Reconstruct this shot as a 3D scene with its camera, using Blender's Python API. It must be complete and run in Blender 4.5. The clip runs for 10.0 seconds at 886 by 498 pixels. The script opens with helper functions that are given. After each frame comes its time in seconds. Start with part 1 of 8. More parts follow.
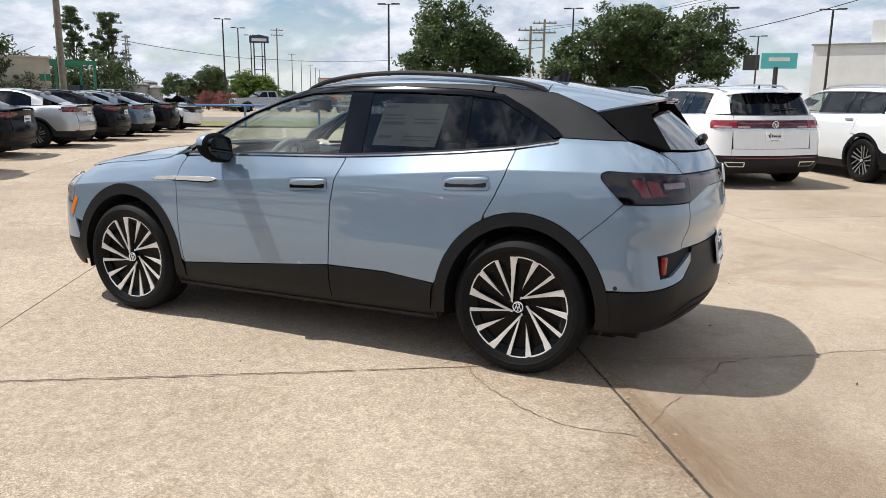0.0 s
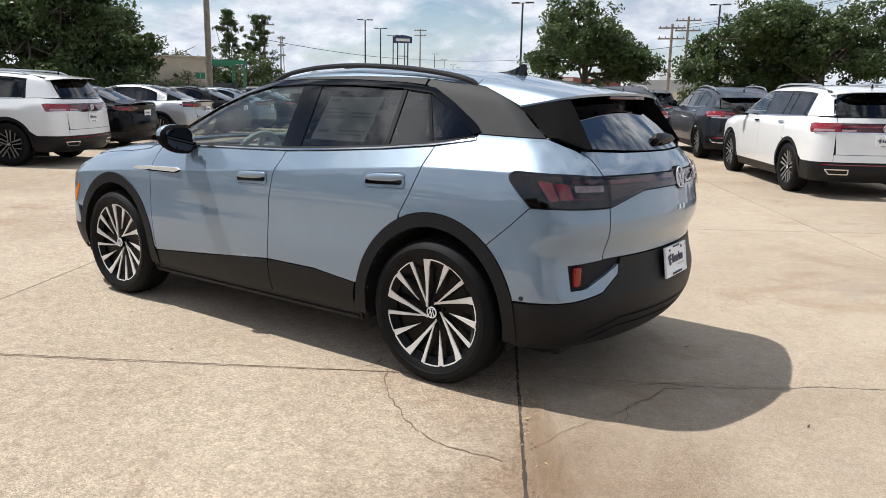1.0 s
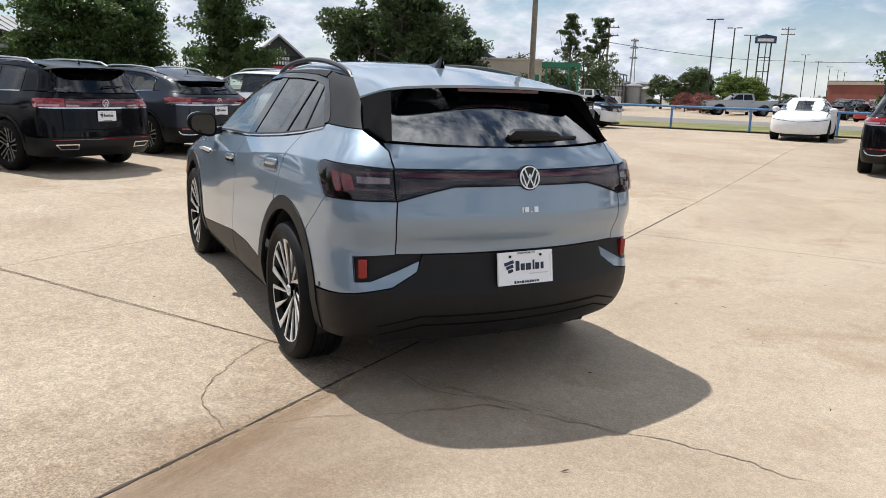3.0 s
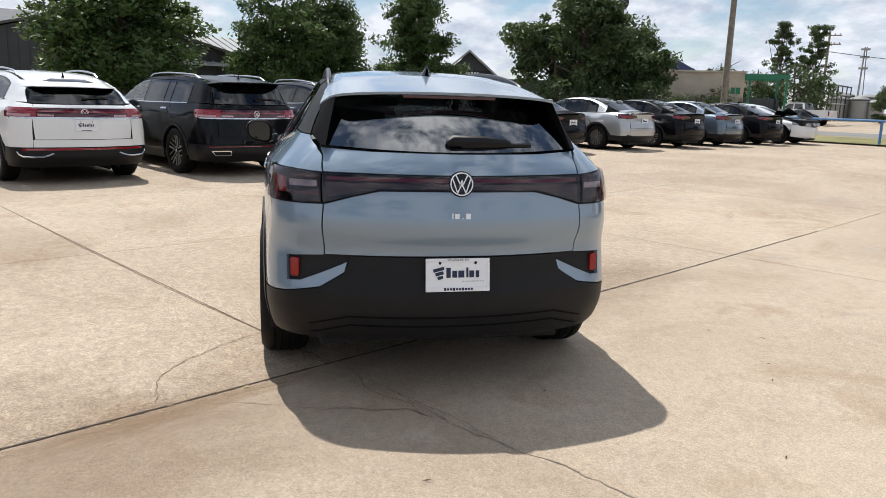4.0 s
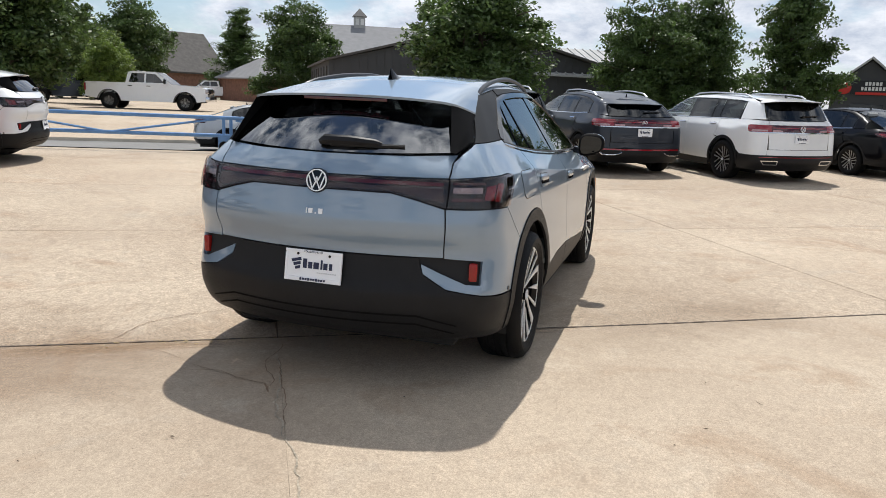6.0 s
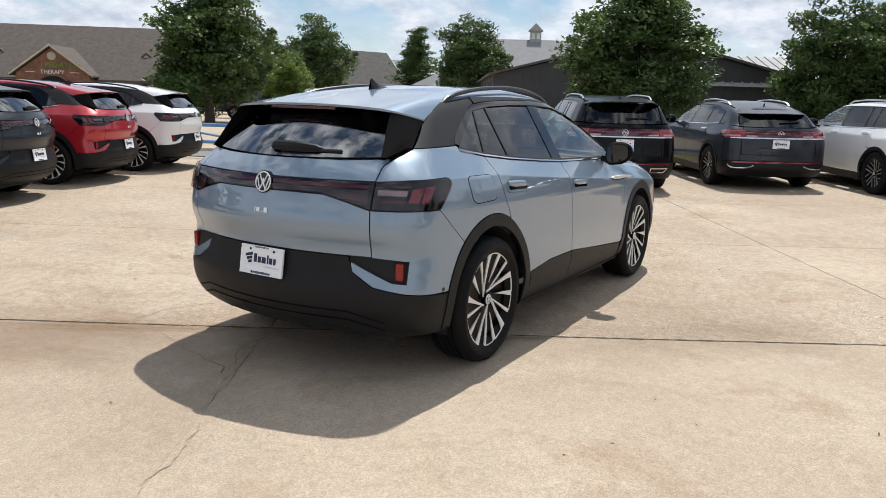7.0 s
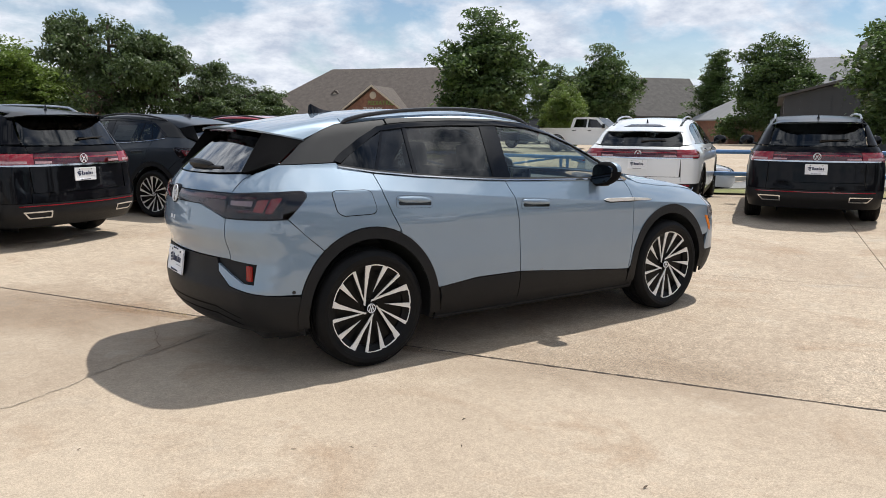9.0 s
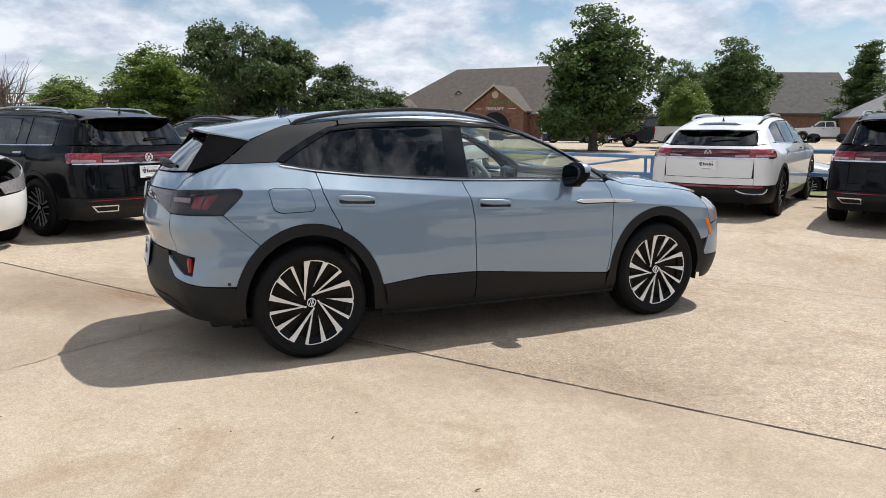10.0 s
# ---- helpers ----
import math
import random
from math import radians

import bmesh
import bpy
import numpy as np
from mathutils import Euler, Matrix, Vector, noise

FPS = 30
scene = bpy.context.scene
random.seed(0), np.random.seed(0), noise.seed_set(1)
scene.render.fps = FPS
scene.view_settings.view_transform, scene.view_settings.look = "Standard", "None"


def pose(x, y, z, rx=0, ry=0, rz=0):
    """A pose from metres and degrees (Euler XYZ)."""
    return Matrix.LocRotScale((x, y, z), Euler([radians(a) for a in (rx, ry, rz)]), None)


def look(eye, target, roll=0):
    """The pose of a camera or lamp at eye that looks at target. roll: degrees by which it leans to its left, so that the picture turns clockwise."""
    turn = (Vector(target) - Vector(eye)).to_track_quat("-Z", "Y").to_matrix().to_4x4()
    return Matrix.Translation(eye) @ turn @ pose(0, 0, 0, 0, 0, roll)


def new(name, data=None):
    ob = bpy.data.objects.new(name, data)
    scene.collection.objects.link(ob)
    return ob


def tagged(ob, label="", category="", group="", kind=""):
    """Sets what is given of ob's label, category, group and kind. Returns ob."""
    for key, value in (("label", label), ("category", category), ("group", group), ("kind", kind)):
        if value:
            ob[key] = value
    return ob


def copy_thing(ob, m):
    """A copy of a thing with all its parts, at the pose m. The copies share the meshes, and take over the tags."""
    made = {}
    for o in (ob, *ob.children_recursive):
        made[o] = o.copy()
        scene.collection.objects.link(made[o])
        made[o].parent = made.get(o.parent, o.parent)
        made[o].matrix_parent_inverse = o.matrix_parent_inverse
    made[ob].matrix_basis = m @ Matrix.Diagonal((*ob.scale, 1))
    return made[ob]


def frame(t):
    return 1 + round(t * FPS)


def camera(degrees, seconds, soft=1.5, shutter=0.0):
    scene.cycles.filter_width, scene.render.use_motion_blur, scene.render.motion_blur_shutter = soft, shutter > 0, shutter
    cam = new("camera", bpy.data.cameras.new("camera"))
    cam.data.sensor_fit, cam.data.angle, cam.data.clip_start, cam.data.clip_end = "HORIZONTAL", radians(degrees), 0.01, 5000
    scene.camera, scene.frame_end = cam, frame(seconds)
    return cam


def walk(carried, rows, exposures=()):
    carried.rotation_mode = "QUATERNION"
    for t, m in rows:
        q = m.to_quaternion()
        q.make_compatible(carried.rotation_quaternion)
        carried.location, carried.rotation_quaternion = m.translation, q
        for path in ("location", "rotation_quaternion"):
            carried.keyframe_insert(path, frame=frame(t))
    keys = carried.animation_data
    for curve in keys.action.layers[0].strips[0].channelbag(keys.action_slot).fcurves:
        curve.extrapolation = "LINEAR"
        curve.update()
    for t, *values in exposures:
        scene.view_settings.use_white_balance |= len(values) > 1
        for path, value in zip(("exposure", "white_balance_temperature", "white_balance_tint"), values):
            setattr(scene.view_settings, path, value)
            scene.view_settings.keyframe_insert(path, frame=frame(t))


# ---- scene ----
cam = camera(61.9, 10.0, soft=0.8)
PATH = [
    (0, (-2.593, 4.477, 1.437), (-1.775, 2.695, 1.042), 0.6),
    (0.5, (-3.054, 4.148, 1.434), (-2.067, 2.455, 1.037), 0.6),
    (1, (-3.488, 3.748, 1.421), (-2.35, 2.153, 1.02), 1.1),
    (1.5, (-3.96, 3.356, 1.424), (-2.679, 1.875, 1.016), 1.6),
    (2, (-4.394, 2.939, 1.428), (-2.963, 1.607, 1.009), 2.1),
    (2.5, (-4.775, 2.459, 1.427), (-3.187, 1.319, 1.004), 2.1),
    (4, (-5.553, 0.803, 1.428), (-3.639, 0.379, 1.031), 1.8),
    (4.5, (-5.62, 0.197, 1.447), (-3.669, 0.011, 1.05), 2.1),
    (5, (-5.669, -0.41, 1.466), (-3.711, -0.341, 1.061), 2.4),
    (5.5, (-5.588, -1.021, 1.465), (-3.658, -0.687, 1.06), 2.6),
    (7, (-5.085, -2.816, 1.476), (-3.408, -1.797, 1.091), 1.7),
    (7.5, (-4.762, -3.334, 1.46), (-3.209, -2.127, 1.096), 1.8),
    (8, (-4.426, -3.865, 1.467), (-3.01, -2.496, 1.12), 1.6),
    (8.5, (-3.992, -4.301, 1.461), (-2.717, -2.796, 1.126), 1.1),
    (9, (-3.543, -4.752, 1.465), (-2.416, -3.132, 1.141), 0.5),
    (9.5, (-3.044, -5.097, 1.466), (-2.072, -3.38, 1.141), 0.3),
    (10, (-2.533, -5.398, 1.478), (-1.711, -3.604, 1.15), 0.2),
]
walk(cam, [(t, look(eye, target, roll)) for t, eye, target, roll in PATH])

# ---- light ----
SUN_EL, SUN_AZ = radians(60.3), radians(14)
sun_way = Vector((math.cos(SUN_EL) * math.cos(SUN_AZ), math.cos(SUN_EL) * math.sin(SUN_AZ), math.sin(SUN_EL)))
sun = new("sun", bpy.data.lights.new("sun", "SUN"))
sun.data.energy, sun.data.angle, sun.data.color = 4.45, radians(.6), (1, .972, .925)
sun.matrix_world = look((0, 0, 40), Vector((0, 0, 40)) - sun_way)

world = bpy.data.worlds.new("world")
scene.world = world
world.use_nodes = True
wt = world.node_tree
wt.nodes.clear()


def wnode(kind, **v):
    n = wt.nodes.new(kind)
    for k, x in v.items():
        n.inputs[k].default_value = x
    return n


sky = wt.nodes.new("ShaderNodeTexSky")
sky.sky_type, sky.sun_disc = "NISHITA", False
sky.sun_elevation, sky.sun_rotation = SUN_EL, radians(90) - SUN_AZ
sky.air_density, sky.dust_density, sky.ozone_density = 1.0, .12, 2.5
wco = wt.nodes.new("ShaderNodeTexCoord")
sep = wt.nodes.new("ShaderNodeSeparateXYZ")
wt.links.new(wco.outputs["Generated"], sep.inputs[0])
up = wt.nodes.new("ShaderNodeMath")
up.operation = "MAXIMUM"
up.inputs[1].default_value = 0.03
wt.links.new(sep.outputs["Z"], up.inputs[0])
lift = wt.nodes.new("ShaderNodeMath")
lift.operation = "ADD"
lift.inputs[1].default_value = 0.40
wt.links.new(up.outputs[0], lift.inputs[0])
flat = wt.nodes.new("ShaderNodeVectorMath")
flat.operation = "DIVIDE"
comb = wt.nodes.new("ShaderNodeCombineXYZ")
for i in range(3):
    wt.links.new(lift.outputs[0], comb.inputs[i])
wt.links.new(wco.outputs["Generated"], flat.inputs[0])
wt.links.new(comb.outputs[0], flat.inputs[1])
cloud = wnode("ShaderNodeTexNoise", Scale=3.3, Detail=9.0, Roughness=.55, Distortion=.2)
wt.links.new(flat.outputs[0], cloud.inputs["Vector"])
ramp = wt.nodes.new("ShaderNodeValToRGB")
ramp.color_ramp.elements[0].position, ramp.color_ramp.elements[1].position = .38, .53
wt.links.new(cloud.outputs[0], ramp.inputs[0])
tone = wnode("ShaderNodeTexNoise", Scale=8.0, Detail=10.0, Roughness=.62)
wt.links.new(flat.outputs[0], tone.inputs["Vector"])
white = wt.nodes.new("ShaderNodeValToRGB")
white.color_ramp.elements[0].position, white.color_ramp.elements[1].position = .36, .62
white.color_ramp.elements[0].color, white.color_ramp.elements[1].color = (5.7, 6.4, 7.7, 1), (9.4, 9.8, 10.6, 1)
wt.links.new(tone.outputs[0], white.inputs[0])
# high clouds: brighter tops, thinner and more broken
high = wt.nodes.new("ShaderNodeMapRange")
high.interpolation_type = "SMOOTHSTEP"
high.inputs[1].default_value, high.inputs[2].default_value = .32, .72
wt.links.new(sep.outputs["Z"], high.inputs[0])
bright = wt.nodes.new("ShaderNodeValToRGB")
bright.color_ramp.elements[0].position, bright.color_ramp.elements[1].position = .43, .59
bright.color_ramp.elements[0].color, bright.color_ramp.elements[1].color = (1.0, 1.5, 2.4, 1), (15, 15.4, 16, 1)
wt.links.new(tone.outputs[0], bright.inputs[0])
tops = wt.nodes.new("ShaderNodeMix")
tops.data_type = "RGBA"
wt.links.new(high.outputs[0], tops.inputs[0])
wt.links.new(white.outputs[0], tops.inputs[6])
wt.links.new(bright.outputs[0], tops.inputs[7])
mix = wt.nodes.new("ShaderNodeMix")
mix.data_type = "RGBA"
low_sky = wt.nodes.new("ShaderNodeMapRange")
low_sky.inputs[1].default_value, low_sky.inputs[2].default_value = 0, .13
low_sky.inputs[3].default_value, low_sky.inputs[4].default_value = .75, 0
wt.links.new(sep.outputs["Z"], low_sky.inputs[0])
cover = wt.nodes.new("ShaderNodeMath")
cover.operation = "MAXIMUM"
wt.links.new(ramp.outputs[0], cover.inputs[0])
wt.links.new(low_sky.outputs[0], cover.inputs[1])
wt.links.new(cover.outputs[0], mix.inputs[0])
wt.links.new(sky.outputs[0], mix.inputs[6])
wt.links.new(tops.outputs[2], mix.inputs[7])
back = wnode("ShaderNodeBackground", Strength=.096)
wt.links.new(mix.outputs[2], back.inputs[0])
wout = wt.nodes.new("ShaderNodeOutputWorld")
wt.links.new(back.outputs[0], wout.inputs[0])
scene.view_settings.exposure = 0.0

# ---- materials ----
def surface(name, rgb, rough=.5, metal=0.0, coat=0.0, var=.12, scale=6.0, fine=0.0, fscale=180.0, bump=0.0, bscale=250.0, spec=.5, space="Object", dark=None, dscale=1.2, random_tone=0.0):
    m = bpy.data.materials.new(name)
    m.use_nodes = True
    t = m.node_tree
    b = t.nodes["Principled BSDF"]
    b.inputs["Roughness"].default_value, b.inputs["Metallic"].default_value = rough, metal
    b.inputs["Coat Weight"].default_value, b.inputs["Coat Roughness"].default_value = coat, .03
    b.inputs["Specular IOR Level"].default_value = spec
    co = t.nodes.new("ShaderNodeTexCoord").outputs["Object"] if space == "Object" else t.nodes.new("ShaderNodeNewGeometry").outputs["Position"]

    def noise_at(s, detail=5.0):
        n = t.nodes.new("ShaderNodeTexNoise")
        n.inputs["Scale"].default_value, n.inputs["Detail"].default_value = s, detail
        t.links.new(co, n.inputs["Vector"])
        return n.outputs[0]

    def scaled(col, fac, lo, hi):
        r = t.nodes.new("ShaderNodeMapRange")
        r.inputs[1].default_value, r.inputs[2].default_value = .3, .7
        r.inputs[3].default_value, r.inputs[4].default_value = lo, hi
        t.links.new(fac, r.inputs[0])
        k = t.nodes.new("ShaderNodeVectorMath")
        k.operation = "SCALE"
        t.links.new(col, k.inputs[0])
        t.links.new(r.outputs[0], k.inputs["Scale"])
        return k.outputs[0]

    base = t.nodes.new("ShaderNodeRGB")
    base.outputs[0].default_value = (*rgb, 1)
    col = base.outputs[0]
    if dark:
        mx = t.nodes.new("ShaderNodeMix")
        mx.data_type = "RGBA"
        r = t.nodes.new("ShaderNodeMapRange")
        r.inputs[1].default_value, r.inputs[2].default_value = .42, .62
        t.links.new(noise_at(dscale, 6.0), r.inputs[0])
        t.links.new(r.outputs[0], mx.inputs[0])
        t.links.new(col, mx.inputs[6])
        mx.inputs[7].default_value = (*dark, 1)
        col = mx.outputs[2]
    if var:
        col = scaled(col, noise_at(scale), 1 - var, 1 + var)
    if fine:
        col = scaled(col, noise_at(fscale, 2.0), 1 - fine, 1 + fine)
    if random_tone:
        info = t.nodes.new("ShaderNodeObjectInfo")
        r = t.nodes.new("ShaderNodeMapRange")
        r.inputs[3].default_value, r.inputs[4].default_value = 1 - random_tone, 1 + random_tone
        t.links.new(info.outputs["Random"], r.inputs[0])
        k = t.nodes.new("ShaderNodeVectorMath")
        k.operation = "SCALE"
        t.links.new(col, k.inputs[0])
        t.links.new(r.outputs[0], k.inputs["Scale"])
        col = k.outputs[0]
    t.links.new(col, b.inputs["Base Color"])
    if bump:
        n = t.nodes.new("ShaderNodeBump")
        n.inputs["Strength"].default_value, n.inputs["Distance"].default_value = bump, .01
        t.links.new(noise_at(bscale, 4.0), n.inputs["Height"])
        t.links.new(n.outputs[0], b.inputs["Normal"])
    return m


def car_paint(name, rgb, rough, metal, ior):
    """Metal-flake paint under a clear coat."""
    m = surface(name, rgb, rough, metal, 1.0, spec=.3, var=.015, fine=.06, fscale=900)
    b = m.node_tree.nodes["Principled BSDF"]
    b.inputs["Coat IOR"].default_value, b.inputs["Coat Roughness"].default_value = ior, .015
    return m


def glass(name, tint, rough=.0, least=.10):
    m = bpy.data.materials.new(name)
    m.use_nodes = True
    t = m.node_tree
    t.nodes.clear()
    tr, gl = t.nodes.new("ShaderNodeBsdfTransparent"), t.nodes.new("ShaderNodeBsdfGlossy")
    tr.inputs[0].default_value = (*tint, 1)
    gl.inputs["Roughness"].default_value = rough
    lw = t.nodes.new("ShaderNodeLayerWeight")
    lw.inputs[0].default_value = .5
    po = t.nodes.new("ShaderNodeMath")
    po.operation = "POWER"
    po.inputs[1].default_value = 4.2
    t.links.new(lw.outputs["Facing"], po.inputs[0])
    fr = t.nodes.new("ShaderNodeMapRange")
    fr.inputs[3].default_value = least
    t.links.new(po.outputs[0], fr.inputs[0])
    mx = t.nodes.new("ShaderNodeMixShader")
    o = t.nodes.new("ShaderNodeOutputMaterial")
    t.links.new(fr.outputs[0], mx.inputs[0])
    t.links.new(tr.outputs[0], mx.inputs[1])
    t.links.new(gl.outputs[0], mx.inputs[2])
    t.links.new(mx.outputs[0], o.inputs[0])
    return m


def leafy(name, rgb):
    m = surface(name, rgb, .45, var=.4, scale=1.3, fine=.4, fscale=14, spec=.5)
    t = m.node_tree
    b = t.nodes["Principled BSDF"]
    tr, mx = t.nodes.new("ShaderNodeBsdfTranslucent"), t.nodes.new("ShaderNodeMixShader")
    mx.inputs[0].default_value = .38
    t.links.new(b.inputs["Base Color"].links[0].from_socket, tr.inputs[0])
    t.links.new(b.outputs[0], mx.inputs[1])
    t.links.new(tr.outputs[0], mx.inputs[2])
    t.links.new(mx.outputs[0], t.nodes["Material Output"].inputs[0])
    return m


M = dict(
    paint=car_paint("grey_blue_paint", (.210, .284, .366), .38, .24, 1.72),
    red_paint=surface("red_paint", (.42, .01, .02), .3, .3, 1.0, var=.02),
    grey_paint=surface("dark_grey_paint", (.028, .033, .041), .3, .2, .4, var=.02, spec=.12),
    white_paint=surface("white_paint", (.82, .83, .83), .35, 0, 1.0, var=.015),
    black_paint=surface("black_paint", (.003, .003, .0045), .3, 0, .32, var=.02, spec=.05),
    slate_paint=surface("slate_paint", (.034, .039, .050), .3, .25, .4, var=.02, spec=.12),
    silver_paint=surface("silver_paint", (.46, .47, .48), .33, .6, 1.0, var=.02),
    blue_paint=surface("grey_blue_metal_paint", (.13, .17, .22), .3, .5, 1.0, var=.02),
    wine_paint=surface("wine_paint", (.16, .012, .02), .3, .3, 1.0, var=.02),
    cladding=surface("black_plastic", (.0100, .0102, .0115), .48, spec=.24, var=.12, scale=9, fine=.15, bump=.12, bscale=700),
    roof_metal=surface("dark_satin_metal", (.030, .031, .033), .55, 0, spec=.14, var=.05, scale=9),
    roof_dark=surface("dark_satin_pillar", (.030, .031, .033), .55, 0, spec=.14, var=.05, scale=9),
    satin=surface("satin_dark_panel", (.020, .021, .024), .34, 0, spec=.4, var=.05, scale=9),
    gloss=surface("gloss_black", (.004, .004, .005), .06, var=.02, spec=.4),
    shell=surface("dark_inner_metal", (.010, .010, .011), .8, var=.05),
    chrome=surface("chrome", (.62, .63, .65), .12, 1.0, var=.03),
    satin_silver=surface("satin_silver", (.55, .57, .59), .28, .85, var=.04),
    rubber=surface("tyre_rubber", (.0075, .0075, .008), .6, spec=.15, var=.18, scale=14, bump=.2, bscale=300),
    rim_black=surface("rim_black", (.0035, .0035, .004), .3, 0, spec=.15, var=.05),
    rim_silver=surface("machined_alloy", (.80, .79, .77), .35, .2, var=.05, scale=20),
    tint=glass("dark_tinted_glass", (.055, .06, .065), least=.075),
    rear_tint=glass("dark_rear_glass", (.06, .062, .065), least=.29),
    deep_red=surface("deep_red_lens", (.055, .006, .012), .15, coat=.5, var=.2, scale=30),
    clear=glass("green_clear_glass", (.84, .93, .89)),
    lens_red=surface("red_lens", (.24, .008, .015), .08, coat=1, var=.2, scale=40),
    lens_dark=surface("smoked_lens", (.006, .003, .004), .06, spec=.35, var=.1, scale=40),
    lens_clear=surface("clear_lens", (.42, .40, .41), .12, .4, 1, var=.25, scale=60),
    reflector=surface("red_reflector", (.27, .012, .010), .2, var=.1, scale=90),
    amber=surface("amber_reflector", (.75, .20, .02), .25, var=.1, scale=90),
    seat=surface("grey_seat_cloth", (.30, .31, .31), .8, var=.1, fine=.15),
    dash=surface("dark_dash", (.03, .03, .032), .6, var=.1),
    plate=surface("white_plate", (.88, .89, .91), .4, var=.02),
    ink=surface("navy_ink", (.012, .02, .06), .5, var=.05),
    lens_brown=surface("brown_reflector", (.085, .070, .068), .2, .5, var=.35, scale=25),
    smoke=glass("smoked_cover", (.74, .66, .66), least=.05),
    band_red=surface("dull_red_band", (.12, .012, .022), .1, coat=1, var=.2, scale=30),
    fin_black=surface("matte_black_fin", (.007, .007, .0075), .7, spec=.06, var=.05),
    # sheet and print colours hold the dimming of the tinted glass
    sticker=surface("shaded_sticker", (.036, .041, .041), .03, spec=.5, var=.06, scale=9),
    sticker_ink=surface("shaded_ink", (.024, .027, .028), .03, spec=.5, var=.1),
    mirror=surface("mirror_glass", (.045, .05, .055), .02, 1.0, var=.02),
    other_red=surface("dark_red_lens", (.26, .008, .016), .08, coat=1, var=.2, scale=40),
    bar_red=surface("deep_red_light_bar", (.060, .004, .008), .07, coat=.6, var=.25, scale=30),
    pink_lens=surface("pale_pink_lens", (.46, .27, .28), .12, coat=1, var=.25, scale=60),
    alloy=surface("grey_alloy", (.36, .36, .355), .32, .5, var=.08, scale=20),
    paper=surface("white_paper", (.70, .71, .69), .7, var=.05),
)
# ---- car body surfaces: a smooth solid bounded by side, rear, front and top curves ----
def tab(v, pairs):
    """Smooth curve through (key, value) pairs given in one flat tuple."""
    ks, vs = np.array(pairs[0::2], float), np.array(pairs[1::2], float)
    o = np.argsort(ks)
    ks, vs = ks[o], vs[o]
    d = np.diff(vs) / np.diff(ks)
    s = d[:-1] + d[1:]
    m = np.concatenate([[d[0]], np.where(d[:-1] * d[1:] > 0, 2 * d[:-1] * d[1:] / np.where(s == 0, 1, s), 0), [d[-1]]])
    v = np.asarray(v, float)
    i = np.clip(np.searchsorted(ks, v) - 1, 0, len(ks) - 2)
    h = ks[i + 1] - ks[i]
    t = (v - ks[i]) / h
    c = np.clip(t, 0, 1)
    y = (1 + 2 * c) * (1 - c) ** 2 * vs[i] + c * (1 - c) ** 2 * h * m[i] + c ** 2 * (3 - 2 * c) * vs[i + 1] + c ** 2 * (c - 1) * h * m[i + 1]
    return y + np.where(t < 0, t * h * m[0], 0) + np.where(t > 1, (t - 1) * h * m[-1], 0)


def ease(a, b, v):
    t = np.clip((v - a) / (b - a), 0, 1)
    return t * t * (3 - 2 * t)


def smax(a, b, k):
    h = np.maximum(k - np.abs(a - b), 0) / k
    return np.maximum(a, b) + h * h * k * 0.25


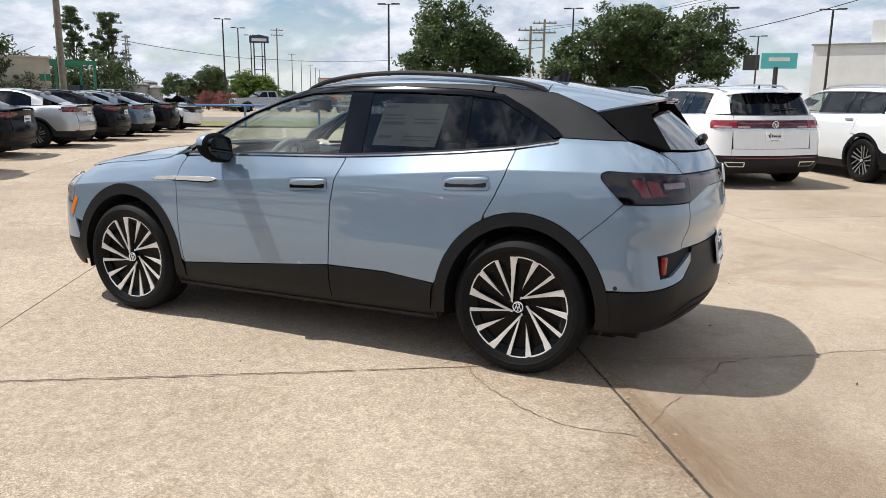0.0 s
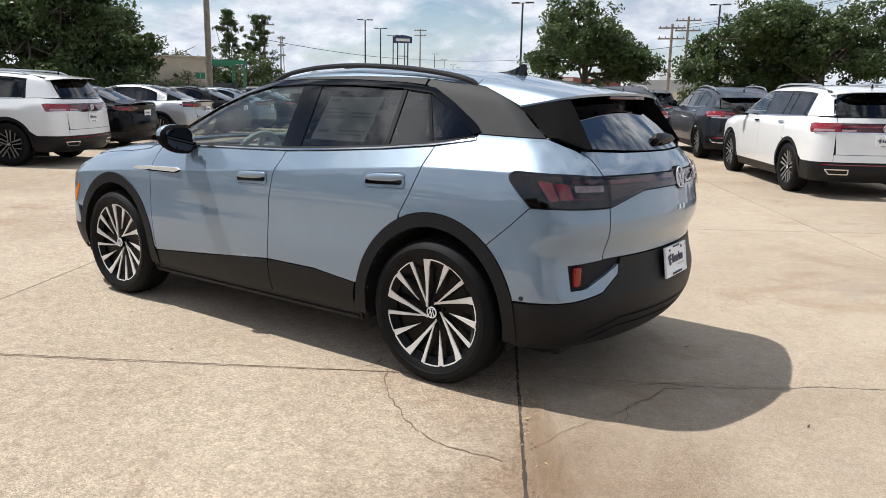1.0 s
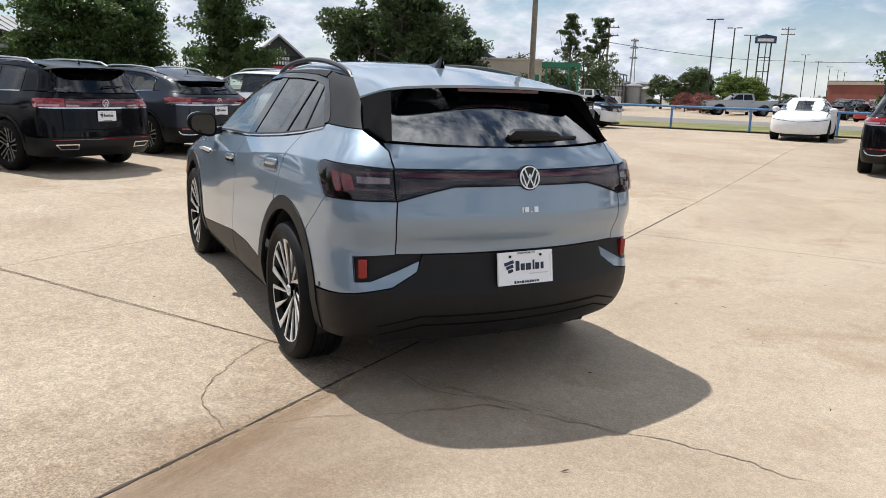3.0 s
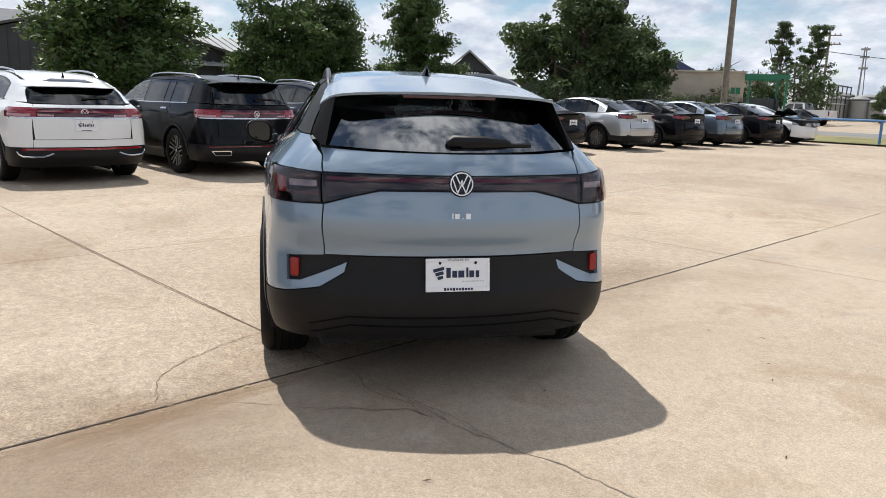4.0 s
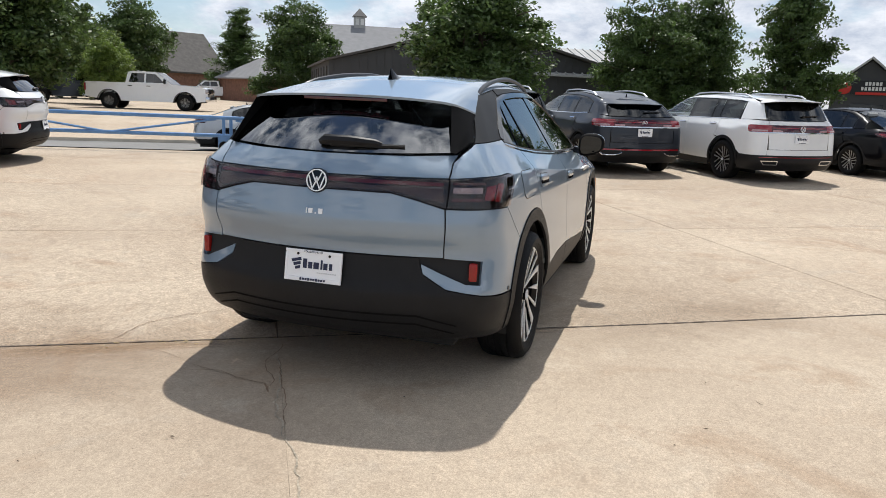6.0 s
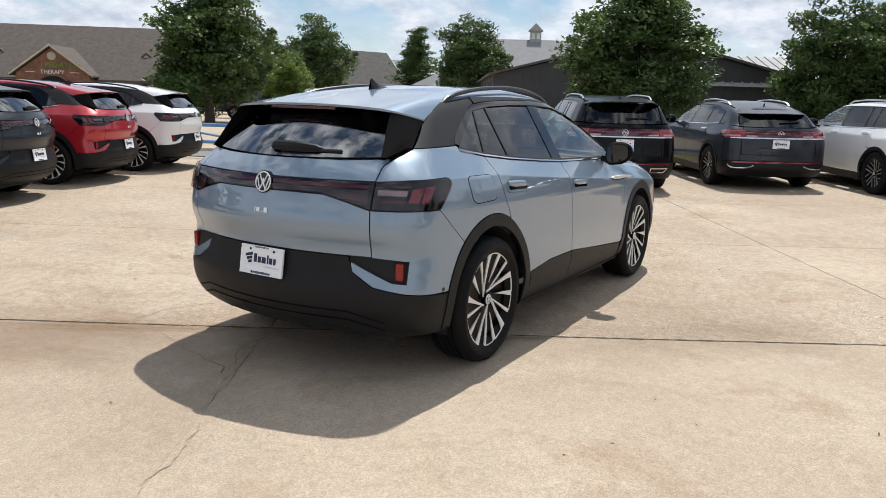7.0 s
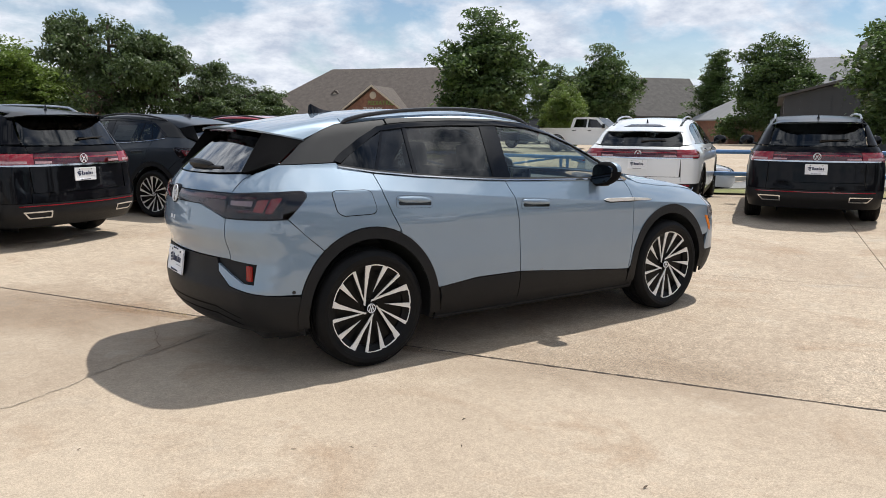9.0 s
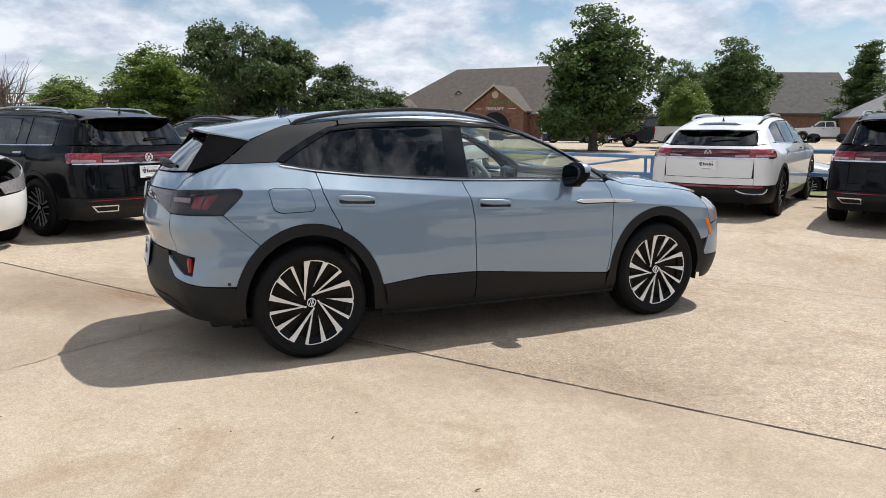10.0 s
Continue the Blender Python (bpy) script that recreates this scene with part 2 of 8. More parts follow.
class Shape:
    """A car's outer surface. Perimeter coordinate w: 0 at the rear's middle, growing round the left side to the front."""
    R = 0.7

    def __init__(self, ends, round, tumble, glass_z, glass_slope, bow, nose_bow, crown, plan, low, lean, crease, belt, tail, nose, roof):
        self.ends, self.round, self.tumble, self.glass_z, self.glass_slope, self.bow, self.nose_bow, self.crown = ends, round, tumble, glass_z, glass_slope, bow, nose_bow, crown
        self.plan, self.low, self.lean, self.crease, self.belt, self.tail, self.nose, self.roof = plan, low, lean, crease, belt, tail, nose, roof
        self.q = self.R * math.pi / 2

    def side(self, x, z):
        cz, bz = tab(x, self.crease), tab(x, self.belt)
        lean = tab(x, self.lean)
        return tab(x, self.plan) + tab(z, self.low) - lean * np.clip(z - cz, 0, bz - cz) - self.tumble * np.maximum(z - bz, 0)

    def rear(self, y, z):
        c = tab(np.minimum(z, self.glass_z), self.tail) + np.maximum(z - self.glass_z, 0) * self.glass_slope
        return c + (self.bow[0] + self.bow[1] * ease(self.glass_z - .12, self.glass_z + .08, z)) * y * y

    def front(self, y, z):
        return tab(z, self.nose) - self.nose_bow[0] * y * y - self.nose_bow[1] * y ** 4

    def top(self, x, y):
        return tab(x, self.roof) - self.crown * y * y

    def field(self, p):
        x, y, z = p[..., 0], np.abs(p[..., 1]), p[..., 2]
        f = smax(y - self.side(x, z), self.rear(y, z) - x, self.round[0])
        f = smax(f, x - self.front(y, z), self.round[1])
        return smax(f, (z - self.top(x, y)) * .93, self.round[2])

    def normal(self, p, e=2e-3):
        g = np.stack([self.field(p + e * v) - self.field(p - e * v) for v in np.eye(3)], -1)
        return g / np.maximum(np.linalg.norm(g, axis=-1, keepdims=True), 1e-9)

    def reach(self, o, d, far=2.2):
        lo, hi = np.zeros(len(o)), np.full(len(o), far)
        for _ in range(34):
            m = (lo + hi) / 2
            inn = self.field(o + d * m[:, None]) < 0
            lo, hi = np.where(inn, m, lo), np.where(inn, hi, m)
        return o + d * hi[:, None]

    def w(self, x, y):
        """Perimeter coordinate of a plan position."""
        xr, xf, s, a = self.ends[0], self.ends[1], (1 if y >= 0 else -1), abs(y)
        if x < xr:
            v = a if a < .25 else .25 + self.R * math.atan2(a - .25, xr - x)
        elif x <= xf:
            v = .25 + self.q + (x - xr)
        else:
            end = .25 + self.q + xf - xr
            v = end + self.R * math.atan2(x - xf, max(a - .25, 0)) if a >= .25 else end + self.q + .25 - a
        return s * v

    def place(self, wz):
        """Surface points for rows of (w, z)."""
        w, z = np.abs(wz[:, 0]), wz[:, 1]
        s = np.where(wz[:, 0] < 0, -1.0, 1.0)
        xr, xf, q = self.ends[0], self.ends[1], self.q
        e0, e1 = .25 + q, .25 + q + xf - xr
        ang = np.where(w < .25, 0, np.where(w < e0, (w - .25) / self.R, np.where(w < e1, math.pi / 2, math.pi / 2 + np.minimum((w - e1) / self.R, math.pi / 2))))
        bx = np.where(w < e0, xr, np.where(w < e1, xr + w - e0, xf))
        by = np.where(w < .25, w, np.where(w > e1 + q, .25 - (w - e1 - q), .25))
        o = np.stack([bx, s * by, z], -1)
        d = np.stack([-np.cos(ang), s * np.sin(ang), 0 * z], -1)
        return self.reach(o, d)

    def place_top(self, xy):
        o = np.stack([xy[:, 0], xy[:, 1], np.full(len(xy), .6)], -1)
        return self.reach(o, np.tile([0, 0, 1.0], (len(xy), 1)))


CROSSOVER = Shape(
    ends=(-1.5, 1.5), round=(.15, .20, .085), tumble=.47, glass_z=1.19, glass_slope=1.42, bow=(.30, .14), nose_bow=(.15, .13), crown=.10,
    plan=(2.3, .82, 2.0, .878, 1.6, .908, 1.2, .918, .4, .924, -.4, .926, -1.0, .922, -1.5, .91, -1.9, .876, -2.3, .80),
    low=(.15, -.10, .25, -.05, .35, -.012, .46, .004, .6, .002, .75, -.008, .9, -.016, 1.0, -.027, 1.1, -.048),
    lean=(1.4, .6, .6, .36, -.2, .42, -.8, .56, -1.3, .68, -2.2, .72),
    crease=(2.2, .80, 1.4, .885, .64, .936, -.3, 1.005, -1.0, 1.062, -1.4, 1.088, -1.8, 1.092, -2.2, 1.09),
    belt=(1.4, 1.06, .9, 1.083, .55, 1.098, -.3, 1.12, -.6, 1.137, -1.0, 1.166, -1.35, 1.203, -1.55, 1.235, -2.2, 1.24),
    tail=(.15, -2.0, .24, -2.14, .34, -2.255, .45, -2.30, .52, -2.305, .60, -2.285, .72, -2.268, .845, -2.306, .87, -2.306, .93, -2.296, 1.0, -2.283, 1.05, -2.270, 1.12, -2.235, 1.19, -2.185),
    nose=(.15, 2.06, .3, 2.23, .5, 2.28, .7, 2.272, .85, 2.24, 1.0, 2.12),
    roof=(2.3, .79, 2.15, .895, 2.0, .975, 1.8, 1.035, 1.5, 1.085, 1.25, 1.108, 1.1, 1.125, .95, 1.185, .5, 1.405, .25, 1.50, 0, 1.56, -.25, 1.588, -.55, 1.60, -.9, 1.592, -1.3, 1.56, -1.7, 1.50, -2.1, 1.43))
# ---- mesh helpers ----
from mathutils import geometry


def link_mesh(name, verts, faces, material, parent=None, label="", normals=None, smooth=False):
    me = bpy.data.meshes.new(name)
    me.from_pydata([tuple(map(float, v)) for v in verts], [], [tuple(map(int, f)) for f in faces])
    if smooth or normals is not None:
        me.polygons.foreach_set("use_smooth", [True] * len(me.polygons))
    if normals is not None:
        me.normals_split_custom_set_from_vertices([tuple(map(float, n)) for n in normals])
    if material:
        me.materials.append(material)
    ob = new(name, me)
    if parent:
        ob.parent = parent
    if label:
        ob["label"] = label
    return ob


def part(name, bm, material, parent, label="", smooth=False):
    me = bpy.data.meshes.new(name)
    bm.normal_update()
    bm.to_mesh(me)
    bm.free()
    if smooth:
        me.polygons.foreach_set("use_smooth", [True] * len(me.polygons))
        me.set_sharp_from_angle(angle=radians(38))
    me.materials.append(material)
    ob = new(name, me)
    ob.parent = parent
    if label:
        ob["label"] = label
    return ob


def thing(name, m, label, category, group="", kind=""):
    ob = new(name)
    ob.empty_display_size = .2
    ob.matrix_basis = m
    return tagged(ob, label, category, group, kind)


def add_box(bm, c, s, m=None, bevel=0.0):
    """A box with centre c and size s, turned by m, with bevelled edges."""
    t = Matrix.Translation(c) @ (m or Matrix()) @ Matrix.Diagonal((*s, 1))
    vs = bmesh.ops.create_cube(bm, size=1, matrix=t)["verts"]
    if bevel:
        es = list({e for v in vs for e in v.link_edges})
        bmesh.ops.bevel(bm, geom=es, offset=bevel, segments=2, affect="EDGES", profile=.6)
    return vs


def boxed(name, c, s, material, parent, label="", m=None, bevel=0.0):
    bm = bmesh.new()
    add_box(bm, c, s, m, bevel)
    return part(name, bm, material, parent, label, smooth=bevel > 0)


def add_tube(bm, pts, r, n=10, caps=True):
    """A round tube along points; r is one radius or one for each point."""
    pts = [Vector(p) for p in pts]
    rs = r if isinstance(r, (list, tuple)) else [r] * len(pts)
    rings, side = [], None
    for i, p in enumerate(pts):
        d = (pts[min(i + 1, len(pts) - 1)] - pts[max(i - 1, 0)]).normalized()
        if side is None:
            side = d.orthogonal().normalized()
        side = (side - d * side.dot(d)).normalized()
        up2 = d.cross(side)
        rings.append([bm.verts.new(p + (side * math.cos(2 * math.pi * k / n) + up2 * math.sin(2 * math.pi * k / n)) * rs[i]) for k in range(n)])
    for a, b in zip(rings, rings[1:]):
        for k in range(n):
            bm.faces.new((a[k], a[(k + 1) % n], b[(k + 1) % n], b[k]))
    if caps:
        bm.faces.new(rings[0][::-1])
        bm.faces.new(rings[-1])


def tubed(name, pts, r, material, parent, label="", n=10):
    bm = bmesh.new()
    add_tube(bm, pts, r, n)
    return part(name, bm, material, parent, label, smooth=True)


def add_lathe(bm, profile, n=48, axis="Y", a0=0.0, a1=2 * math.pi, origin=(0, 0, 0)):
    """Turns (radius, along) pairs round an axis."""
    full = abs(a1 - a0 - 2 * math.pi) < 1e-6
    rings = []
    o = Vector(origin)
    for k in range(n if full else n + 1):
        a = a0 + (a1 - a0) * k / n
        c, s = math.cos(a), math.sin(a)
        rings.append([bm.verts.new(o + Vector((r * c, h, r * s) if axis == "Y" else (r * c, r * s, h))) for r, h in profile])
    for k in range(n):
        p, q = rings[k], rings[(k + 1) % len(rings)]
        for i in range(len(profile) - 1):
            try:
                bm.faces.new((p[i], p[i + 1], q[i + 1], q[i]))
            except ValueError:
                pass


def lathed(name, profile, material, parent, label="", n=48, axis="Y", origin=(0, 0, 0)):
    bm = bmesh.new()
    add_lathe(bm, profile, n, axis, origin=origin)
    bmesh.ops.remove_doubles(bm, verts=bm.verts, dist=1e-5)
    bmesh.ops.recalc_face_normals(bm, faces=bm.faces)
    return part(name, bm, material, parent, label, smooth=True)


def rounded(pts, n=5):
    """A closed curve that runs smoothly through points."""
    out, k = [], len(pts)
    for i in range(k):
        p0, p1, p2, p3 = (np.array(pts[(i + j - 1) % k], float) for j in range(4))
        for j in range(n):
            t = j / n
            out.append(tuple(.5 * (2 * p1 + (p2 - p0) * t + (2 * p0 - 5 * p1 + 4 * p2 - p3) * t * t + (3 * p1 - p0 - 3 * p2 + p3) * t ** 3)))
    return out


def softened(pts, r=.02, n=4):
    """A closed outline with its corners rounded by r."""
    out, k = [], len(pts)
    for i in range(k):
        p0, p1, p2 = (np.array(pts[(i + j - 1) % k], float) for j in range(3))
        a, b = p0 - p1, p2 - p1
        la, lb = np.linalg.norm(a), np.linalg.norm(b)
        if la < 1e-6 or lb < 1e-6:
            continue
        d = min(r, la * .45, lb * .45)
        s, e = p1 + a / la * d, p1 + b / lb * d
        for j in range(n + 1):
            t = j / n
            out.append(tuple((1 - t) ** 2 * s + 2 * t * (1 - t) * p1 + t * t * e))
    return out


def inside(poly, pts):
    x, y = pts[:, 0], pts[:, 1]
    c = np.zeros(len(pts), bool)
    for (x0, y0), (x1, y1) in zip(poly, poly[1:] + poly[:1]):
        if y0 != y1:
            c ^= ((y0 > y) != (y1 > y)) & (x < (x1 - x0) * (y - y0) / (y1 - y0) + x0)
    return c


def fill(outline, holes=(), cell=.04, lines=()):
    """Triangles over a flat outline: points, triangles, border edges."""
    pts, edges = [], []
    for ring in (outline, *holes):
        first, dense = len(pts), []
        for a, b in zip(ring, list(ring[1:]) + [ring[0]]):
            n = max(1, int(math.hypot(b[0] - a[0], b[1] - a[1]) / cell + .5))
            dense += [(a[0] + (b[0] - a[0]) * i / n, a[1] + (b[1] - a[1]) * i / n) for i in range(n)]
        pts += dense
        edges += [(first + i, first + (i + 1) % len(dense)) for i in range(len(dense))]
    border = np.array(pts)
    lo, hi = border.min(0), border.max(0)
    gx, gy = np.meshgrid(np.arange(lo[0] + cell / 2, hi[0], cell), np.arange(lo[1] + cell / 2, hi[1], cell))
    grid = np.stack([gx.ravel(), gy.ravel()], -1)
    if len(grid):
        ok = inside(list(outline), grid)
        for h in holes:
            ok &= ~inside(list(h), grid)
        grid = grid[ok]
    if len(grid):
        near = np.array([np.min(np.hypot(border[:, 0] - g[0], border[:, 1] - g[1])) for g in grid])
        grid = grid[near > cell * .45]
    for line in lines:
        q = np.array(line)
        ok = inside(list(outline), q)
        for h in holes:
            ok &= ~inside(list(h), q)
        gap = np.array([np.min(np.hypot(border[:, 0] - g[0], border[:, 1] - g[1])) for g in q])
        ok &= gap > cell * .3
        if len(grid):
            far = np.array([np.min(np.hypot(q[:, 0] - g[0], q[:, 1] - g[1])) for g in grid])
            grid = grid[far > cell * .5]
        first, last = len(pts), None
        for k, g in enumerate(q):
            if ok[k]:
                if last == k - 1:
                    edges.append((len(pts) - 1, len(pts)))
                pts.append(tuple(g))
                last = k
    pts += [tuple(g) for g in grid]
    vs, _, fs, *_ = geometry.delaunay_2d_cdt([Vector(p) for p in pts], edges, [], 0, 1e-6)
    vs = np.array([tuple(v) for v in vs])
    mid = np.array([vs[list(f)].mean(0) for f in fs])
    ok = inside(list(outline), mid)
    for h in holes:
        ok &= ~inside(list(h), mid)
    tris = [tuple(f) for f, k in zip(fs, ok) if k]
    count = {}
    for f in tris:
        for a, b in zip(f, f[1:] + f[:1]):
            count[(min(a, b), max(a, b))] = count.get((min(a, b), max(a, b)), 0) + 1
    return vs, tris, [e for e, c in count.items() if c == 1]


def sheet(name, P, N, tris, border, material, parent, label="", depth=.014):
    """A curved panel with turned-in edges."""
    V, F, NN = list(P), [], list(N)
    P, N = np.asarray(P), np.asarray(N)
    for f in tris:
        n = np.cross(P[f[1]] - P[f[0]], P[f[2]] - P[f[0]])
        F.append(f if n @ N[f[0]] > 0 else f[::-1])
    mid = P.mean(0)
    for a, b in border if depth else ():
        i = len(V)
        out = np.cross(P[b] - P[a], N[a])
        out = out / max(np.linalg.norm(out), 1e-9)
        if out @ ((P[a] + P[b]) / 2 - mid) < 0:
            out = -out
        V += [P[a], P[b], P[b] - N[b] * depth, P[a] - N[a] * depth]
        NN += [out] * 4
        n = np.cross(P[b] - P[a], P[b] - N[b] * depth - P[a])
        F.append((i, i + 1, i + 2, i + 3) if n @ out > 0 else (i + 3, i + 2, i + 1, i))
    return link_mesh(name, V, F, material, parent, label, NN)


def flat_uv(shape, pts, sign=1):
    """Outline entries (x, z) or (x, y, z) as (w, z)."""
    out = []
    for p in pts:
        if len(p) == 2:
            y = float(shape.side(np.array(p[0]), np.array(p[1])))
            out.append((shape.w(p[0], y * sign), p[1]))
        else:
            out.append((shape.w(p[0], p[1] * sign), p[2]))
    return out


def panel(shape, name, outline, material, parent, label="", off=0.0, depth=.014, holes=(), cell=.04, lines=()):
    """A panel of a car's flank or rear, from an outline in (w, z)."""
    uv, tris, border = fill(outline, holes, cell, lines)
    P = shape.place(uv)
    N = shape.normal(P)
    return sheet(name, P + N * off, N, tris, border, material, parent, label, depth)


def panel_top(shape, name, outline, material, parent, label="", off=0.0, depth=.014, cell=.05):
    uv, tris, border = fill(outline, (), cell)
    P = shape.place_top(uv)
    N = shape.normal(P)
    return sheet(name, P + N * off, N, tris, border, material, parent, label, depth)


def arch(cx, cz, rx, rz, a0=0.0, a1=180.0, n=24):
    return [(cx + rx * math.cos(radians(a0 + (a1 - a0) * i / n)), cz + rz * math.sin(radians(a0 + (a1 - a0) * i / n))) for i in range(n + 1)]


# ---- wheels ----
def wheel(parent, pos, sign, r=.369, wide=.245, rim=.284, style="blades", cell=1):
    """A wheel whose outer face looks along sign * y."""
    hub = new("wheel")
    hub.parent = parent
    hub.matrix_basis = Matrix.Translation(pos) @ (Matrix.Rotation(math.pi, 4, "Z") if sign < 0 else Matrix())
    h = wide / 2
    prof = [(rim - .012, -h + .02), (rim + .012, -h + .004), (rim + .045, -h - .004), (r - .035, -h + .0), (r - .012, -h + .016), (r - .001, -h + .045)]
    for g in (-.055, -.018, .018, .055):
        prof += [(r, g - .012), (r, g - .005), (r - .008, g - .004), (r - .008, g + .004), (r, g + .005)]
    prof += [(r - .001, h - .045), (r - .012, h - .016), (r - .035, h), (rim + .045, h + .004), (rim + .022, h + .002), (rim + .018, h - .002), (rim + .010, h - .004), (rim - .012, h - .02)]
    lathed("tyre", prof, M["rubber"], hub, "black rubber tyre with fine tread grooves", n=56)
    lathed("rim", [(rim - .012, -h + .02), (rim - .05, -h + .03), (rim - .05, h - .045), (rim - .012, h - .02), (rim + .006, h - .012), (rim + .006, h - .020), (rim - .02, h - .03), (rim - .03, h - .055), (.12, h - .075), (.06, h - .06), (0, h - .06)], M["rim_black"], hub, "gloss black alloy rim", n=56)
    face = lambda r: h - .046 + .030 * min(1, r / rim) ** 1.5
    bm = bmesh.new()

    def blade(ring):
        """A raised flat piece from an outline (across, up) in rim radii."""
        top = [bm.verts.new((-u * rim, face(math.hypot(u, v) * rim), v * rim)) for u, v in ring]
        low = [bm.verts.new(p.co - Vector((0, .007, 0))) for p in top]
        bm.faces.new(top)
        for i in range(len(ring)):
            bm.faces.new((top[i], low[i], low[(i + 1) % len(ring)], top[(i + 1) % len(ring)]))

    turn = lambda u, v, a: (u * math.cos(a) + v * math.sin(a), v * math.cos(a) - u * math.sin(a))
    if style == "blades":
        arc = lambda a0, a1, r0, r1: [(r1 * math.sin(radians(a0 + (a1 - a0) * i / 4)), r1 * math.cos(radians(a0 + (a1 - a0) * i / 4))) for i in range(5)] + [(r0 * math.sin(radians(a1 - (a1 - a0) * i / 4)), r0 * math.cos(radians(a1 - (a1 - a0) * i / 4))) for i in range(5)]
        kit = [[(-.160, .08), (-.125, .06), (-.100, .40), (-.055, .80), (-.010, .965), (-.160, .955), (-.148, .5)], [(.060, .34), (.090, .40), (.390, .868), (.285, .92), (.165, .62)], [(.015, .13), (.045, .14), (.70, .650), (.65, .705)], arc(-1, 18, .945, .970), arc(22.5, 44, .950, .968)]
    else:
        kit = [[(-.115, .16), (-.060, .16), (-.035, .60), (-.045, .955), (-.150, .945), (-.125, .60)], [(.060, .16), (.115, .16), (.185, .60), (.240, .925), (.150, .945), (.105, .60)], [(.36, .30), (.40, .27), (.545, .735), (.485, .775)]]
    for k in range(5):
        for ring in kit:
            blade([turn(u, v, 2 * math.pi * k / 5) for u, v in ring])
    bmesh.ops.recalc_face_normals(bm, faces=bm.faces)
    part("spokes", bm, M["rim_silver" if style == "blades" else "alloy"], hub, "bright machined spokes" if style == "blades" else "grey alloy spokes")
    lathed("hub_cap", [(.0, h - .030), (.026, h - .031), (.032, h - .036), (.034, h - .06)], M["rim_black"], hub, "black hub cap", n=24)
    bm = bmesh.new()
    add_lathe(bm, [(.030, h - .034), (.029, h - .028), (.025, h - .028), (.024, h - .034)], 24)
    for u, w in ((-.011, .35), (.011, -.35), (-.004, -.35), (.004, .35)):
        add_box(bm, (u, h - .030, 0), (.004, .003, .044), Matrix.Rotation(w, 4, "Y"))
    bmesh.ops.recalc_face_normals(bm, faces=bm.faces)
    part("cap_ring", bm, M["plate"], hub, "white ring on the cap")
    for k in range(5):
        a = 2 * math.pi * k / 5 + .3
        lathed("wheel_bolt", [(0, h - .050), (.009, h - .051), (.010, h - .066)], M["rim_black"], hub, n=6, origin=(.055 * math.cos(a), 0, .055 * math.sin(a)))
    return hub
# ---- the electric crossover ----
def mirrored(pts):
    return [(-w, z) for w, z in pts]


def wheel_well(parent, x, sign, r, outer, inner=.50):
    bm = bmesh.new()
    add_lathe(bm, [(r, inner), (r, outer)], 26, a0=radians(-14), a1=radians(194), origin=(0, 0, 0))
    for v in bm.verts:
        v.co.y *= sign
        v.co += Vector((x, 0, .362))
    add_box(bm, (x, sign * (inner - .01), .46), (2 * r, .02, .62))
    part("wheel_liner", bm, M["shell"], parent, "black wheel-arch liner")


def seat(parent, x, y, wide, mat):
    s = new("seat")
    s.parent = parent
    s.matrix_basis = Matrix.Translation((x, y, .0))
    bm = bmesh.new()
    add_box(bm, (0, 0, .56), (.52, wide, .16), Matrix.Rotation(radians(-6), 4, "Y"), .05)
    part("cushion", bm, mat, s, smooth=True)
    bm = bmesh.new()
    add_box(bm, (-.27, 0, .87), (.13, wide * .96, .60), Matrix.Rotation(radians(-17), 4, "Y"), .05)
    part("backrest", bm, mat, s, smooth=True)
    for k in ([0] if wide < .8 else [-.33, .33]):
        bm = bmesh.new()
        add_box(bm, (-.385, k, 1.255), (.10, .25, .19), Matrix.Rotation(radians(-10), 4, "Y"), .04)
        part("headrest", bm, mat, s, smooth=True)
    return s


def text_mesh(name, words, size, m, material, parent, label="", depth=.001):
    cu = bpy.data.curves.new(name, "FONT")
    cu.body, cu.size, cu.extrude, cu.align_x, cu.align_y = words, size, depth, "CENTER", "CENTER"
    tmp = bpy.data.objects.new(name, cu)
    scene.collection.objects.link(tmp)
    me = bpy.data.meshes.new_from_object(tmp.evaluated_get(bpy.context.evaluated_depsgraph_get()))
    bpy.data.objects.remove(tmp)
    me.materials.clear()
    me.materials.append(material)
    ob = new(name, me)
    ob.parent = parent
    ob.matrix_basis = m
    if label:
        ob["label"] = label
    return ob


def bars(name, rows, m, material, parent, label=""):
    """Plain bars (x, y, width, height) lying in the xy plane of m."""
    bm = bmesh.new()
    for x, y, w, h in rows:
        add_box(bm, (x, y, 0), (w, h, .002))
    ob = part(name, bm, material, parent, label)
    ob.matrix_basis = m
    return ob


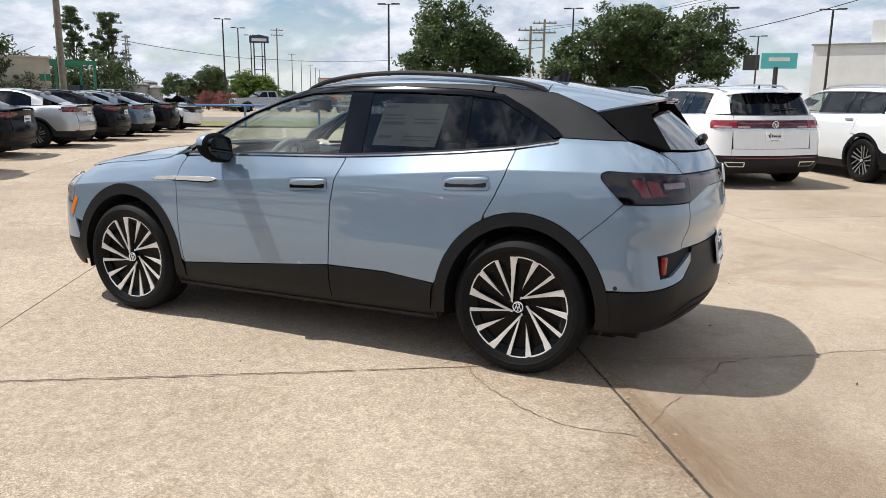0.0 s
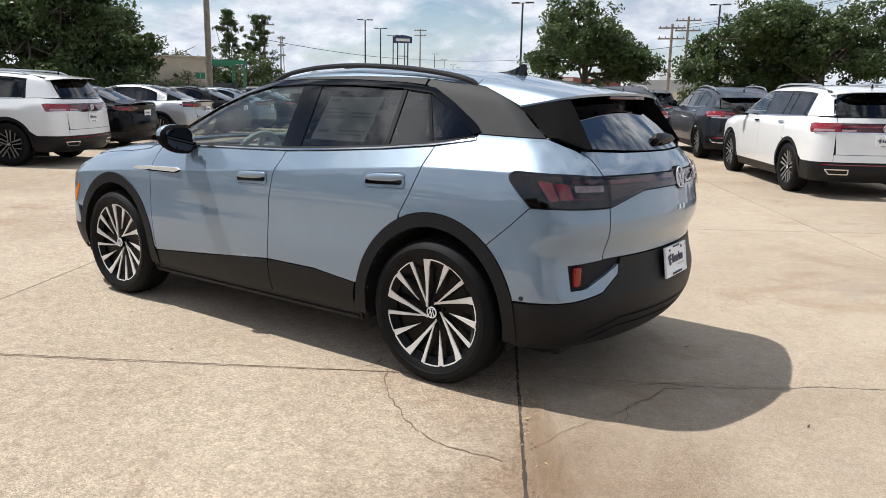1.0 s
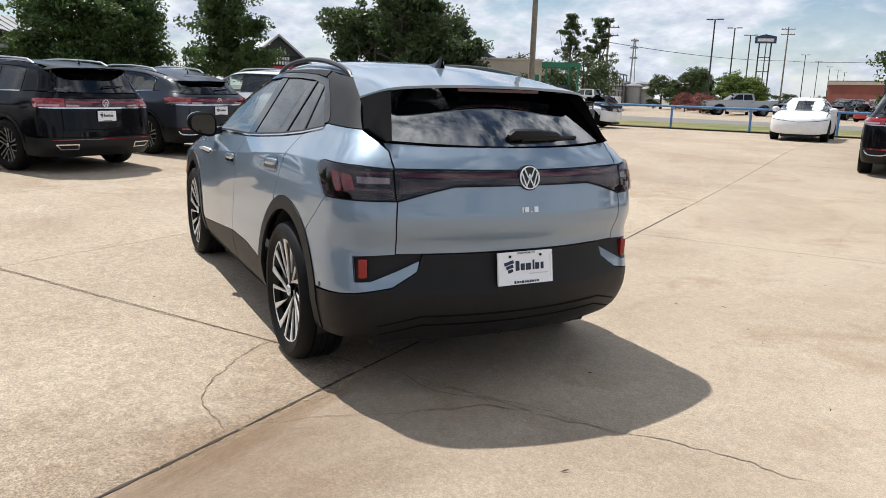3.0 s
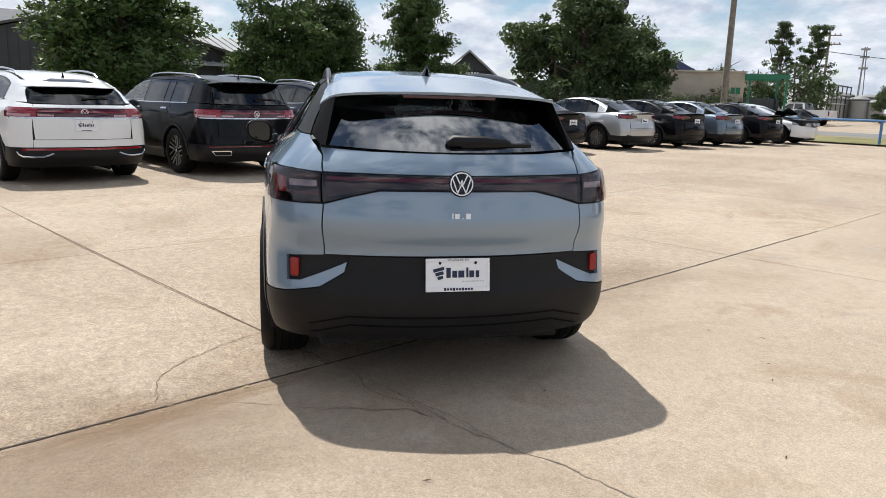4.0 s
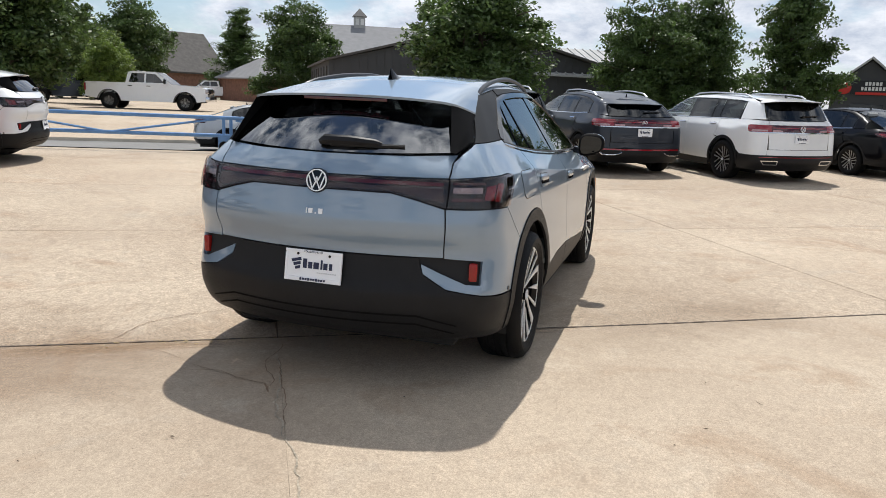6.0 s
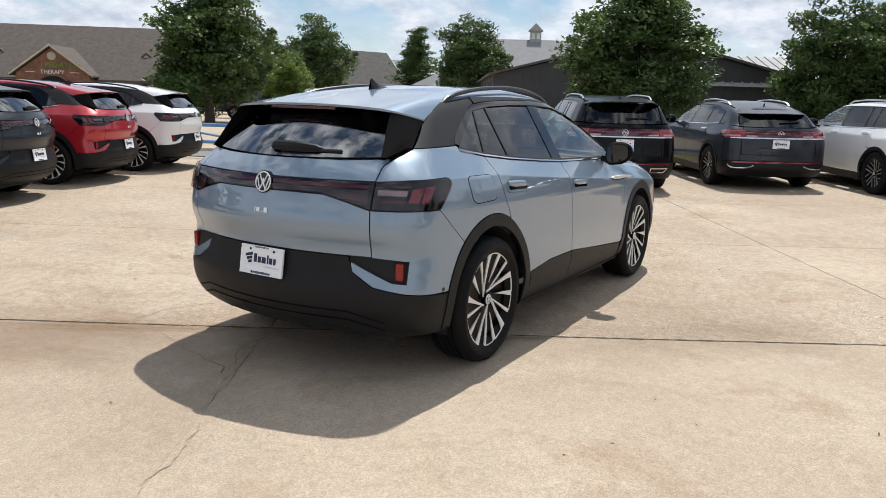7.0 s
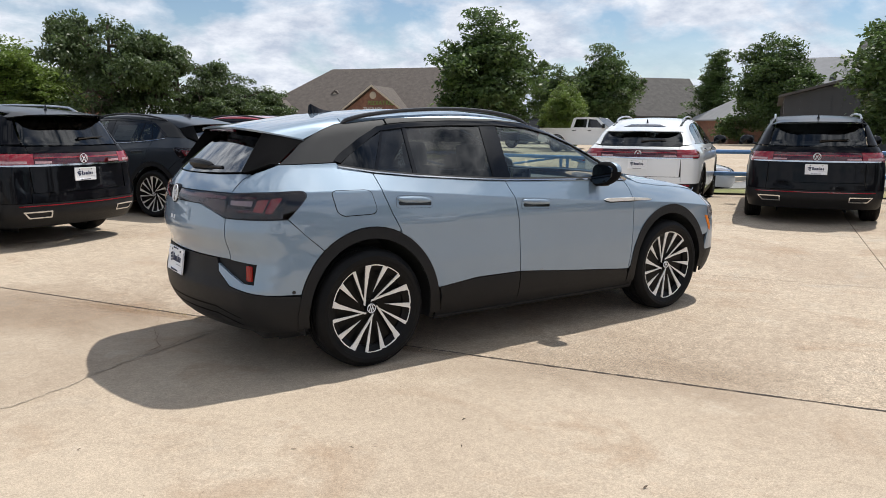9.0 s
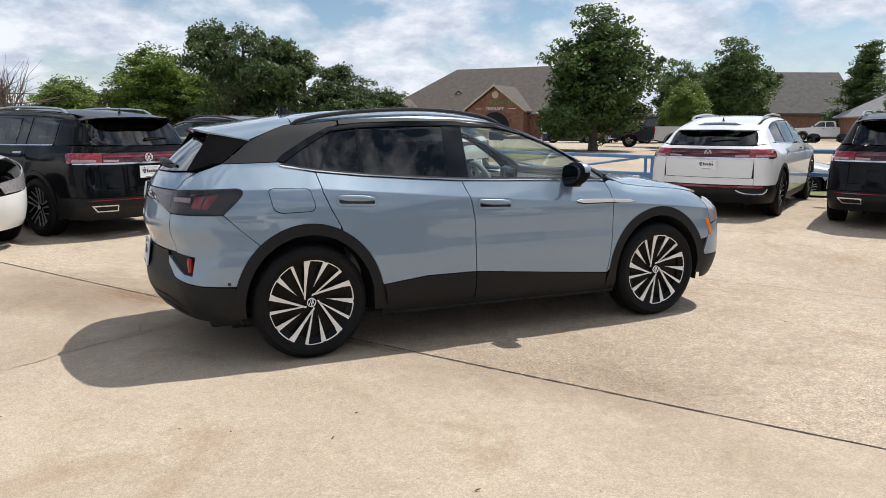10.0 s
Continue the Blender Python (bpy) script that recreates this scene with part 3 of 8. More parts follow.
def number_plate(parent, m, wide=.305, high=.155, caption=True):
    """A white dealer plate in its frame; m looks out along its z."""
    p = new("number_plate")
    p.parent = parent
    p.matrix_basis = m
    p["label"] = "white dealer plate in a white frame"
    bm = bmesh.new()
    add_box(bm, (0, 0, 0), (wide, high, .008), bevel=.003)
    part("plate", bm, M["plate"], p)
    bm = bmesh.new()
    for c, s in (((0, high / 2 - .007, .005), (wide, .014, .008)), ((0, -high / 2 + .010, .005), (wide, .020, .008)), ((wide / 2 - .006, -.003, .005), (.012, high - .034, .0075)), ((-wide / 2 + .006, -.003, .005), (.012, high - .034, .0075))):
        add_box(bm, c, s, bevel=.002)
    part("plate_frame", bm, M["plate"], p, "white plastic frame")
    k = wide / .305
    bars("dark_lettering", [(x * k, .004 * k + (h - .032) * .5 * k, w * k * .78, h * k) for x, h, w in ((-.045, .046, .026), (-.016, .032, .028), (.016, .032, .036), (.045, .046, .012), (.066, .032, .028), (.094, .032, .020))], Matrix.Translation((0, 0, .0055)), M["ink"], p, "navy lettering as plain bars")
    bm = bmesh.new()
    for i in range(3):
        add_box(bm, ((-.092 + .004 * i) * k, (.026 - .019 * i) * k, .0055), ((.052 - .013 * i) * k, .015 * k, .002), Matrix.Rotation(radians(14), 4, "Z"))
    part("emblem", bm, M["ink"], p, "navy curved emblem")
    bars("small_lettering", [((-.062 + i * .0142) * k, -.066 * k, .010 * k, (.013 if i in (0, 3, 6) else .010) * k) for i in range(10)], Matrix.Translation((0, 0, .0100)), M["ink"], p)
    bars("fine_print", [(.025 * k + i * .012 * k, -.030 * k, .007 * k, .005 * k) for i in range(9)], Matrix.Translation((0, 0, .0055)), M["satin_silver"], p)
    if caption:
        text_mesh("caption", "FOLLOW ME TO", .0135, Matrix.Translation((0, .0695, .0095)), M["ink"], p)
    for x in (-.085, .085):
        lathed("screw", [(0, .004), (.006, .003), (.007, 0)], M["gloss"], p, n=10, axis="Z", origin=(x * k, .056 * k, .005))
    return p


def emblem(parent, m, r=.062, back=True):
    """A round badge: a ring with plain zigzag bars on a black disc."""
    e = new("badge")
    e.parent = parent
    e.matrix_basis = m
    if back:
        lathed("badge_disc", [(0, .004), (r * .98, .004), (r, -.004), (r, -.02)], M["gloss"], e, "gloss black disc", n=36, axis="Z")
    ring = lathed("badge_ring", [(r * .90, .004), (r * .89, .009), (r * .81, .009), (r * .80, .004)], M["plate"], e, "white ring", n=40, axis="Z")
    s = .92 * r / .062
    for a, b in (((-.030, .044), (-.008, -.002)), ((-.008, -.002), (0, .018)), ((0, .018), (.008, -.002)), ((.008, -.002), (.030, .044)), ((-.046, .022), (-.022, -.046)), ((-.022, -.046), (0, .0)), ((0, 0), (.022, -.046)), ((.022, -.046), (.046, .022))):
        a, b = Vector((*a, 0)) * s, Vector((*b, 0)) * s
        d = b - a
        boxed("badge_stroke", (a + b) / 2 + Vector((0, 0, .006)), (d.length + .004, .0060 * s, .004), M["plate"], e, "", Matrix.Rotation(math.atan2(d.y, d.x), 4, "Z"))
    return e


def facing(x, y, z, yaw, pitch=0.0):
    """A pose whose z looks out at yaw degrees in plan and pitch upward, with y up."""
    return Matrix.Translation((x, y, z)) @ Matrix.Rotation(radians(yaw), 4, "Z") @ Matrix.Rotation(radians(-pitch), 4, "Y") @ Matrix(((0, 0, 1, 0), (1, 0, 0, 0), (0, 1, 0, 0), (0, 0, 0, 1)))


def build_crossover(name, m, paint, label, cell=.028):
    S = CROSSOVER
    car = thing(name, m, label, "car")
    B = lambda x, d=0.0: (x, float(tab(x, S.belt)) + d)
    wtop = lambda x: float(tab(x, (.92, 1.118, .80, 1.182, .66, 1.264, .5, 1.348, .3, 1.425, .09, 1.472, -.2, 1.486, -.6, 1.484, -.95, 1.470, -1.15, 1.452)))
    rail_y = lambda x: float(tab(x, (.9, .50, -.3, .502, -.9, .525, -1.42, .555)))
    roof_edge = lambda x: float(S.place_top(np.array([[x, rail_y(x)]]))[0, 2])
    clad = lambda x: float(tab(x, (.9, .388, .3, .440, -.23, .487, -.6, .486, -.92, .45)))
    RA, FA, ZC = -1.3835, 1.3835, .362
    lip_q = (0, .2, .4, .55, .66, .74, .80, .86, .93, 1.0)
    lip_run = ((-1.992, -1.989, -1.978, -1.962, -1.944, -1.918, -1.885, -1.83, -1.76, -1.687), (0, .17, .33, .44, .51, .548, .566, .580, .596, .610), (1.458, 1.457, 1.452, 1.446, 1.440, 1.433, 1.427, 1.417, 1.403, 1.388))
    PANE = lambda y, v: (-2.188 + .40 * y * y + v * (.306 - .04 * y * y) + .012 * math.sin(math.pi * v) * -1, y, 1.186 + .05 * y * y + v * (.262 - .10 * y * y))
    SPOIL = lambda q: np.array([np.interp(q, lip_q, c) for c in lip_run])
    for s in (1, -1):
        U = lambda pts: flat_uv(S, pts, 1) if s == 1 else mirrored(flat_uv(S, pts, 1))
        P = lambda nm, pts, mat, lb="", **k: panel(S, nm, U(pts), M[mat] if isinstance(mat, str) else mat, car, lb, **{"cell": cell, **k})
        folds = [U([(x, float(tab(x, S.crease)) + d) for x in np.arange(-2.1, 2.0, .03)]) for d in (-.005, .005)]
        # dark shell behind the joints
        hole_r = U(arch(RA, ZC, .43, .45, -12, 192))
        hole_f = U(arch(FA, ZC, .43, .45, -12, 192))
        w_end = S.w(2.4, .0)
        zz = [(S.w(-2.4, .0), 1.13), (S.w(-2.2, .5), 1.13)] + [(S.w(x, .9), float(tab(x, S.belt)) - .03) for x in (-1.4, -1.0, -.5, 0, .5, .9)] + [(S.w(1.2, .9), 1.0), (S.w(1.6, .9), .95), (S.w(2.0, .8), .85), (w_end, .75), (w_end, .30), (S.w(-2.4, 0), .33)]
        panel(S, "inner_shell", zz if s == 1 else mirrored(zz), M["shell"], car, "dark metal behind the panel gaps", off=-.018, depth=0, holes=(hole_r, hole_f), cell=.06)
        # doors
        P("front_door", [(-.223, clad(-.23) + .004), (-.228, .65), (-.229, .83), (-.255, .98), (-.285, 1.06), B(-.297, -.014)] + [B(x, -.014) for x in (0, .3, .6, .8)] + [(.90, 1.065), (.928, 1.0), (.932, .9), (.924, .70), (.905, .52), (.880, clad(.88) + .004), (.3, clad(.3) + .004)], paint, "front door", lines=folds)
        P("rear_door", [(-.230, clad(-.23) + .004), (-.235, .65), (-.236, .83), (-.262, .98), (-.292, 1.06), B(-.304, -.014)] + [B(x, -.014) for x in (-.6, -1.0, -1.27)] + [(-1.306, 1.183), (-1.284, 1.065), (-1.235, .95), (-1.178, .845)] + arch(RA, ZC, .480, .512, 64, 12, 12) + [(-.905, clad(-.905) + .004), (-.6, clad(-.6) + .004)], paint, "rear door", lines=folds)
        P("door_cladding", [(-.223, .292), (-.223, clad(-.223) - .003)] + [(x, clad(x) - .003) for x in (.1, .3, .6, .88)] + [(.90, .30), (.905, .283)], "cladding", "black front door cladding")
        P("door_cladding", [(-.230, .292), (-.230, clad(-.23) - .003)] + [(x, clad(x) - .003) for x in (-.4, -.6, -.8, -.90)] + [(-.884, .40), (-.874, .290)], "cladding", "black rear door cladding")
        P("sill", [(-.90, .283), (-.90, .222), (1.0, .215), (1.0, .278), (0, .286)], "cladding", "black sill", off=-.012)
        P("sill_strip", [(-.88, .250), (-.88, .242), (.99, .236), (.99, .244)], "roof_metal", off=-.004, depth=.006)
        # wings
        hood_z = lambda x: float(S.place_top(np.array([[x, .755]]))[0, 2]) - .006
        P("front_fender", [(.887, clad(.88) + .004), (.911, .52), (.930, .70), (.938, .9), (.934, 1.0), (.91, 1.065), (.955, 1.078)] + [(x, hood_z(x)) for x in (1.1, 1.3, 1.48)] + [(x, .757, hood_z(x)) for x in (1.6, 1.7, 1.8)] + [(1.86, .80, .915), (1.87, .885), (1.90, .80), (1.93, .70), (1.90, .60)] + arch(FA + .01, ZC, .475, .510, 26, 172, 18), paint, "front wing", lines=folds)
        P("arch_trim", arch(FA + .005, ZC, .482, .507, -6, 176, 30) + [(FA - .487, .35), (FA - .483, .288), (FA - .400, .288)] + arch(FA, ZC, .415, .438, 174, -6, 28), "cladding", "black front wheel-arch trim", off=.006)
        P("arch_trim", arch(RA, ZC, .476, .509, 2, 178, 30) + [(RA - .470, .30), (RA - .402, .30)] + arch(RA, ZC, .412, .442, 178, 2, 28) + [(RA + .425, .288), (RA + .505, .288), (RA + .492, .35)], "cladding", "black rear wheel-arch trim", off=.006)
        P("front_bumper", [(1.935, .70), (1.905, .60), (1.86, .48), (1.88, .46), (2.05, .72, .46), (2.25, .3, .46), (2.28, .0, .46), (2.27, .0, .70), (2.22, .4, .72), (2.08, .68, .75)], paint, "front bumper")
        P("front_bumper_lower", [(1.86, .475), (1.875, .30), (1.9, .26), (2.1, .6, .26), (2.24, .0, .26), (2.27, .0, .452), (2.25, .3, .452), (2.05, .72, .452), (1.88, .452)], "cladding", "black lower bumper")
        P("headlight", [(1.87, .90), (1.905, .80), (1.94, .715), (2.08, .68, .757), (2.22, .4, .73), (2.20, .36, .80), (2.08, .6, .86), (1.95, .78, .92)], "lens_clear", "clear headlight")
        P("front_grille", [(2.28, .0, .715), (2.22, .4, .735), (2.2, .36, .80), (2.2, .0, .83)], "gloss", "gloss black nose panel")
        P("side_marker", [(1.862, .752), (1.90, .748), (1.955, .660), (1.945, .618), (1.915, .645)], "amber", "amber side marker", off=.004, depth=.01)
        # quarter and bumper corner
        P("rear_quarter", [(-1.313, 1.184), (-1.291, 1.065), (-1.242, .95), (-1.186, .848)] + arch(RA, ZC, .480, .514, 66, 130, 10) + [(-1.803, .853), (-1.896, .946), (-1.795, 1.044), (-1.778, 1.066), (-1.777, 1.086), (-1.79, 1.099), (-1.81, 1.104), (-2.05, .755, 1.098), (-2.142, .628, 1.088), (-2.08, .628, 1.158), (-2.01, .650, 1.195), (-1.895, 1.241), (-1.53, 1.250), (-1.515, 1.232), (-1.40, float(tab(-1.40, S.belt)) - .010)], paint, "rear wing", lines=folds)
        P("bumper_corner", arch(RA, ZC, .480, .514, 130.6, 163, 8) + [(-2.035, .838, .520), (-2.10, .79, .528), (-2.18, .64, .558), (-2.207, .53, .628), (-2.198, .515, .674), (-2.17, .615, .628), (-2.13, .725, .580), (-2.088, .788, .574), (-2.075, .797, .690), (-2.12, .71, .698), (-2.160, .622, .704), (-2.172, .622, .80), (-2.176, .622, .944), (-2.06, .79, .943), (-1.90, .942), (-1.805, .85)], paint, "rear bumper corner", depth=.036)
        P("bumper_pocket", [(-2.205, .50, .695), (-2.212, .53, .612), (-2.18, .64, .57), (-2.13, .725, .56), (-2.07, .81, .56), (-2.06, .815, .70), (-2.12, .71, .71), (-2.16, .61, .715)], "shell", "black pocket of the reflector", off=-.036, depth=0)
        if s == -1:
            P("fuel_lid", softened([(-1.335, .953), (-1.372, 1.080), (-1.40, 1.092), (-1.60, 1.094), (-1.625, 1.085), (-1.60, .97), (-1.56, .948)], .05), paint, "flush charging flap", off=.003, depth=.02)
            P("fuel_gap", softened([(-1.331, .949), (-1.3685, 1.0835), (-1.40, 1.096), (-1.60, 1.098), (-1.6295, 1.0875), (-1.604, .9675), (-1.5625, .944)], .052), "gloss", off=.0012, depth=0)
        # tail light
        P("tail_light", [(-1.898, .948), (-1.80, 1.046), (-1.784, 1.068), (-1.784, 1.084), (-1.795, 1.094), (-1.81, 1.098), (-2.05, .755, 1.092), (-2.142, .630, 1.082), (-2.178, .630, .950), (-2.06, .79, .948)], "lens_dark", "smoked wrap-around tail light", off=.004)
        tl = car.children[-1]
        for ring in ([(-1.918, 1.066), (-1.985, 1.062), (-2.035, .982), (-1.992, .978)], [(-2.0, 1.058), (-2.055, .792, 1.052), (-2.07, .775, .990), (-2.045, .984)]):
            panel(S, "red_segment", U(softened(ring, .012) if len(ring[1]) == 2 and all(len(p) == 2 for p in ring) else ring), M["lens_red"], tl, "red lamp segment", off=.006, depth=.004, cell=.03)
        panel(S, "red_edge", U([(-2.06, .786, 1.070), (-2.145, .645, 1.070), (-2.148, .645, 1.060), (-2.06, .786, 1.060)]), M["deep_red"], tl, "dark red lamp edge", off=.006, depth=.004, cell=.03)
        panel(S, "clear_segment", U([(-2.075, .768, 1.020), (-2.07, .772, 1.048), (-2.150, .650, 1.048), (-2.16, .65, 1.022)]), M["lens_clear"], tl, "clear lamp segment", off=.006, depth=.004, cell=.03)
        panel(S, "red_edge", U([(-2.07, .780, 1.000), (-2.07, .780, .984), (-2.17, .645, .984), (-2.165, .645, .998)]), M["deep_red"], tl, "dark red lamp edge", off=.006, depth=.004, cell=.03)
        panel(S, "lamp_cover", U([(-1.893, .951), (-1.797, 1.046), (-1.787, 1.068), (-1.787, 1.084), (-1.797, 1.091), (-1.81, 1.095), (-2.05, .755, 1.089), (-2.142, .632, 1.080), (-2.178, .632, .953), (-2.06, .79, .951)]), M["smoke"], tl, "glossy smoked cover", off=.014, depth=0, cell=cell)
        boxed("reflector", (-2.094, s * .748, .637), (.026, .044, .092), M["reflector"], car, "red reflector", Matrix.Rotation(radians(-14 * s), 4, "Z"), .0125)
        P("parking_sensor", arch(-1.885, .528, .011, .011, 0, 360, 12)[:-1], "satin", off=.003, depth=.004, cell=.02)
        # side glass and pillars
        P("window_glass", [B(-.245, .006)] + [B(x, .006) for x in (0, .3, .55, .75)] + [(.90, 1.098)] + [(x, wtop(x)) for x in (.80, .66, .5, .3, .09, -.1, -.195)], "clear", "clear front window", off=-.006, depth=0)
        P("window_glass", [B(-.385, .006), (-.335, wtop(-.335))] + [(x, wtop(x)) for x in (-.6, -.8, -.962)] + [B(-.99, .006), B(-.7, .006)], "tint", "dark tinted rear door window", off=-.006, depth=0)
        P("window_glass", [B(-1.015, .006), (-.985, wtop(-.985)), (-1.13, wtop(-1.13)), B(-1.27, .006)], "tint", "dark tinted fixed pane", off=-.006, depth=0)
        P("window_glass", [B(-1.285, .006), (-1.15, 1.440), (-1.30, 1.372), (-1.40, 1.315), B(-1.50, .012)], "tint", "dark tinted quarter pane", off=-.006, depth=0)
        P("b_pillar", [B(-.24, .006), (-.19, wtop(-.19)), (-.34, wtop(-.34)), B(-.39, .006)], "gloss", "gloss black door pillar", off=-.002)
        P("window_bar", [B(-.99, .006), (-.960, wtop(-.96)), (-.987, wtop(-.987)), B(-1.018, .006)], "gloss", off=-.001)
        P("window_bar", [B(-1.268, .006), (-1.128, wtop(-1.128)), (-1.152, 1.442), B(-1.288, .006)], "gloss", off=-.002)
        P("window_frame", [(.93, 1.118)] + [(x, wtop(x) + .024) for x in (.80, .66, .5, .3, .09, -.2, -.6, -.95)] + [(-1.17, 1.470), (-1.33, 1.395), (-1.54, 1.262), (-1.50, 1.248), (-1.40, 1.312), (-1.30, 1.369), (-1.16, 1.442)] + [(x, wtop(x) - .004) for x in (-.95, -.6, -.2, .09, .3, .5, .66, .80)] + [(.90, 1.105)], "gloss", "black window frame", off=.004)
        P("belt_strip", [B(x, -.001) for x in (.89, .6, .3, 0, -.3, -.6, -1.0, -1.3, -1.525)] + [B(x, -.009) for x in (-1.525, -1.3, -1.0, -.6, -.3, 0, .3, .6, .89)], "chrome", "bright strip under the windows", off=.006, depth=.01, cell=.02)
        P("window_seal", [B(x, .010) for x in (.89, .6, .3, 0, -.3, -.6, -1.0, -1.3, -1.52)] + [B(x, -.001) for x in (-1.52, -1.3, -1.0, -.6, -.3, 0, .3, .6, .89)], "shell", "black window seal", off=.004, depth=.01, cell=.02)
        xs_arch = (.9, .75, .6, .45, .3, .1, -.2, -.6, -.9, -1.09)
        keep = lambda x: float(tab(x, (-1.09, .98, -.9, .74, -.6, .52, -.2, .42, .9, .40)))
        mid = lambda x: keep(x) * (roof_edge(x) - .004) + (1 - keep(x)) * (wtop(x) + .030)
        P("roof_side", [(1.02, 1.112)] + [(x, roof_edge(x) - .004) for x in xs_arch] + [(x, mid(x) + .001) for x in xs_arch[::-1]] + [(.985, 1.114)], paint, "painted roof edge", off=.002)
        P("roof_arch", [(.983, 1.114)] + [(x, mid(x) - .001) for x in xs_arch] + [(x, wtop(x) + .028) for x in (-1.09, -.95, -.6, -.2, .09, .3, .5, .66, .80)] + [(.94, 1.118)], "roof_metal", "satin metal roof arch", off=.004)
        P("d_pillar", [(-1.523, 1.256), (-1.318, 1.390), (-1.165, 1.462), (-1.10, wtop(-1.1) + .032), (-1.105, roof_edge(-1.1) - .006), (-1.25, roof_edge(-1.25) - .010), (-1.437, 1.485), (-1.69, 1.392), (-1.888, 1.246)], "roof_dark", "satin dark rear pillar")
        # black fin: outer edge on the pillar seam, trailing edge standing off the glass
        on_side = lambda x, z: S.place(np.array(flat_uv(S, [(x, z)])))[0]
        fin_out = [SPOIL(1.0)] + [on_side(x, z) for x, z in ((-1.75, 1.350), (-1.82, 1.302), (-1.898, 1.247))] + [np.array((-2.050, .618, 1.199))]
        fin_back = [(SPOIL(.74) - np.array((0, 0, .004))) * (1 - k) + np.array((-2.070, .604, 1.205)) * k for k in (0, .25, .5, .75, 1.0)]
        fin_in = [np.array(PANE(.545 + .055 * k / 4, 1 - k / 4)) for k in range(5)]
        across = (0, .25, .5, .75, 1)
        rows = [SPOIL(1 - .26 * u) + np.array((.003, 0, -.006)) for u in across]
        rows += [(fin_out[k] * (1 - u) + fin_back[k] * u) + np.array((0, .016 * math.sin(math.pi * u), 0)) for k in range(1, 5) for u in across]
        rows += fin_in + [fin_out[0] + np.array((.03, -.030, -.014))] + [p + np.array((.028, -.018, .030)) for p in fin_out[1:4]] + [fin_out[4] + np.array((.03, -.02, -.02))]
        V = [(p[0], s * p[1], p[2]) for p in rows]
        F = [(k * 5 + i, k * 5 + i + 1, k * 5 + i + 6, k * 5 + i + 5) for k in range(4) for i in range(4)] + [(k * 5 + 4, 25 + k, 26 + k, k * 5 + 9) for k in range(4)] + [(30 + k, k * 5, k * 5 + 5, 31 + k) for k in range(4)]
        bm = bmesh.new()
        vs = [bm.verts.new(p) for p in V]
        for f in F:
            bm.faces.new([vs[i] for i in (f if s < 0 else f[::-1])])
        part("spoiler_fin", bm, M["fin_black"], car, "black fin beside the rear glass", smooth=True)
        # handles, trim, mirror
        for x0, x1, z0 in ((-.205, .05, .952), (-1.2, -.95, 1.012)):
            rim2 = lambda g: softened([(x0 - g, z0 - .024 - g), (x0 - g * .2, z0 + .030 + g), (x1 + g, z0 + .016 + g), (x1 + g * .6, z0 - .034 - g)], .026)
            P("handle_gap", rim2(.012), "shell", off=.0012, depth=0)
            P("handle_cup", rim2(.0103), paint, off=.0024, depth=0)
            P("handle_recess", softened([(x0 + .012, z0 - .020), (x0 + .006, z0 + .004), (x1 - .006, z0 - .006), (x1 - .004, z0 - .030)], .014), "gloss", "black recess", off=.004, depth=.004)
            xm, zm = (x0 + x1) / 2, z0 + .010
            ym = float(S.side(np.array(xm), np.array(zm)))
            bm = bmesh.new()
            bmesh.ops.create_uvsphere(bm, u_segments=24, v_segments=12, radius=1)
            for v in bm.verts:
                x, y, z = v.co
                v.co = Vector((xm + (x1 - x0) * .5 * math.copysign(abs(x) ** .6, x), s * (ym + .003 + .012 * y * s), zm + .020 * z - .045 * (x1 - x0) * x))
            part("door_handle", bm, paint, car, "flush door handle", smooth=True)
        for ring in ([(.60, .944), (.64, .953), (.933, .945), (.933, .922), (.66, .926), (.62, .934)], [(.939, .945), (1.10, .934), (1.155, .920), (1.10, .915), (.939, .922)]):
            for nm, mt, dz, dy in (("fender_trim", "rim_silver", 0, .010), ("trim_shadow", "gloss", -.008, .007)):
                V = [(x, s * (float(S.side(np.array(x), np.array(.93))) + e), z + dz) for e in (dy, -.01) for x, z in ring]
                n = len(ring)
                F = [tuple(range(n))] + [(k, n + k, n + (k + 1) % n, (k + 1) % n) for k in range(n)]
                link_mesh(nm, V, F if s > 0 else [f[::-1] for f in F], M[mt], car, "bright wing trim" if dz == 0 else "")
        mir = new("wing_mirror")
        mir.parent = car
        mir["label"] = "wing mirror with dark housing"
        for nm, mt in (("mirror_housing", M["fin_black"]), ("mirror_cap", paint)):
            bm = bmesh.new()
            bmesh.ops.create_uvsphere(bm, u_segments=32, v_segments=20, radius=1)
            for v in bm.verts:
                x, y, z = v.co
                sq = lambda a, p=.70: math.copysign(abs(a) ** p, a)
                k = 1.0 if nm == "mirror_housing" else 1.012
                v.co = Vector((.535 + k * .074 * sq(x) * (1 if x > 0 else .55) + .02 * z + .02 * y * s, s * (.972 + k * .100 * sq(y) * s), 1.142 + k * .086 * sq(z, .8) * (1 - .22 * y * s) + .012 * y * s))
            if nm == "mirror_cap":
                for co, no in (((0, 0, 1.160), (0, 0, -1)), ((.548, 0, 0), (-1, 0, 0))):
                    bmesh.ops.bisect_plane(bm, geom=bm.verts[:] + bm.edges[:] + bm.faces[:], plane_co=co, plane_no=no, clear_outer=True)
            part(nm, bm, mt, mir, smooth=True)
        bm = bmesh.new()
        rim3 = [(.080 * sq(math.cos(a * math.pi / 14), .6), .066 * sq(math.sin(a * math.pi / 14), .6)) for a in range(28)]
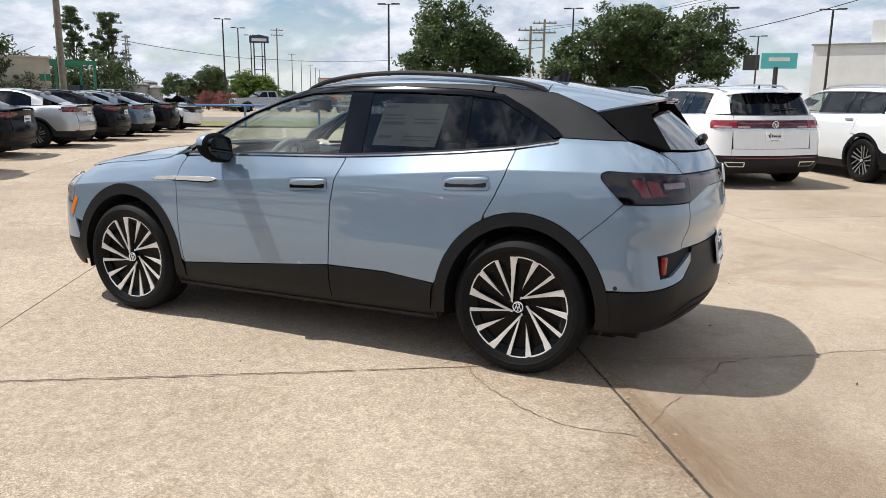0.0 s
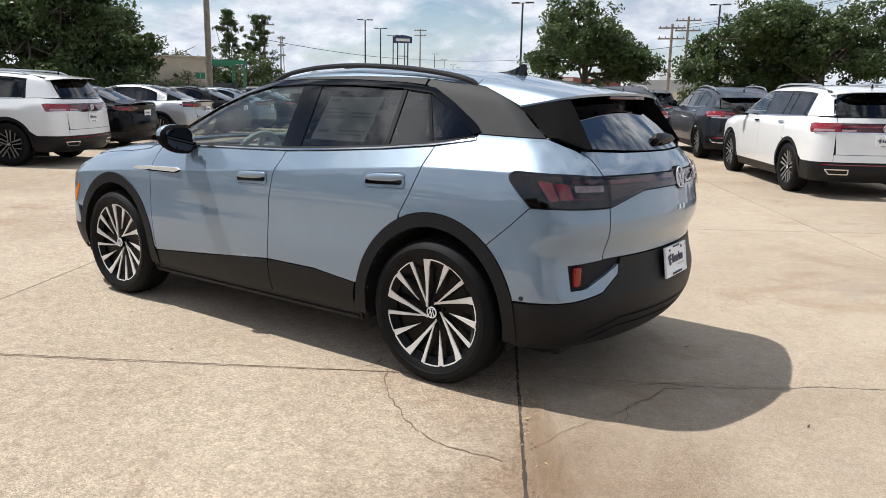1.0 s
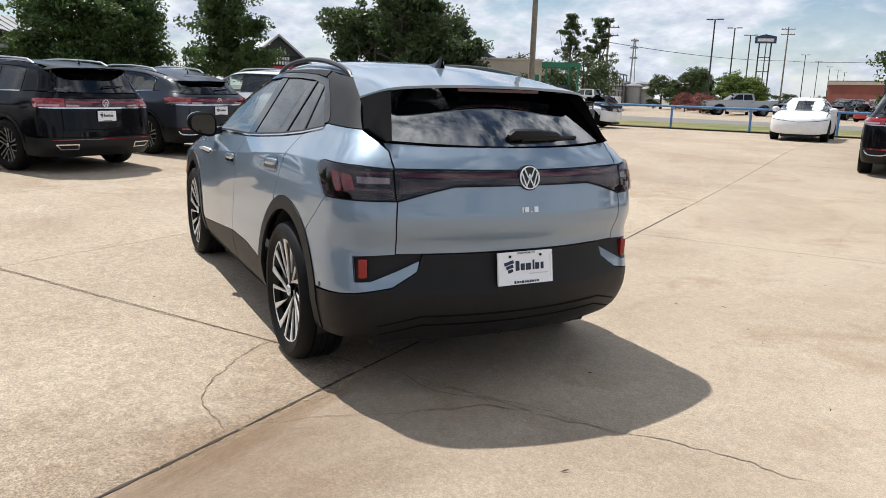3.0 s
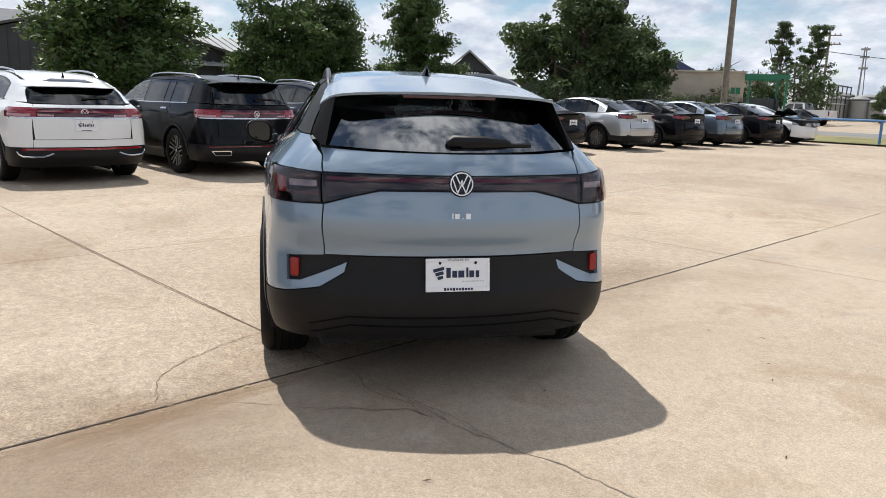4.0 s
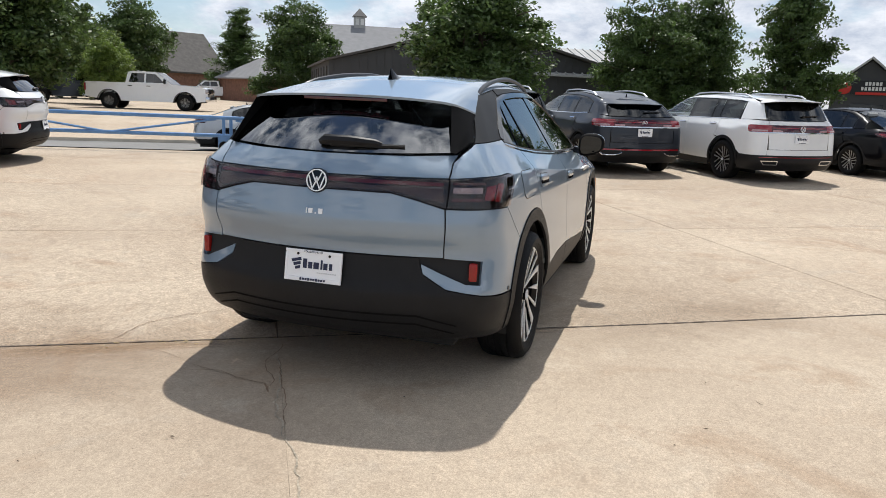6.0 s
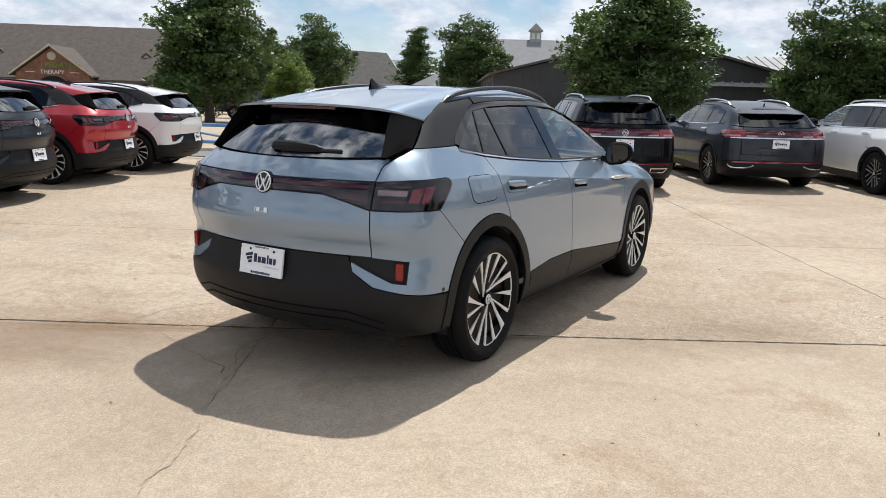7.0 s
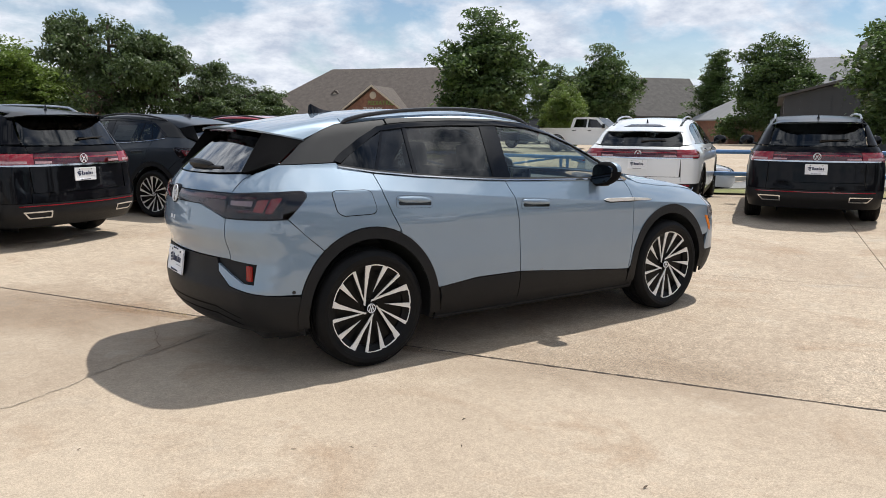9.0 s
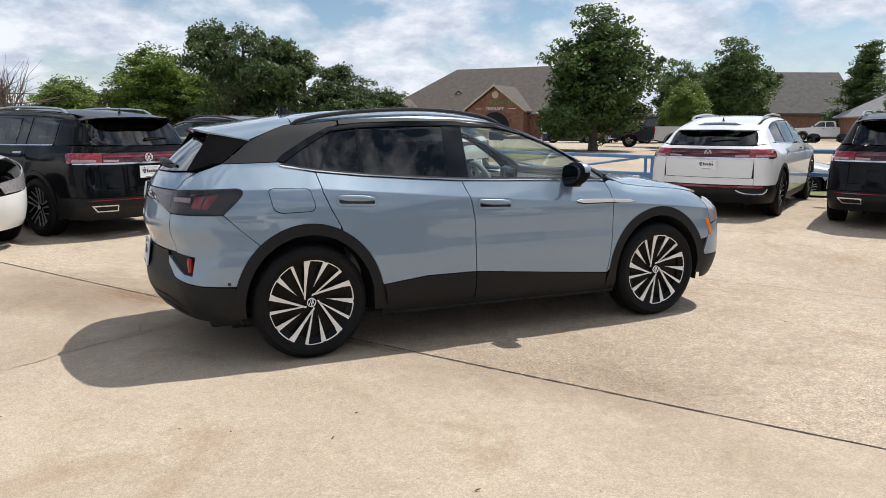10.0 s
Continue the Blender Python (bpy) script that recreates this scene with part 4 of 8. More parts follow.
        front, rear = [[bm.verts.new((x + .15 * y, s * (.972 + y), 1.142 + z * (1 - 2.2 * y) + .1 * y)) for y, z in rim3] for x in (.488, .512)]
        bm.faces.new(front)
        for k in range(28):
            bm.faces.new((front[k], front[(k + 1) % 28], rear[(k + 1) % 28], rear[k]))
        bmesh.ops.recalc_face_normals(bm, faces=bm.faces)
        part("mirror_glass", bm, M["mirror"], mir, "mirror glass")
        bm = bmesh.new()
        add_box(bm, (.57, s * .885, 1.085), (.10, .12, .05), Matrix.Rotation(radians(-16 * s), 4, "X"), .015)
        part("mirror_stalk", bm, M["gloss"], mir, smooth=True)
        # roof rail
        lift_at = lambda x: float(tab(x, (-1.42, -.012, -1.36, .010, -1.2, .026, -.7, .036, -.3, .034, 0, .024, .12, .008, .20, -.014)))
        run = [(x, s * (rail_y(x) - .006), float(S.place_top(np.array([[x, rail_y(x) - .006]]))[0, 2]) + lift_at(x)) for x in np.linspace(-1.42, .20, 34)]
        tubed("roof_rail", run, [.006] + [.014] * 32 + [.006], M["satin"], car, "black roof rail", n=8)
        for x, st in ((RA, "r"), (FA, "f")):
            wheel_well(car, x, s, .44, .87)
            wheel(car, (x, s * .795, .369), s)
    P2 = lambda nm, half, mat, lb="", **k: panel(S, nm, half + [(-w, z) for w, z in half[::-1] if abs(w) > 1e-6], M[mat] if isinstance(mat, str) else mat, car, lb, **{"cell": cell, **k})
    U = lambda pts: flat_uv(S, pts, 1)
    P2("tailgate", U([(-2.272, 0, .712), (-2.160, .615, .708), (-2.172, .615, .80), (-2.178, .615, .944), (-2.22, .49, .982), (-2.245, .37, 1.010), (-2.27, .2, 1.012), (-2.29, 0, 1.012)]), paint, "painted tailgate")
    P2("tailgate_upper", U([(-2.25, 0, 1.086), (-2.142, .620, 1.090), (-2.082, .620, 1.158), (-2.02, .622, 1.192), (-2.12, .4, 1.181), (-2.19, 0, 1.178)]), paint, "painted strip under the rear glass")
    P2("light_bar", U([(-2.28, 0, 1.016), (-2.27, .2, 1.016), (-2.245, .37, 1.015), (-2.22, .49, .987), (-2.178, .622, .950), (-2.142, .622, 1.082), (-2.25, 0, 1.080)]), "lens_dark", "smoked light bar across the tailgate", off=.003)
    P2("red_line", U([(-2.27, 0, 1.052), (-2.16, .60, 1.052), (-2.155, .60, 1.068), (-2.265, 0, 1.070)]), "band_red", "dull red band", off=.006, depth=.003)
    P2("reflector_strip", U([(-2.27, 0, 1.024), (-2.25, .37, 1.024), (-2.22, .49, 1.000), (-2.16, .60, .978), (-2.16, .60, 1.044), (-2.265, 0, 1.044)]), "lens_brown", "brown reflector strip", off=.005, depth=.002)
    P2("light_cover", U([(-2.28, 0, 1.018), (-2.27, .2, 1.018), (-2.245, .37, 1.017), (-2.22, .49, .989), (-2.178, .620, .952), (-2.142, .620, 1.080), (-2.25, 0, 1.078)]), "smoke", "clear smoked cover", off=.010, depth=0)
    # rear glass: a bowed sheet leaning under the spoiler
    bm = bmesh.new()
    grid = [[bm.verts.new(PANE((.602 - .055 * i / 8) * (2 * j / 24 - 1), i / 8)) for j in range(25)] for i in range(9)]
    for i in range(8):
        for j in range(24):
            bm.faces.new((grid[i][j], grid[i + 1][j], grid[i + 1][j + 1], grid[i][j + 1]))
    part("rear_glass", bm, M["rear_tint"], car, "dark tinted rear window", smooth=True)
    P2("rear_bumper", U([(-2.2, 0, .285), (-2.1, .55, .275), (-1.80, .29), (-1.845, .50), (-2.035, .838, .514), (-2.10, .79, .522), (-2.18, .64, .552), (-2.209, .53, .622), (-2.203, .500, .702), (-2.272, 0, .704)]), "cladding", "black lower rear bumper", depth=.036)
    for z0, z1 in ((.415, .425), (.368, .378)):
        P2("bumper_groove", U([(-2.3, 0, z0), (-2.2, .5, z0), (-2.13, .68, z0 - .05), (-2.125, .69, z0 - .045), (-2.2, .5, z1), (-2.3, 0, z1)]), "fin_black", off=.0015, depth=0)
    panel_top(S, "bonnet", [(.97, .75), (1.1, .785), (1.3, .79), (1.5, .78), (1.65, .765), (1.8, .75)] + [(1.95, .66), (2.06, .45), (2.13, 0), (2.06, -.45), (1.95, -.66)] + [(1.8, -.75), (1.65, -.765), (1.5, -.78), (1.3, -.79), (1.1, -.785), (.97, -.75)] + [(1.08, -.4), (1.12, 0), (1.08, .4)], paint, car, "painted bonnet", off=.003)
    panel_top(S, "windscreen", [(.97, .70), (1.06, .4), (1.10, 0), (1.06, -.4), (.97, -.70), (.6, -.58), (.30, -.505), (.25, 0), (.30, .505), (.6, .58)], M["clear"], car, "clear windscreen", off=-.004, depth=0)
    panel_top(S, "roof", [(.24, 0), (.29, .5), (0, .508), (-.5, .514), (-1.0, .536), (-1.40, .555), (-1.407, .28), (-1.408, 0), (-1.407, -.28), (-1.40, -.555), (-1.0, -.536), (-.5, -.514), (0, -.508), (.29, -.5)], paint, car, "painted roof")
    # spoiler: from the roof's end to a straight lip that overhangs the glass
    side_run = np.array([S.place_top(np.array([[-1.408, .556]]))[0]] + [S.place(np.array(flat_uv(S, [q])))[0] for q in ((-1.45, 1.480), (-1.53, 1.452), (-1.61, 1.420))] + [SPOIL(1.0)])
    nx, ny = 12, 48
    bm, under = bmesh.new(), bmesh.new()
    rows = []
    centre = SPOIL(0.0)
    fronts = S.place_top(np.array([(-1.410, .556 * SPOIL(abs(-1 + 2 * j / ny))[1] / .610) for j in range(ny + 1)]))
    z_front = float(S.top(np.array(-1.412), np.array(0.)))
    z_drop = centre[2] - float(S.top(np.array(centre[0]), np.array(0.)))
    for i in range(nx + 1):
        t = i / nx
        side = np.array([np.interp(t, np.linspace(0, 1, 5), side_run[:, k]) for k in range(3)])
        sag = side - (1 - t) * side_run[0] - t * side_run[-1]
        xc = -1.412 + (centre[0] + 1.412) * t
        crown = float(S.top(np.array(xc), np.array(0.))) + z_drop * t * t - (1 - t) * z_front - t * centre[2]
        row = []
        for j in range(ny + 1):
            q = -1 + 2 * j / ny
            a = abs(q)
            rear = SPOIL(a)
            p = (1 - t) * fronts[j] + t * rear + a ** 4 * sag + np.array((0, 0, (1 - a ** 3) * crown + .003))
            row.append(bm.verts.new((p[0], math.copysign(p[1], q), p[2])))
        rows.append(row)
    for i in range(nx):
        for j in range(ny):
            bm.faces.new((rows[i][j], rows[i][j + 1], rows[i + 1][j + 1], rows[i + 1][j]))
    lip = [bm.verts.new(v.co + Vector((.004, 0, -.012))) for v in rows[-1]]
    for j in range(ny):
        bm.faces.new((rows[-1][j], rows[-1][j + 1], lip[j + 1], lip[j]))
    edge, deep = [[under.verts.new(v.co + Vector((dx * (1 - .55 * abs(v.co.y / .62) ** 3), -.2 * dx * v.co.y, dz))) for v in lip] for dx, dz in ((0, 0), (.20, .0))]
    for j in range(ny):
        under.faces.new((edge[j], edge[j + 1], deep[j + 1], deep[j]))
    part("spoiler", bm, paint, car, "painted roof spoiler", smooth=True)
    part("spoiler_underside", under, M["gloss"], car, "black underside of the spoiler", smooth=True)
    boxed("brake_light", (-1.970, 0, 1.438), (.018, .46, .016), M["deep_red"], car, "high red brake light", bevel=.003)
    # fin aerial
    bm = bmesh.new()
    prof = [(-1.355, 0), (-1.362, .030), (-1.368, .060), (-1.352, .066), (-1.325, .050), (-1.29, .030), (-1.24, .012), (-1.17, 0)]
    zr = lambda x: float(S.top(np.array(x), np.array(0.))) - .006
    mids = [bm.verts.new((x, 0, zr(x) + h + .004)) for x, h in prof]
    for sgn in (1, -1):
        low = [bm.verts.new((x, sgn * (.010 + .026 * max(0, min(1, (x + 1.375) * 30, (-1.17 - x) * 10))), zr(x) - .004)) for x, h in prof]
        for i in range(len(prof) - 1):
            f = (mids[i], mids[i + 1], low[i + 1], low[i])
            bm.faces.new(f if sgn < 0 else f[::-1])
    part("fin_aerial", bm, M["gloss"], car, "black fin aerial", smooth=True)
    # wiper
    wip = new("rear_wiper")
    wip.parent = car
    tubed("wiper_arm", [(-2.158, .045, 1.226), (-2.156, .02, 1.238), (-2.150, -.12, 1.238), (-2.134, -.24, 1.232), (-2.126, -.27, 1.228)], [.016, .027, .026, .020, .010], M["cladding"], wip, "black wiper arm", n=8)
    tubed("wiper_blade", [(-2.164, -.02, 1.216), (-2.148, -.20, 1.220), (-2.104, -.38, 1.222)], .010, M["cladding"], wip, "thin wiper blade", n=6)
    emblem(car, facing(-2.277, 0, 1.050, 180, 10), .060)
    number_plate(car, facing(-2.294, .007, .628, 180, 8))
    bars("model_lettering", [(-.042, 0, .006, .026), (-.021, 0, .022, .024), (.006, -.010, .006, .006), (.032, 0, .022, .026)], facing(-2.3035, 0, .905, 180, 9), M["plate"], car, "white model lettering as plain bars")
    # sheet on the rear door window, its colours darkened as if behind tint
    flat = lambda x0, x1, z0, z1: flat_uv(S, [(x0, z0), (x0 - .008, z1), (x1 - .004, z1), (x1 + .006, z0)])
    sticker = panel(S, "window_sticker", flat(-.44, -.845, 1.185, 1.420), M["sticker"], car, "price sheet on the dark glass, coloured dim as through tint", off=-.0055, depth=0, cell=.05)
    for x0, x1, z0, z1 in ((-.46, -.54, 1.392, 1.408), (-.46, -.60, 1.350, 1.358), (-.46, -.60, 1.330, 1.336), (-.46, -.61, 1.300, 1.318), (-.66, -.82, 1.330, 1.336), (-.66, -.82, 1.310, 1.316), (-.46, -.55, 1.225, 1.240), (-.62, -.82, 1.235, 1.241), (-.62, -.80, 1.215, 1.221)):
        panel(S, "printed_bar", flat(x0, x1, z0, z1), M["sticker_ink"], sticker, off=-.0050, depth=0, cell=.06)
    # cabin
    panel_top(S, "headliner", [(.25, .45), (-1.35, .45), (-1.35, -.45), (.25, -.45)], M["seat"], car, "pale headliner", off=-.035, depth=0, cell=.1)
    for q in (1, -1):
        boxed("door_trim", (-.05, q * .79, .78), (1.7, .05, .46), M["dash"], car, bevel=.02)
    boxed("cabin_floor", (0.0, 0, .26), (3.6, 1.1, .10), M["shell"], car)
    boxed("cabin_floor", (0.0, 0, .28), (1.8, 1.6, .10), M["shell"], car)
    bm = bmesh.new()
    add_box(bm, (-.02, 0, .225), (3.90, 1.26, .05), None, .02)
    part("undertray", bm, M["shell"], car, "black tray under the floor")
    for x in (-1.98, 1.98):
        boxed("bumper_return", (x * .95, 0, .285), (.34, 1.04, .05), M["shell"], car, bevel=.02)
    boxed("luggage_floor", (-1.55, 0, .74), (1.0, 1.1, .06), M["dash"], car)
    for y in (.38, -.38):
        seat(car, .12, y, .50, M["seat"])
    seat(car, -.78, 0, 1.24, M["seat"])
    boxed("dashboard", (.80, 0, .93), (.42, 1.40, .26), M["dash"], car, bevel=.06)
    boxed("centre_screen", (.54, 0, 1.06), (.02, .26, .15), M["gloss"], car, bevel=.005)
    bm = bmesh.new()
    tilt = Matrix.Translation((.48, .38, 1.0)) @ Matrix.Rotation(radians(66), 4, "Y")
    add_tube(bm, [tilt @ Vector((.18 * math.cos(a * math.pi / 12), .18 * math.sin(a * math.pi / 12), 0)) for a in range(25)], .022, 8, caps=False)
    add_box(bm, tilt @ Vector((0, 0, .02)), (.08, .20, .16), None, .03)
    add_tube(bm, [tilt @ Vector((-.17, 0, 0)), tilt @ Vector((.17, 0, 0))], .02, 8)
    add_tube(bm, [tilt @ Vector((0, 0, 0)), (.75, .38, .92)], .03, 8)
    part("steering_wheel", bm, M["seat"], car, "pale grey steering wheel", smooth=True)
    boxed("inner_mirror", (.42, 0, 1.40), (.03, .22, .07), M["dash"], car, bevel=.01)
    return car
# ---- the other cars ----
TALL = Shape(
    ends=(-1.75, 1.7), round=(.16, .22, .10), tumble=.34, glass_z=1.20, glass_slope=.62, bow=(.20, .06), nose_bow=(.22, .20), crown=.07,
    plan=(2.5, .86, 2.1, .945, 1.5, .985, 0, .99, -1.5, .985, -2.1, .955, -2.6, .90),
    low=(.15, -.10, .25, -.05, .4, -.01, .55, .004, .8, .0, 1.0, -.018, 1.2, -.045),
    lean=(1.6, .5, .6, .30, -.5, .34, -1.3, .45, -2.5, .55),
    crease=(2.4, .95, 1.5, .99, 0, 1.02, -2.5, 1.05),
    belt=(1.6, 1.14, .9, 1.15, 0, 1.16, -1.0, 1.18, -1.8, 1.20, -2.6, 1.22),
    tail=(.15, -2.3, .3, -2.48, .45, -2.57, .6, -2.56, .8, -2.54, 1.0, -2.52, 1.12, -2.49, 1.20, -2.46),
    nose=(.15, 2.25, .35, 2.45, .6, 2.50, .85, 2.49, 1.05, 2.40, 1.2, 2.2),
    roof=(2.55, .92, 2.4, 1.0, 2.2, 1.07, 1.8, 1.13, 1.4, 1.17, 1.2, 1.20, 1.05, 1.27, .55, 1.52, .3, 1.605, 0, 1.64, -.5, 1.665, -1.2, 1.66, -1.8, 1.625, -2.3, 1.575))
SLOPED = Shape(
    ends=(-1.75, 1.7), round=(.16, .22, .10), tumble=.42, glass_z=1.16, glass_slope=1.15, bow=(.20, .12), nose_bow=(.22, .20), crown=.08,
    plan=TALL.plan, low=TALL.low, lean=(1.6, .5, .6, .30, -.5, .36, -1.3, .6, -2.5, .8),
    crease=TALL.crease, belt=(1.6, 1.13, .9, 1.14, 0, 1.15, -1.0, 1.17, -1.6, 1.20, -2.6, 1.21),
    tail=(.15, -2.2, .3, -2.38, .45, -2.47, .6, -2.46, .8, -2.45, 1.0, -2.43, 1.10, -2.39, 1.16, -2.34),
    nose=TALL.nose,
    roof=(2.55, .92, 2.4, 1.0, 2.2, 1.07, 1.8, 1.13, 1.4, 1.17, 1.2, 1.20, 1.05, 1.27, .55, 1.50, .3, 1.575, 0, 1.61, -.5, 1.625, -1.0, 1.605, -1.5, 1.535, -2.0, 1.435))
SEDAN = Shape(
    ends=(-1.55, 1.5), round=(.14, .2, .08), tumble=.50, glass_z=1.05, glass_slope=.4, bow=(.24, .0), nose_bow=(.26, .2), crown=.08,
    plan=(2.3, .78, 1.9, .85, 1.4, .89, 0, .90, -1.4, .895, -1.9, .86, -2.4, .78),
    low=(.12, -.10, .22, -.04, .35, -.008, .5, .003, .7, -.004, .85, -.018, 1.0, -.045),
    lean=(1.5, .6, .6, .35, -.6, .38, -1.3, .6, -2.3, .9),
    crease=(2.2, .76, 1.4, .80, 0, .84, -1.5, .90, -2.3, .92),
    belt=(1.5, .93, .9, .95, 0, .965, -.8, .985, -1.4, 1.02, -2.3, 1.03),
    tail=(.12, -2.1, .25, -2.26, .4, -2.355, .55, -2.37, .70, -2.345, .82, -2.305, .92, -2.31, 1.0, -2.345, 1.05, -2.345),
    nose=(.12, 2.05, .3, 2.26, .5, 2.30, .7, 2.26, .85, 2.15),
    roof=(2.3, .72, 2.1, .80, 1.8, .875, 1.4, .945, 1.1, .985, .95, 1.02, .4, 1.27, .1, 1.375, -.2, 1.42, -.5, 1.43, -.85, 1.405, -1.2, 1.32, -1.6, 1.165, -1.85, 1.08, -2.0, 1.055, -2.3, 1.045, -2.45, 1.03))

TALL_CUTS = dict(ra=-1.49, fa=1.49, r=.385, clad=.36, bump=.545, split=-.12, rear_edge=-1.22, front_edge=1.02, wtop=(1.10, 1.20, .9, 1.32, .6, 1.44, .3, 1.52, 0, 1.545, -.8, 1.545, -1.5, 1.53, -2.1, 1.46), panes=((.98, -.06, "clear"), (-.16, -.86, "tint"), (-.92, -1.12, "tint"), (-1.18, -1.76, "tint")), glass_top=(-2.20, 1.535, .64), glass_side=.68, light=(.985, 1.112), light_side=-2.15, plate=.86, wiper=1.28, spoiler=(-2.05, -2.44))
SLOPED_CUTS = dict(TALL_CUTS, wtop=(1.10, 1.20, .9, 1.31, .6, 1.42, .3, 1.50, 0, 1.52, -.6, 1.515, -1.1, 1.485, -1.6, 1.385, -1.8, 1.31), panes=((.98, -.06, "clear"), (-.16, -.90, "tint"), (-.96, -1.55, "tint")), glass_top=(-1.90, 1.505, .655), glass_side=.735, light=(.975, 1.102), light_side=-1.98, wiper=1.24, spoiler=(-1.66, -2.16))
SEDAN_CUTS = dict(ra=-1.343, fa=1.343, r=.325, clad=.24, bump=.40, split=-.18, rear_edge=-1.12, front_edge=.95, wtop=(.98, 1.0, .75, 1.11, .5, 1.215, .2, 1.30, -.1, 1.335, -.6, 1.335, -.9, 1.30, -1.2, 1.20, -1.4, 1.10), panes=((.88, -.12, "clear"), (-.22, -.86, "tint"), (-.92, -1.22, "tint")), light=(.87, .985), light_side=-1.93, plate=.80)


def build_other(name, S, C, m, paint, label, kind, cell=.075, rails=True):
    car = thing(name, m, label, "car")
    ra, fa, r = C["ra"], C["fa"], C["r"]
    zc, ar, ai = r - .01, r + .105, r + .05
    B = lambda x, d=0.0: (x, float(tab(x, S.belt)) + d)
    top = lambda x: float(tab(x, C["wtop"]))
    edge = .50 if kind == "sedan" else (.60 if kind == "tall" else .56)
    roof_z = lambda x, y=None: float(S.place_top(np.array([[x, y or edge]]))[0, 2])
    xr = S.tail[-1] + .1
    xt = float(S.tail[-1])
    dark = kind != "sedan"
    for s in (1, -1):
        U = lambda pts: flat_uv(S, pts, 1) if s == 1 else mirrored(flat_uv(S, pts, 1))
        P = lambda nm, pts, mat, lb="", **k: panel(S, nm, U(pts), M[mat] if isinstance(mat, str) else mat, car, lb, **{"cell": cell, "depth": .012, **k})
        e, f, g, c = C["rear_edge"], C["front_edge"], C["split"], C["clad"]
        end = S.w(S.nose[2] + .4, 0)
        holes = (U(arch(ra, zc, ai + .01, ai + .01, -12, 192, 14)), U(arch(fa, zc, ai + .01, ai + .01, -12, 192, 14)))
        zz = [(0, S.glass_z - .06), (S.w(xt, .55), S.glass_z - .06)] + [(S.w(x, .9), B(x)[1] - .03) for x in (ra, -.8, 0, .8)] + [(S.w(fa + .4, .9), B(fa)[1] - .16), (end, .62), (end, .30), (0, .30)]
        panel(S, "inner_shell", zz if s == 1 else mirrored(zz), M["shell"], car, off=-.02, depth=0, holes=holes, cell=.12)
        P("front_door", [(g + .004, c), (g + .004, .8), B(g + .004, -.012), B(.4, -.012), B(f - .1, -.012), (f, B(f)[1] - .06), (f + .01, .75), (f - .04, c)], paint, "front door")
        P("rear_door", [(g - .004, c), (g - .004, .8), B(g - .004, -.012), B(-.7, -.012), B(e, -.012), (e, .95), (e + .07, .84)] + arch(ra, zc, ar + .004, ar + .004, 62, 12, 6) + [(ra + ar + .005, c)], paint, "rear door")
        P("rear_wing", [B(e - .008, -.012), (e - .008, .95), (e + .062, .846)] + arch(ra, zc, ar + .004, ar + .004, 66, 150, 10) + [(ra - ar - .05, C["bump"] + .01), (ra - ar - .3, C["bump"] + .01), (xt + .03, .658, C["bump"] + .01), (xt + .03, .66, C["light"][0] - .006), (C["light_side"] - .05, C["light"][0] - .006), (C["light_side"], C["light"][1] + .004)] + [(C["light_side"] - .12, C["light"][1] + .006), (xt + .03, .66, C["light"][1] + .006)] + [(xt + .07, .66, S.glass_z - .01), B(C["light_side"] + .1, -.004), B(-1.6, -.012)], paint, "rear wing")
        hz = lambda x: roof_z(x, .78) - .006
        P("front_wing", [(f - .034, c), (f + .016, .75), (f + .006, B(f)[1] - .06), (f + .05, B(f)[1] - .03)] + [(x, hz(x)) for x in np.linspace(f + .2, fa + .42, 5)] + [(fa + ar + .05, .72), (fa + ar + .02, .58)] + arch(fa, zc, ar + .004, ar + .004, 25, 172, 10), paint, "front wing")
        P("front_bumper", [(fa + ar + .055, .72), (fa + ar + .02, .56), (fa + ar, .30), (S.nose[3] - .1, .5, .24), (S.nose[5], 0, .24), (S.nose[5], 0, .62), (S.nose[5] - .1, .5, .66)], paint, "front bumper")
        P("headlight", [(fa + .44, hz(fa + .44) - .02), (fa + ar + .06, .73), (S.nose[5] - .08, .5, .68), (S.nose[5] - .06, .42, .80), (fa + .75, .7, .86)], "lens_clear", "clear headlight")
        P("grille", [(S.nose[5], 0, .635), (S.nose[5] - .1, .48, .675), (S.nose[5] - .08, .40, .82), (S.nose[5], 0, .85)], "gloss", "gloss black grille")
        mat_low = "cladding" if dark else paint
        P("sill", [(ra + ar + .01, c - .006), (f - .04, c - .006), (f - .03, .22), (ra + ar + .01, .22)], mat_low, "lower door sill", off=-.002)
        if dark:
            P("arch_trim", arch(fa, zc, ar, ar, -4, 184, 20) + arch(fa, zc, ai, ai, 184, -4, 18), "cladding", "black wheel-arch trim", off=.006)
            P("arch_trim", arch(ra, zc, ar, ar, -4, 184, 20) + arch(ra, zc, ai, ai, 184, -4, 18), "cladding", "black wheel-arch trim", off=.006)
        lz, lt = C["light"]
        if dark:
            P("tail_light", [(C["light_side"] + .03, lt - .012), (C["light_side"] - .05, lz), (xt + .03, .66, lz), (xt + .03, .60, lz), (xt + .03, .60, lt), (xt + .03, .66, lt), (C["light_side"] - .04, lt)], "other_red", "red tail light", off=.004, depth=.012)
            P("clear_segment", [(C["light_side"] - .12, lz + .014), (C["light_side"] - .14, lz + .046), (xt + .035, .68, lz + .042), (xt + .035, .68, lz + .012)], "pink_lens", "pale strip in the tail light", off=.008, depth=.004)
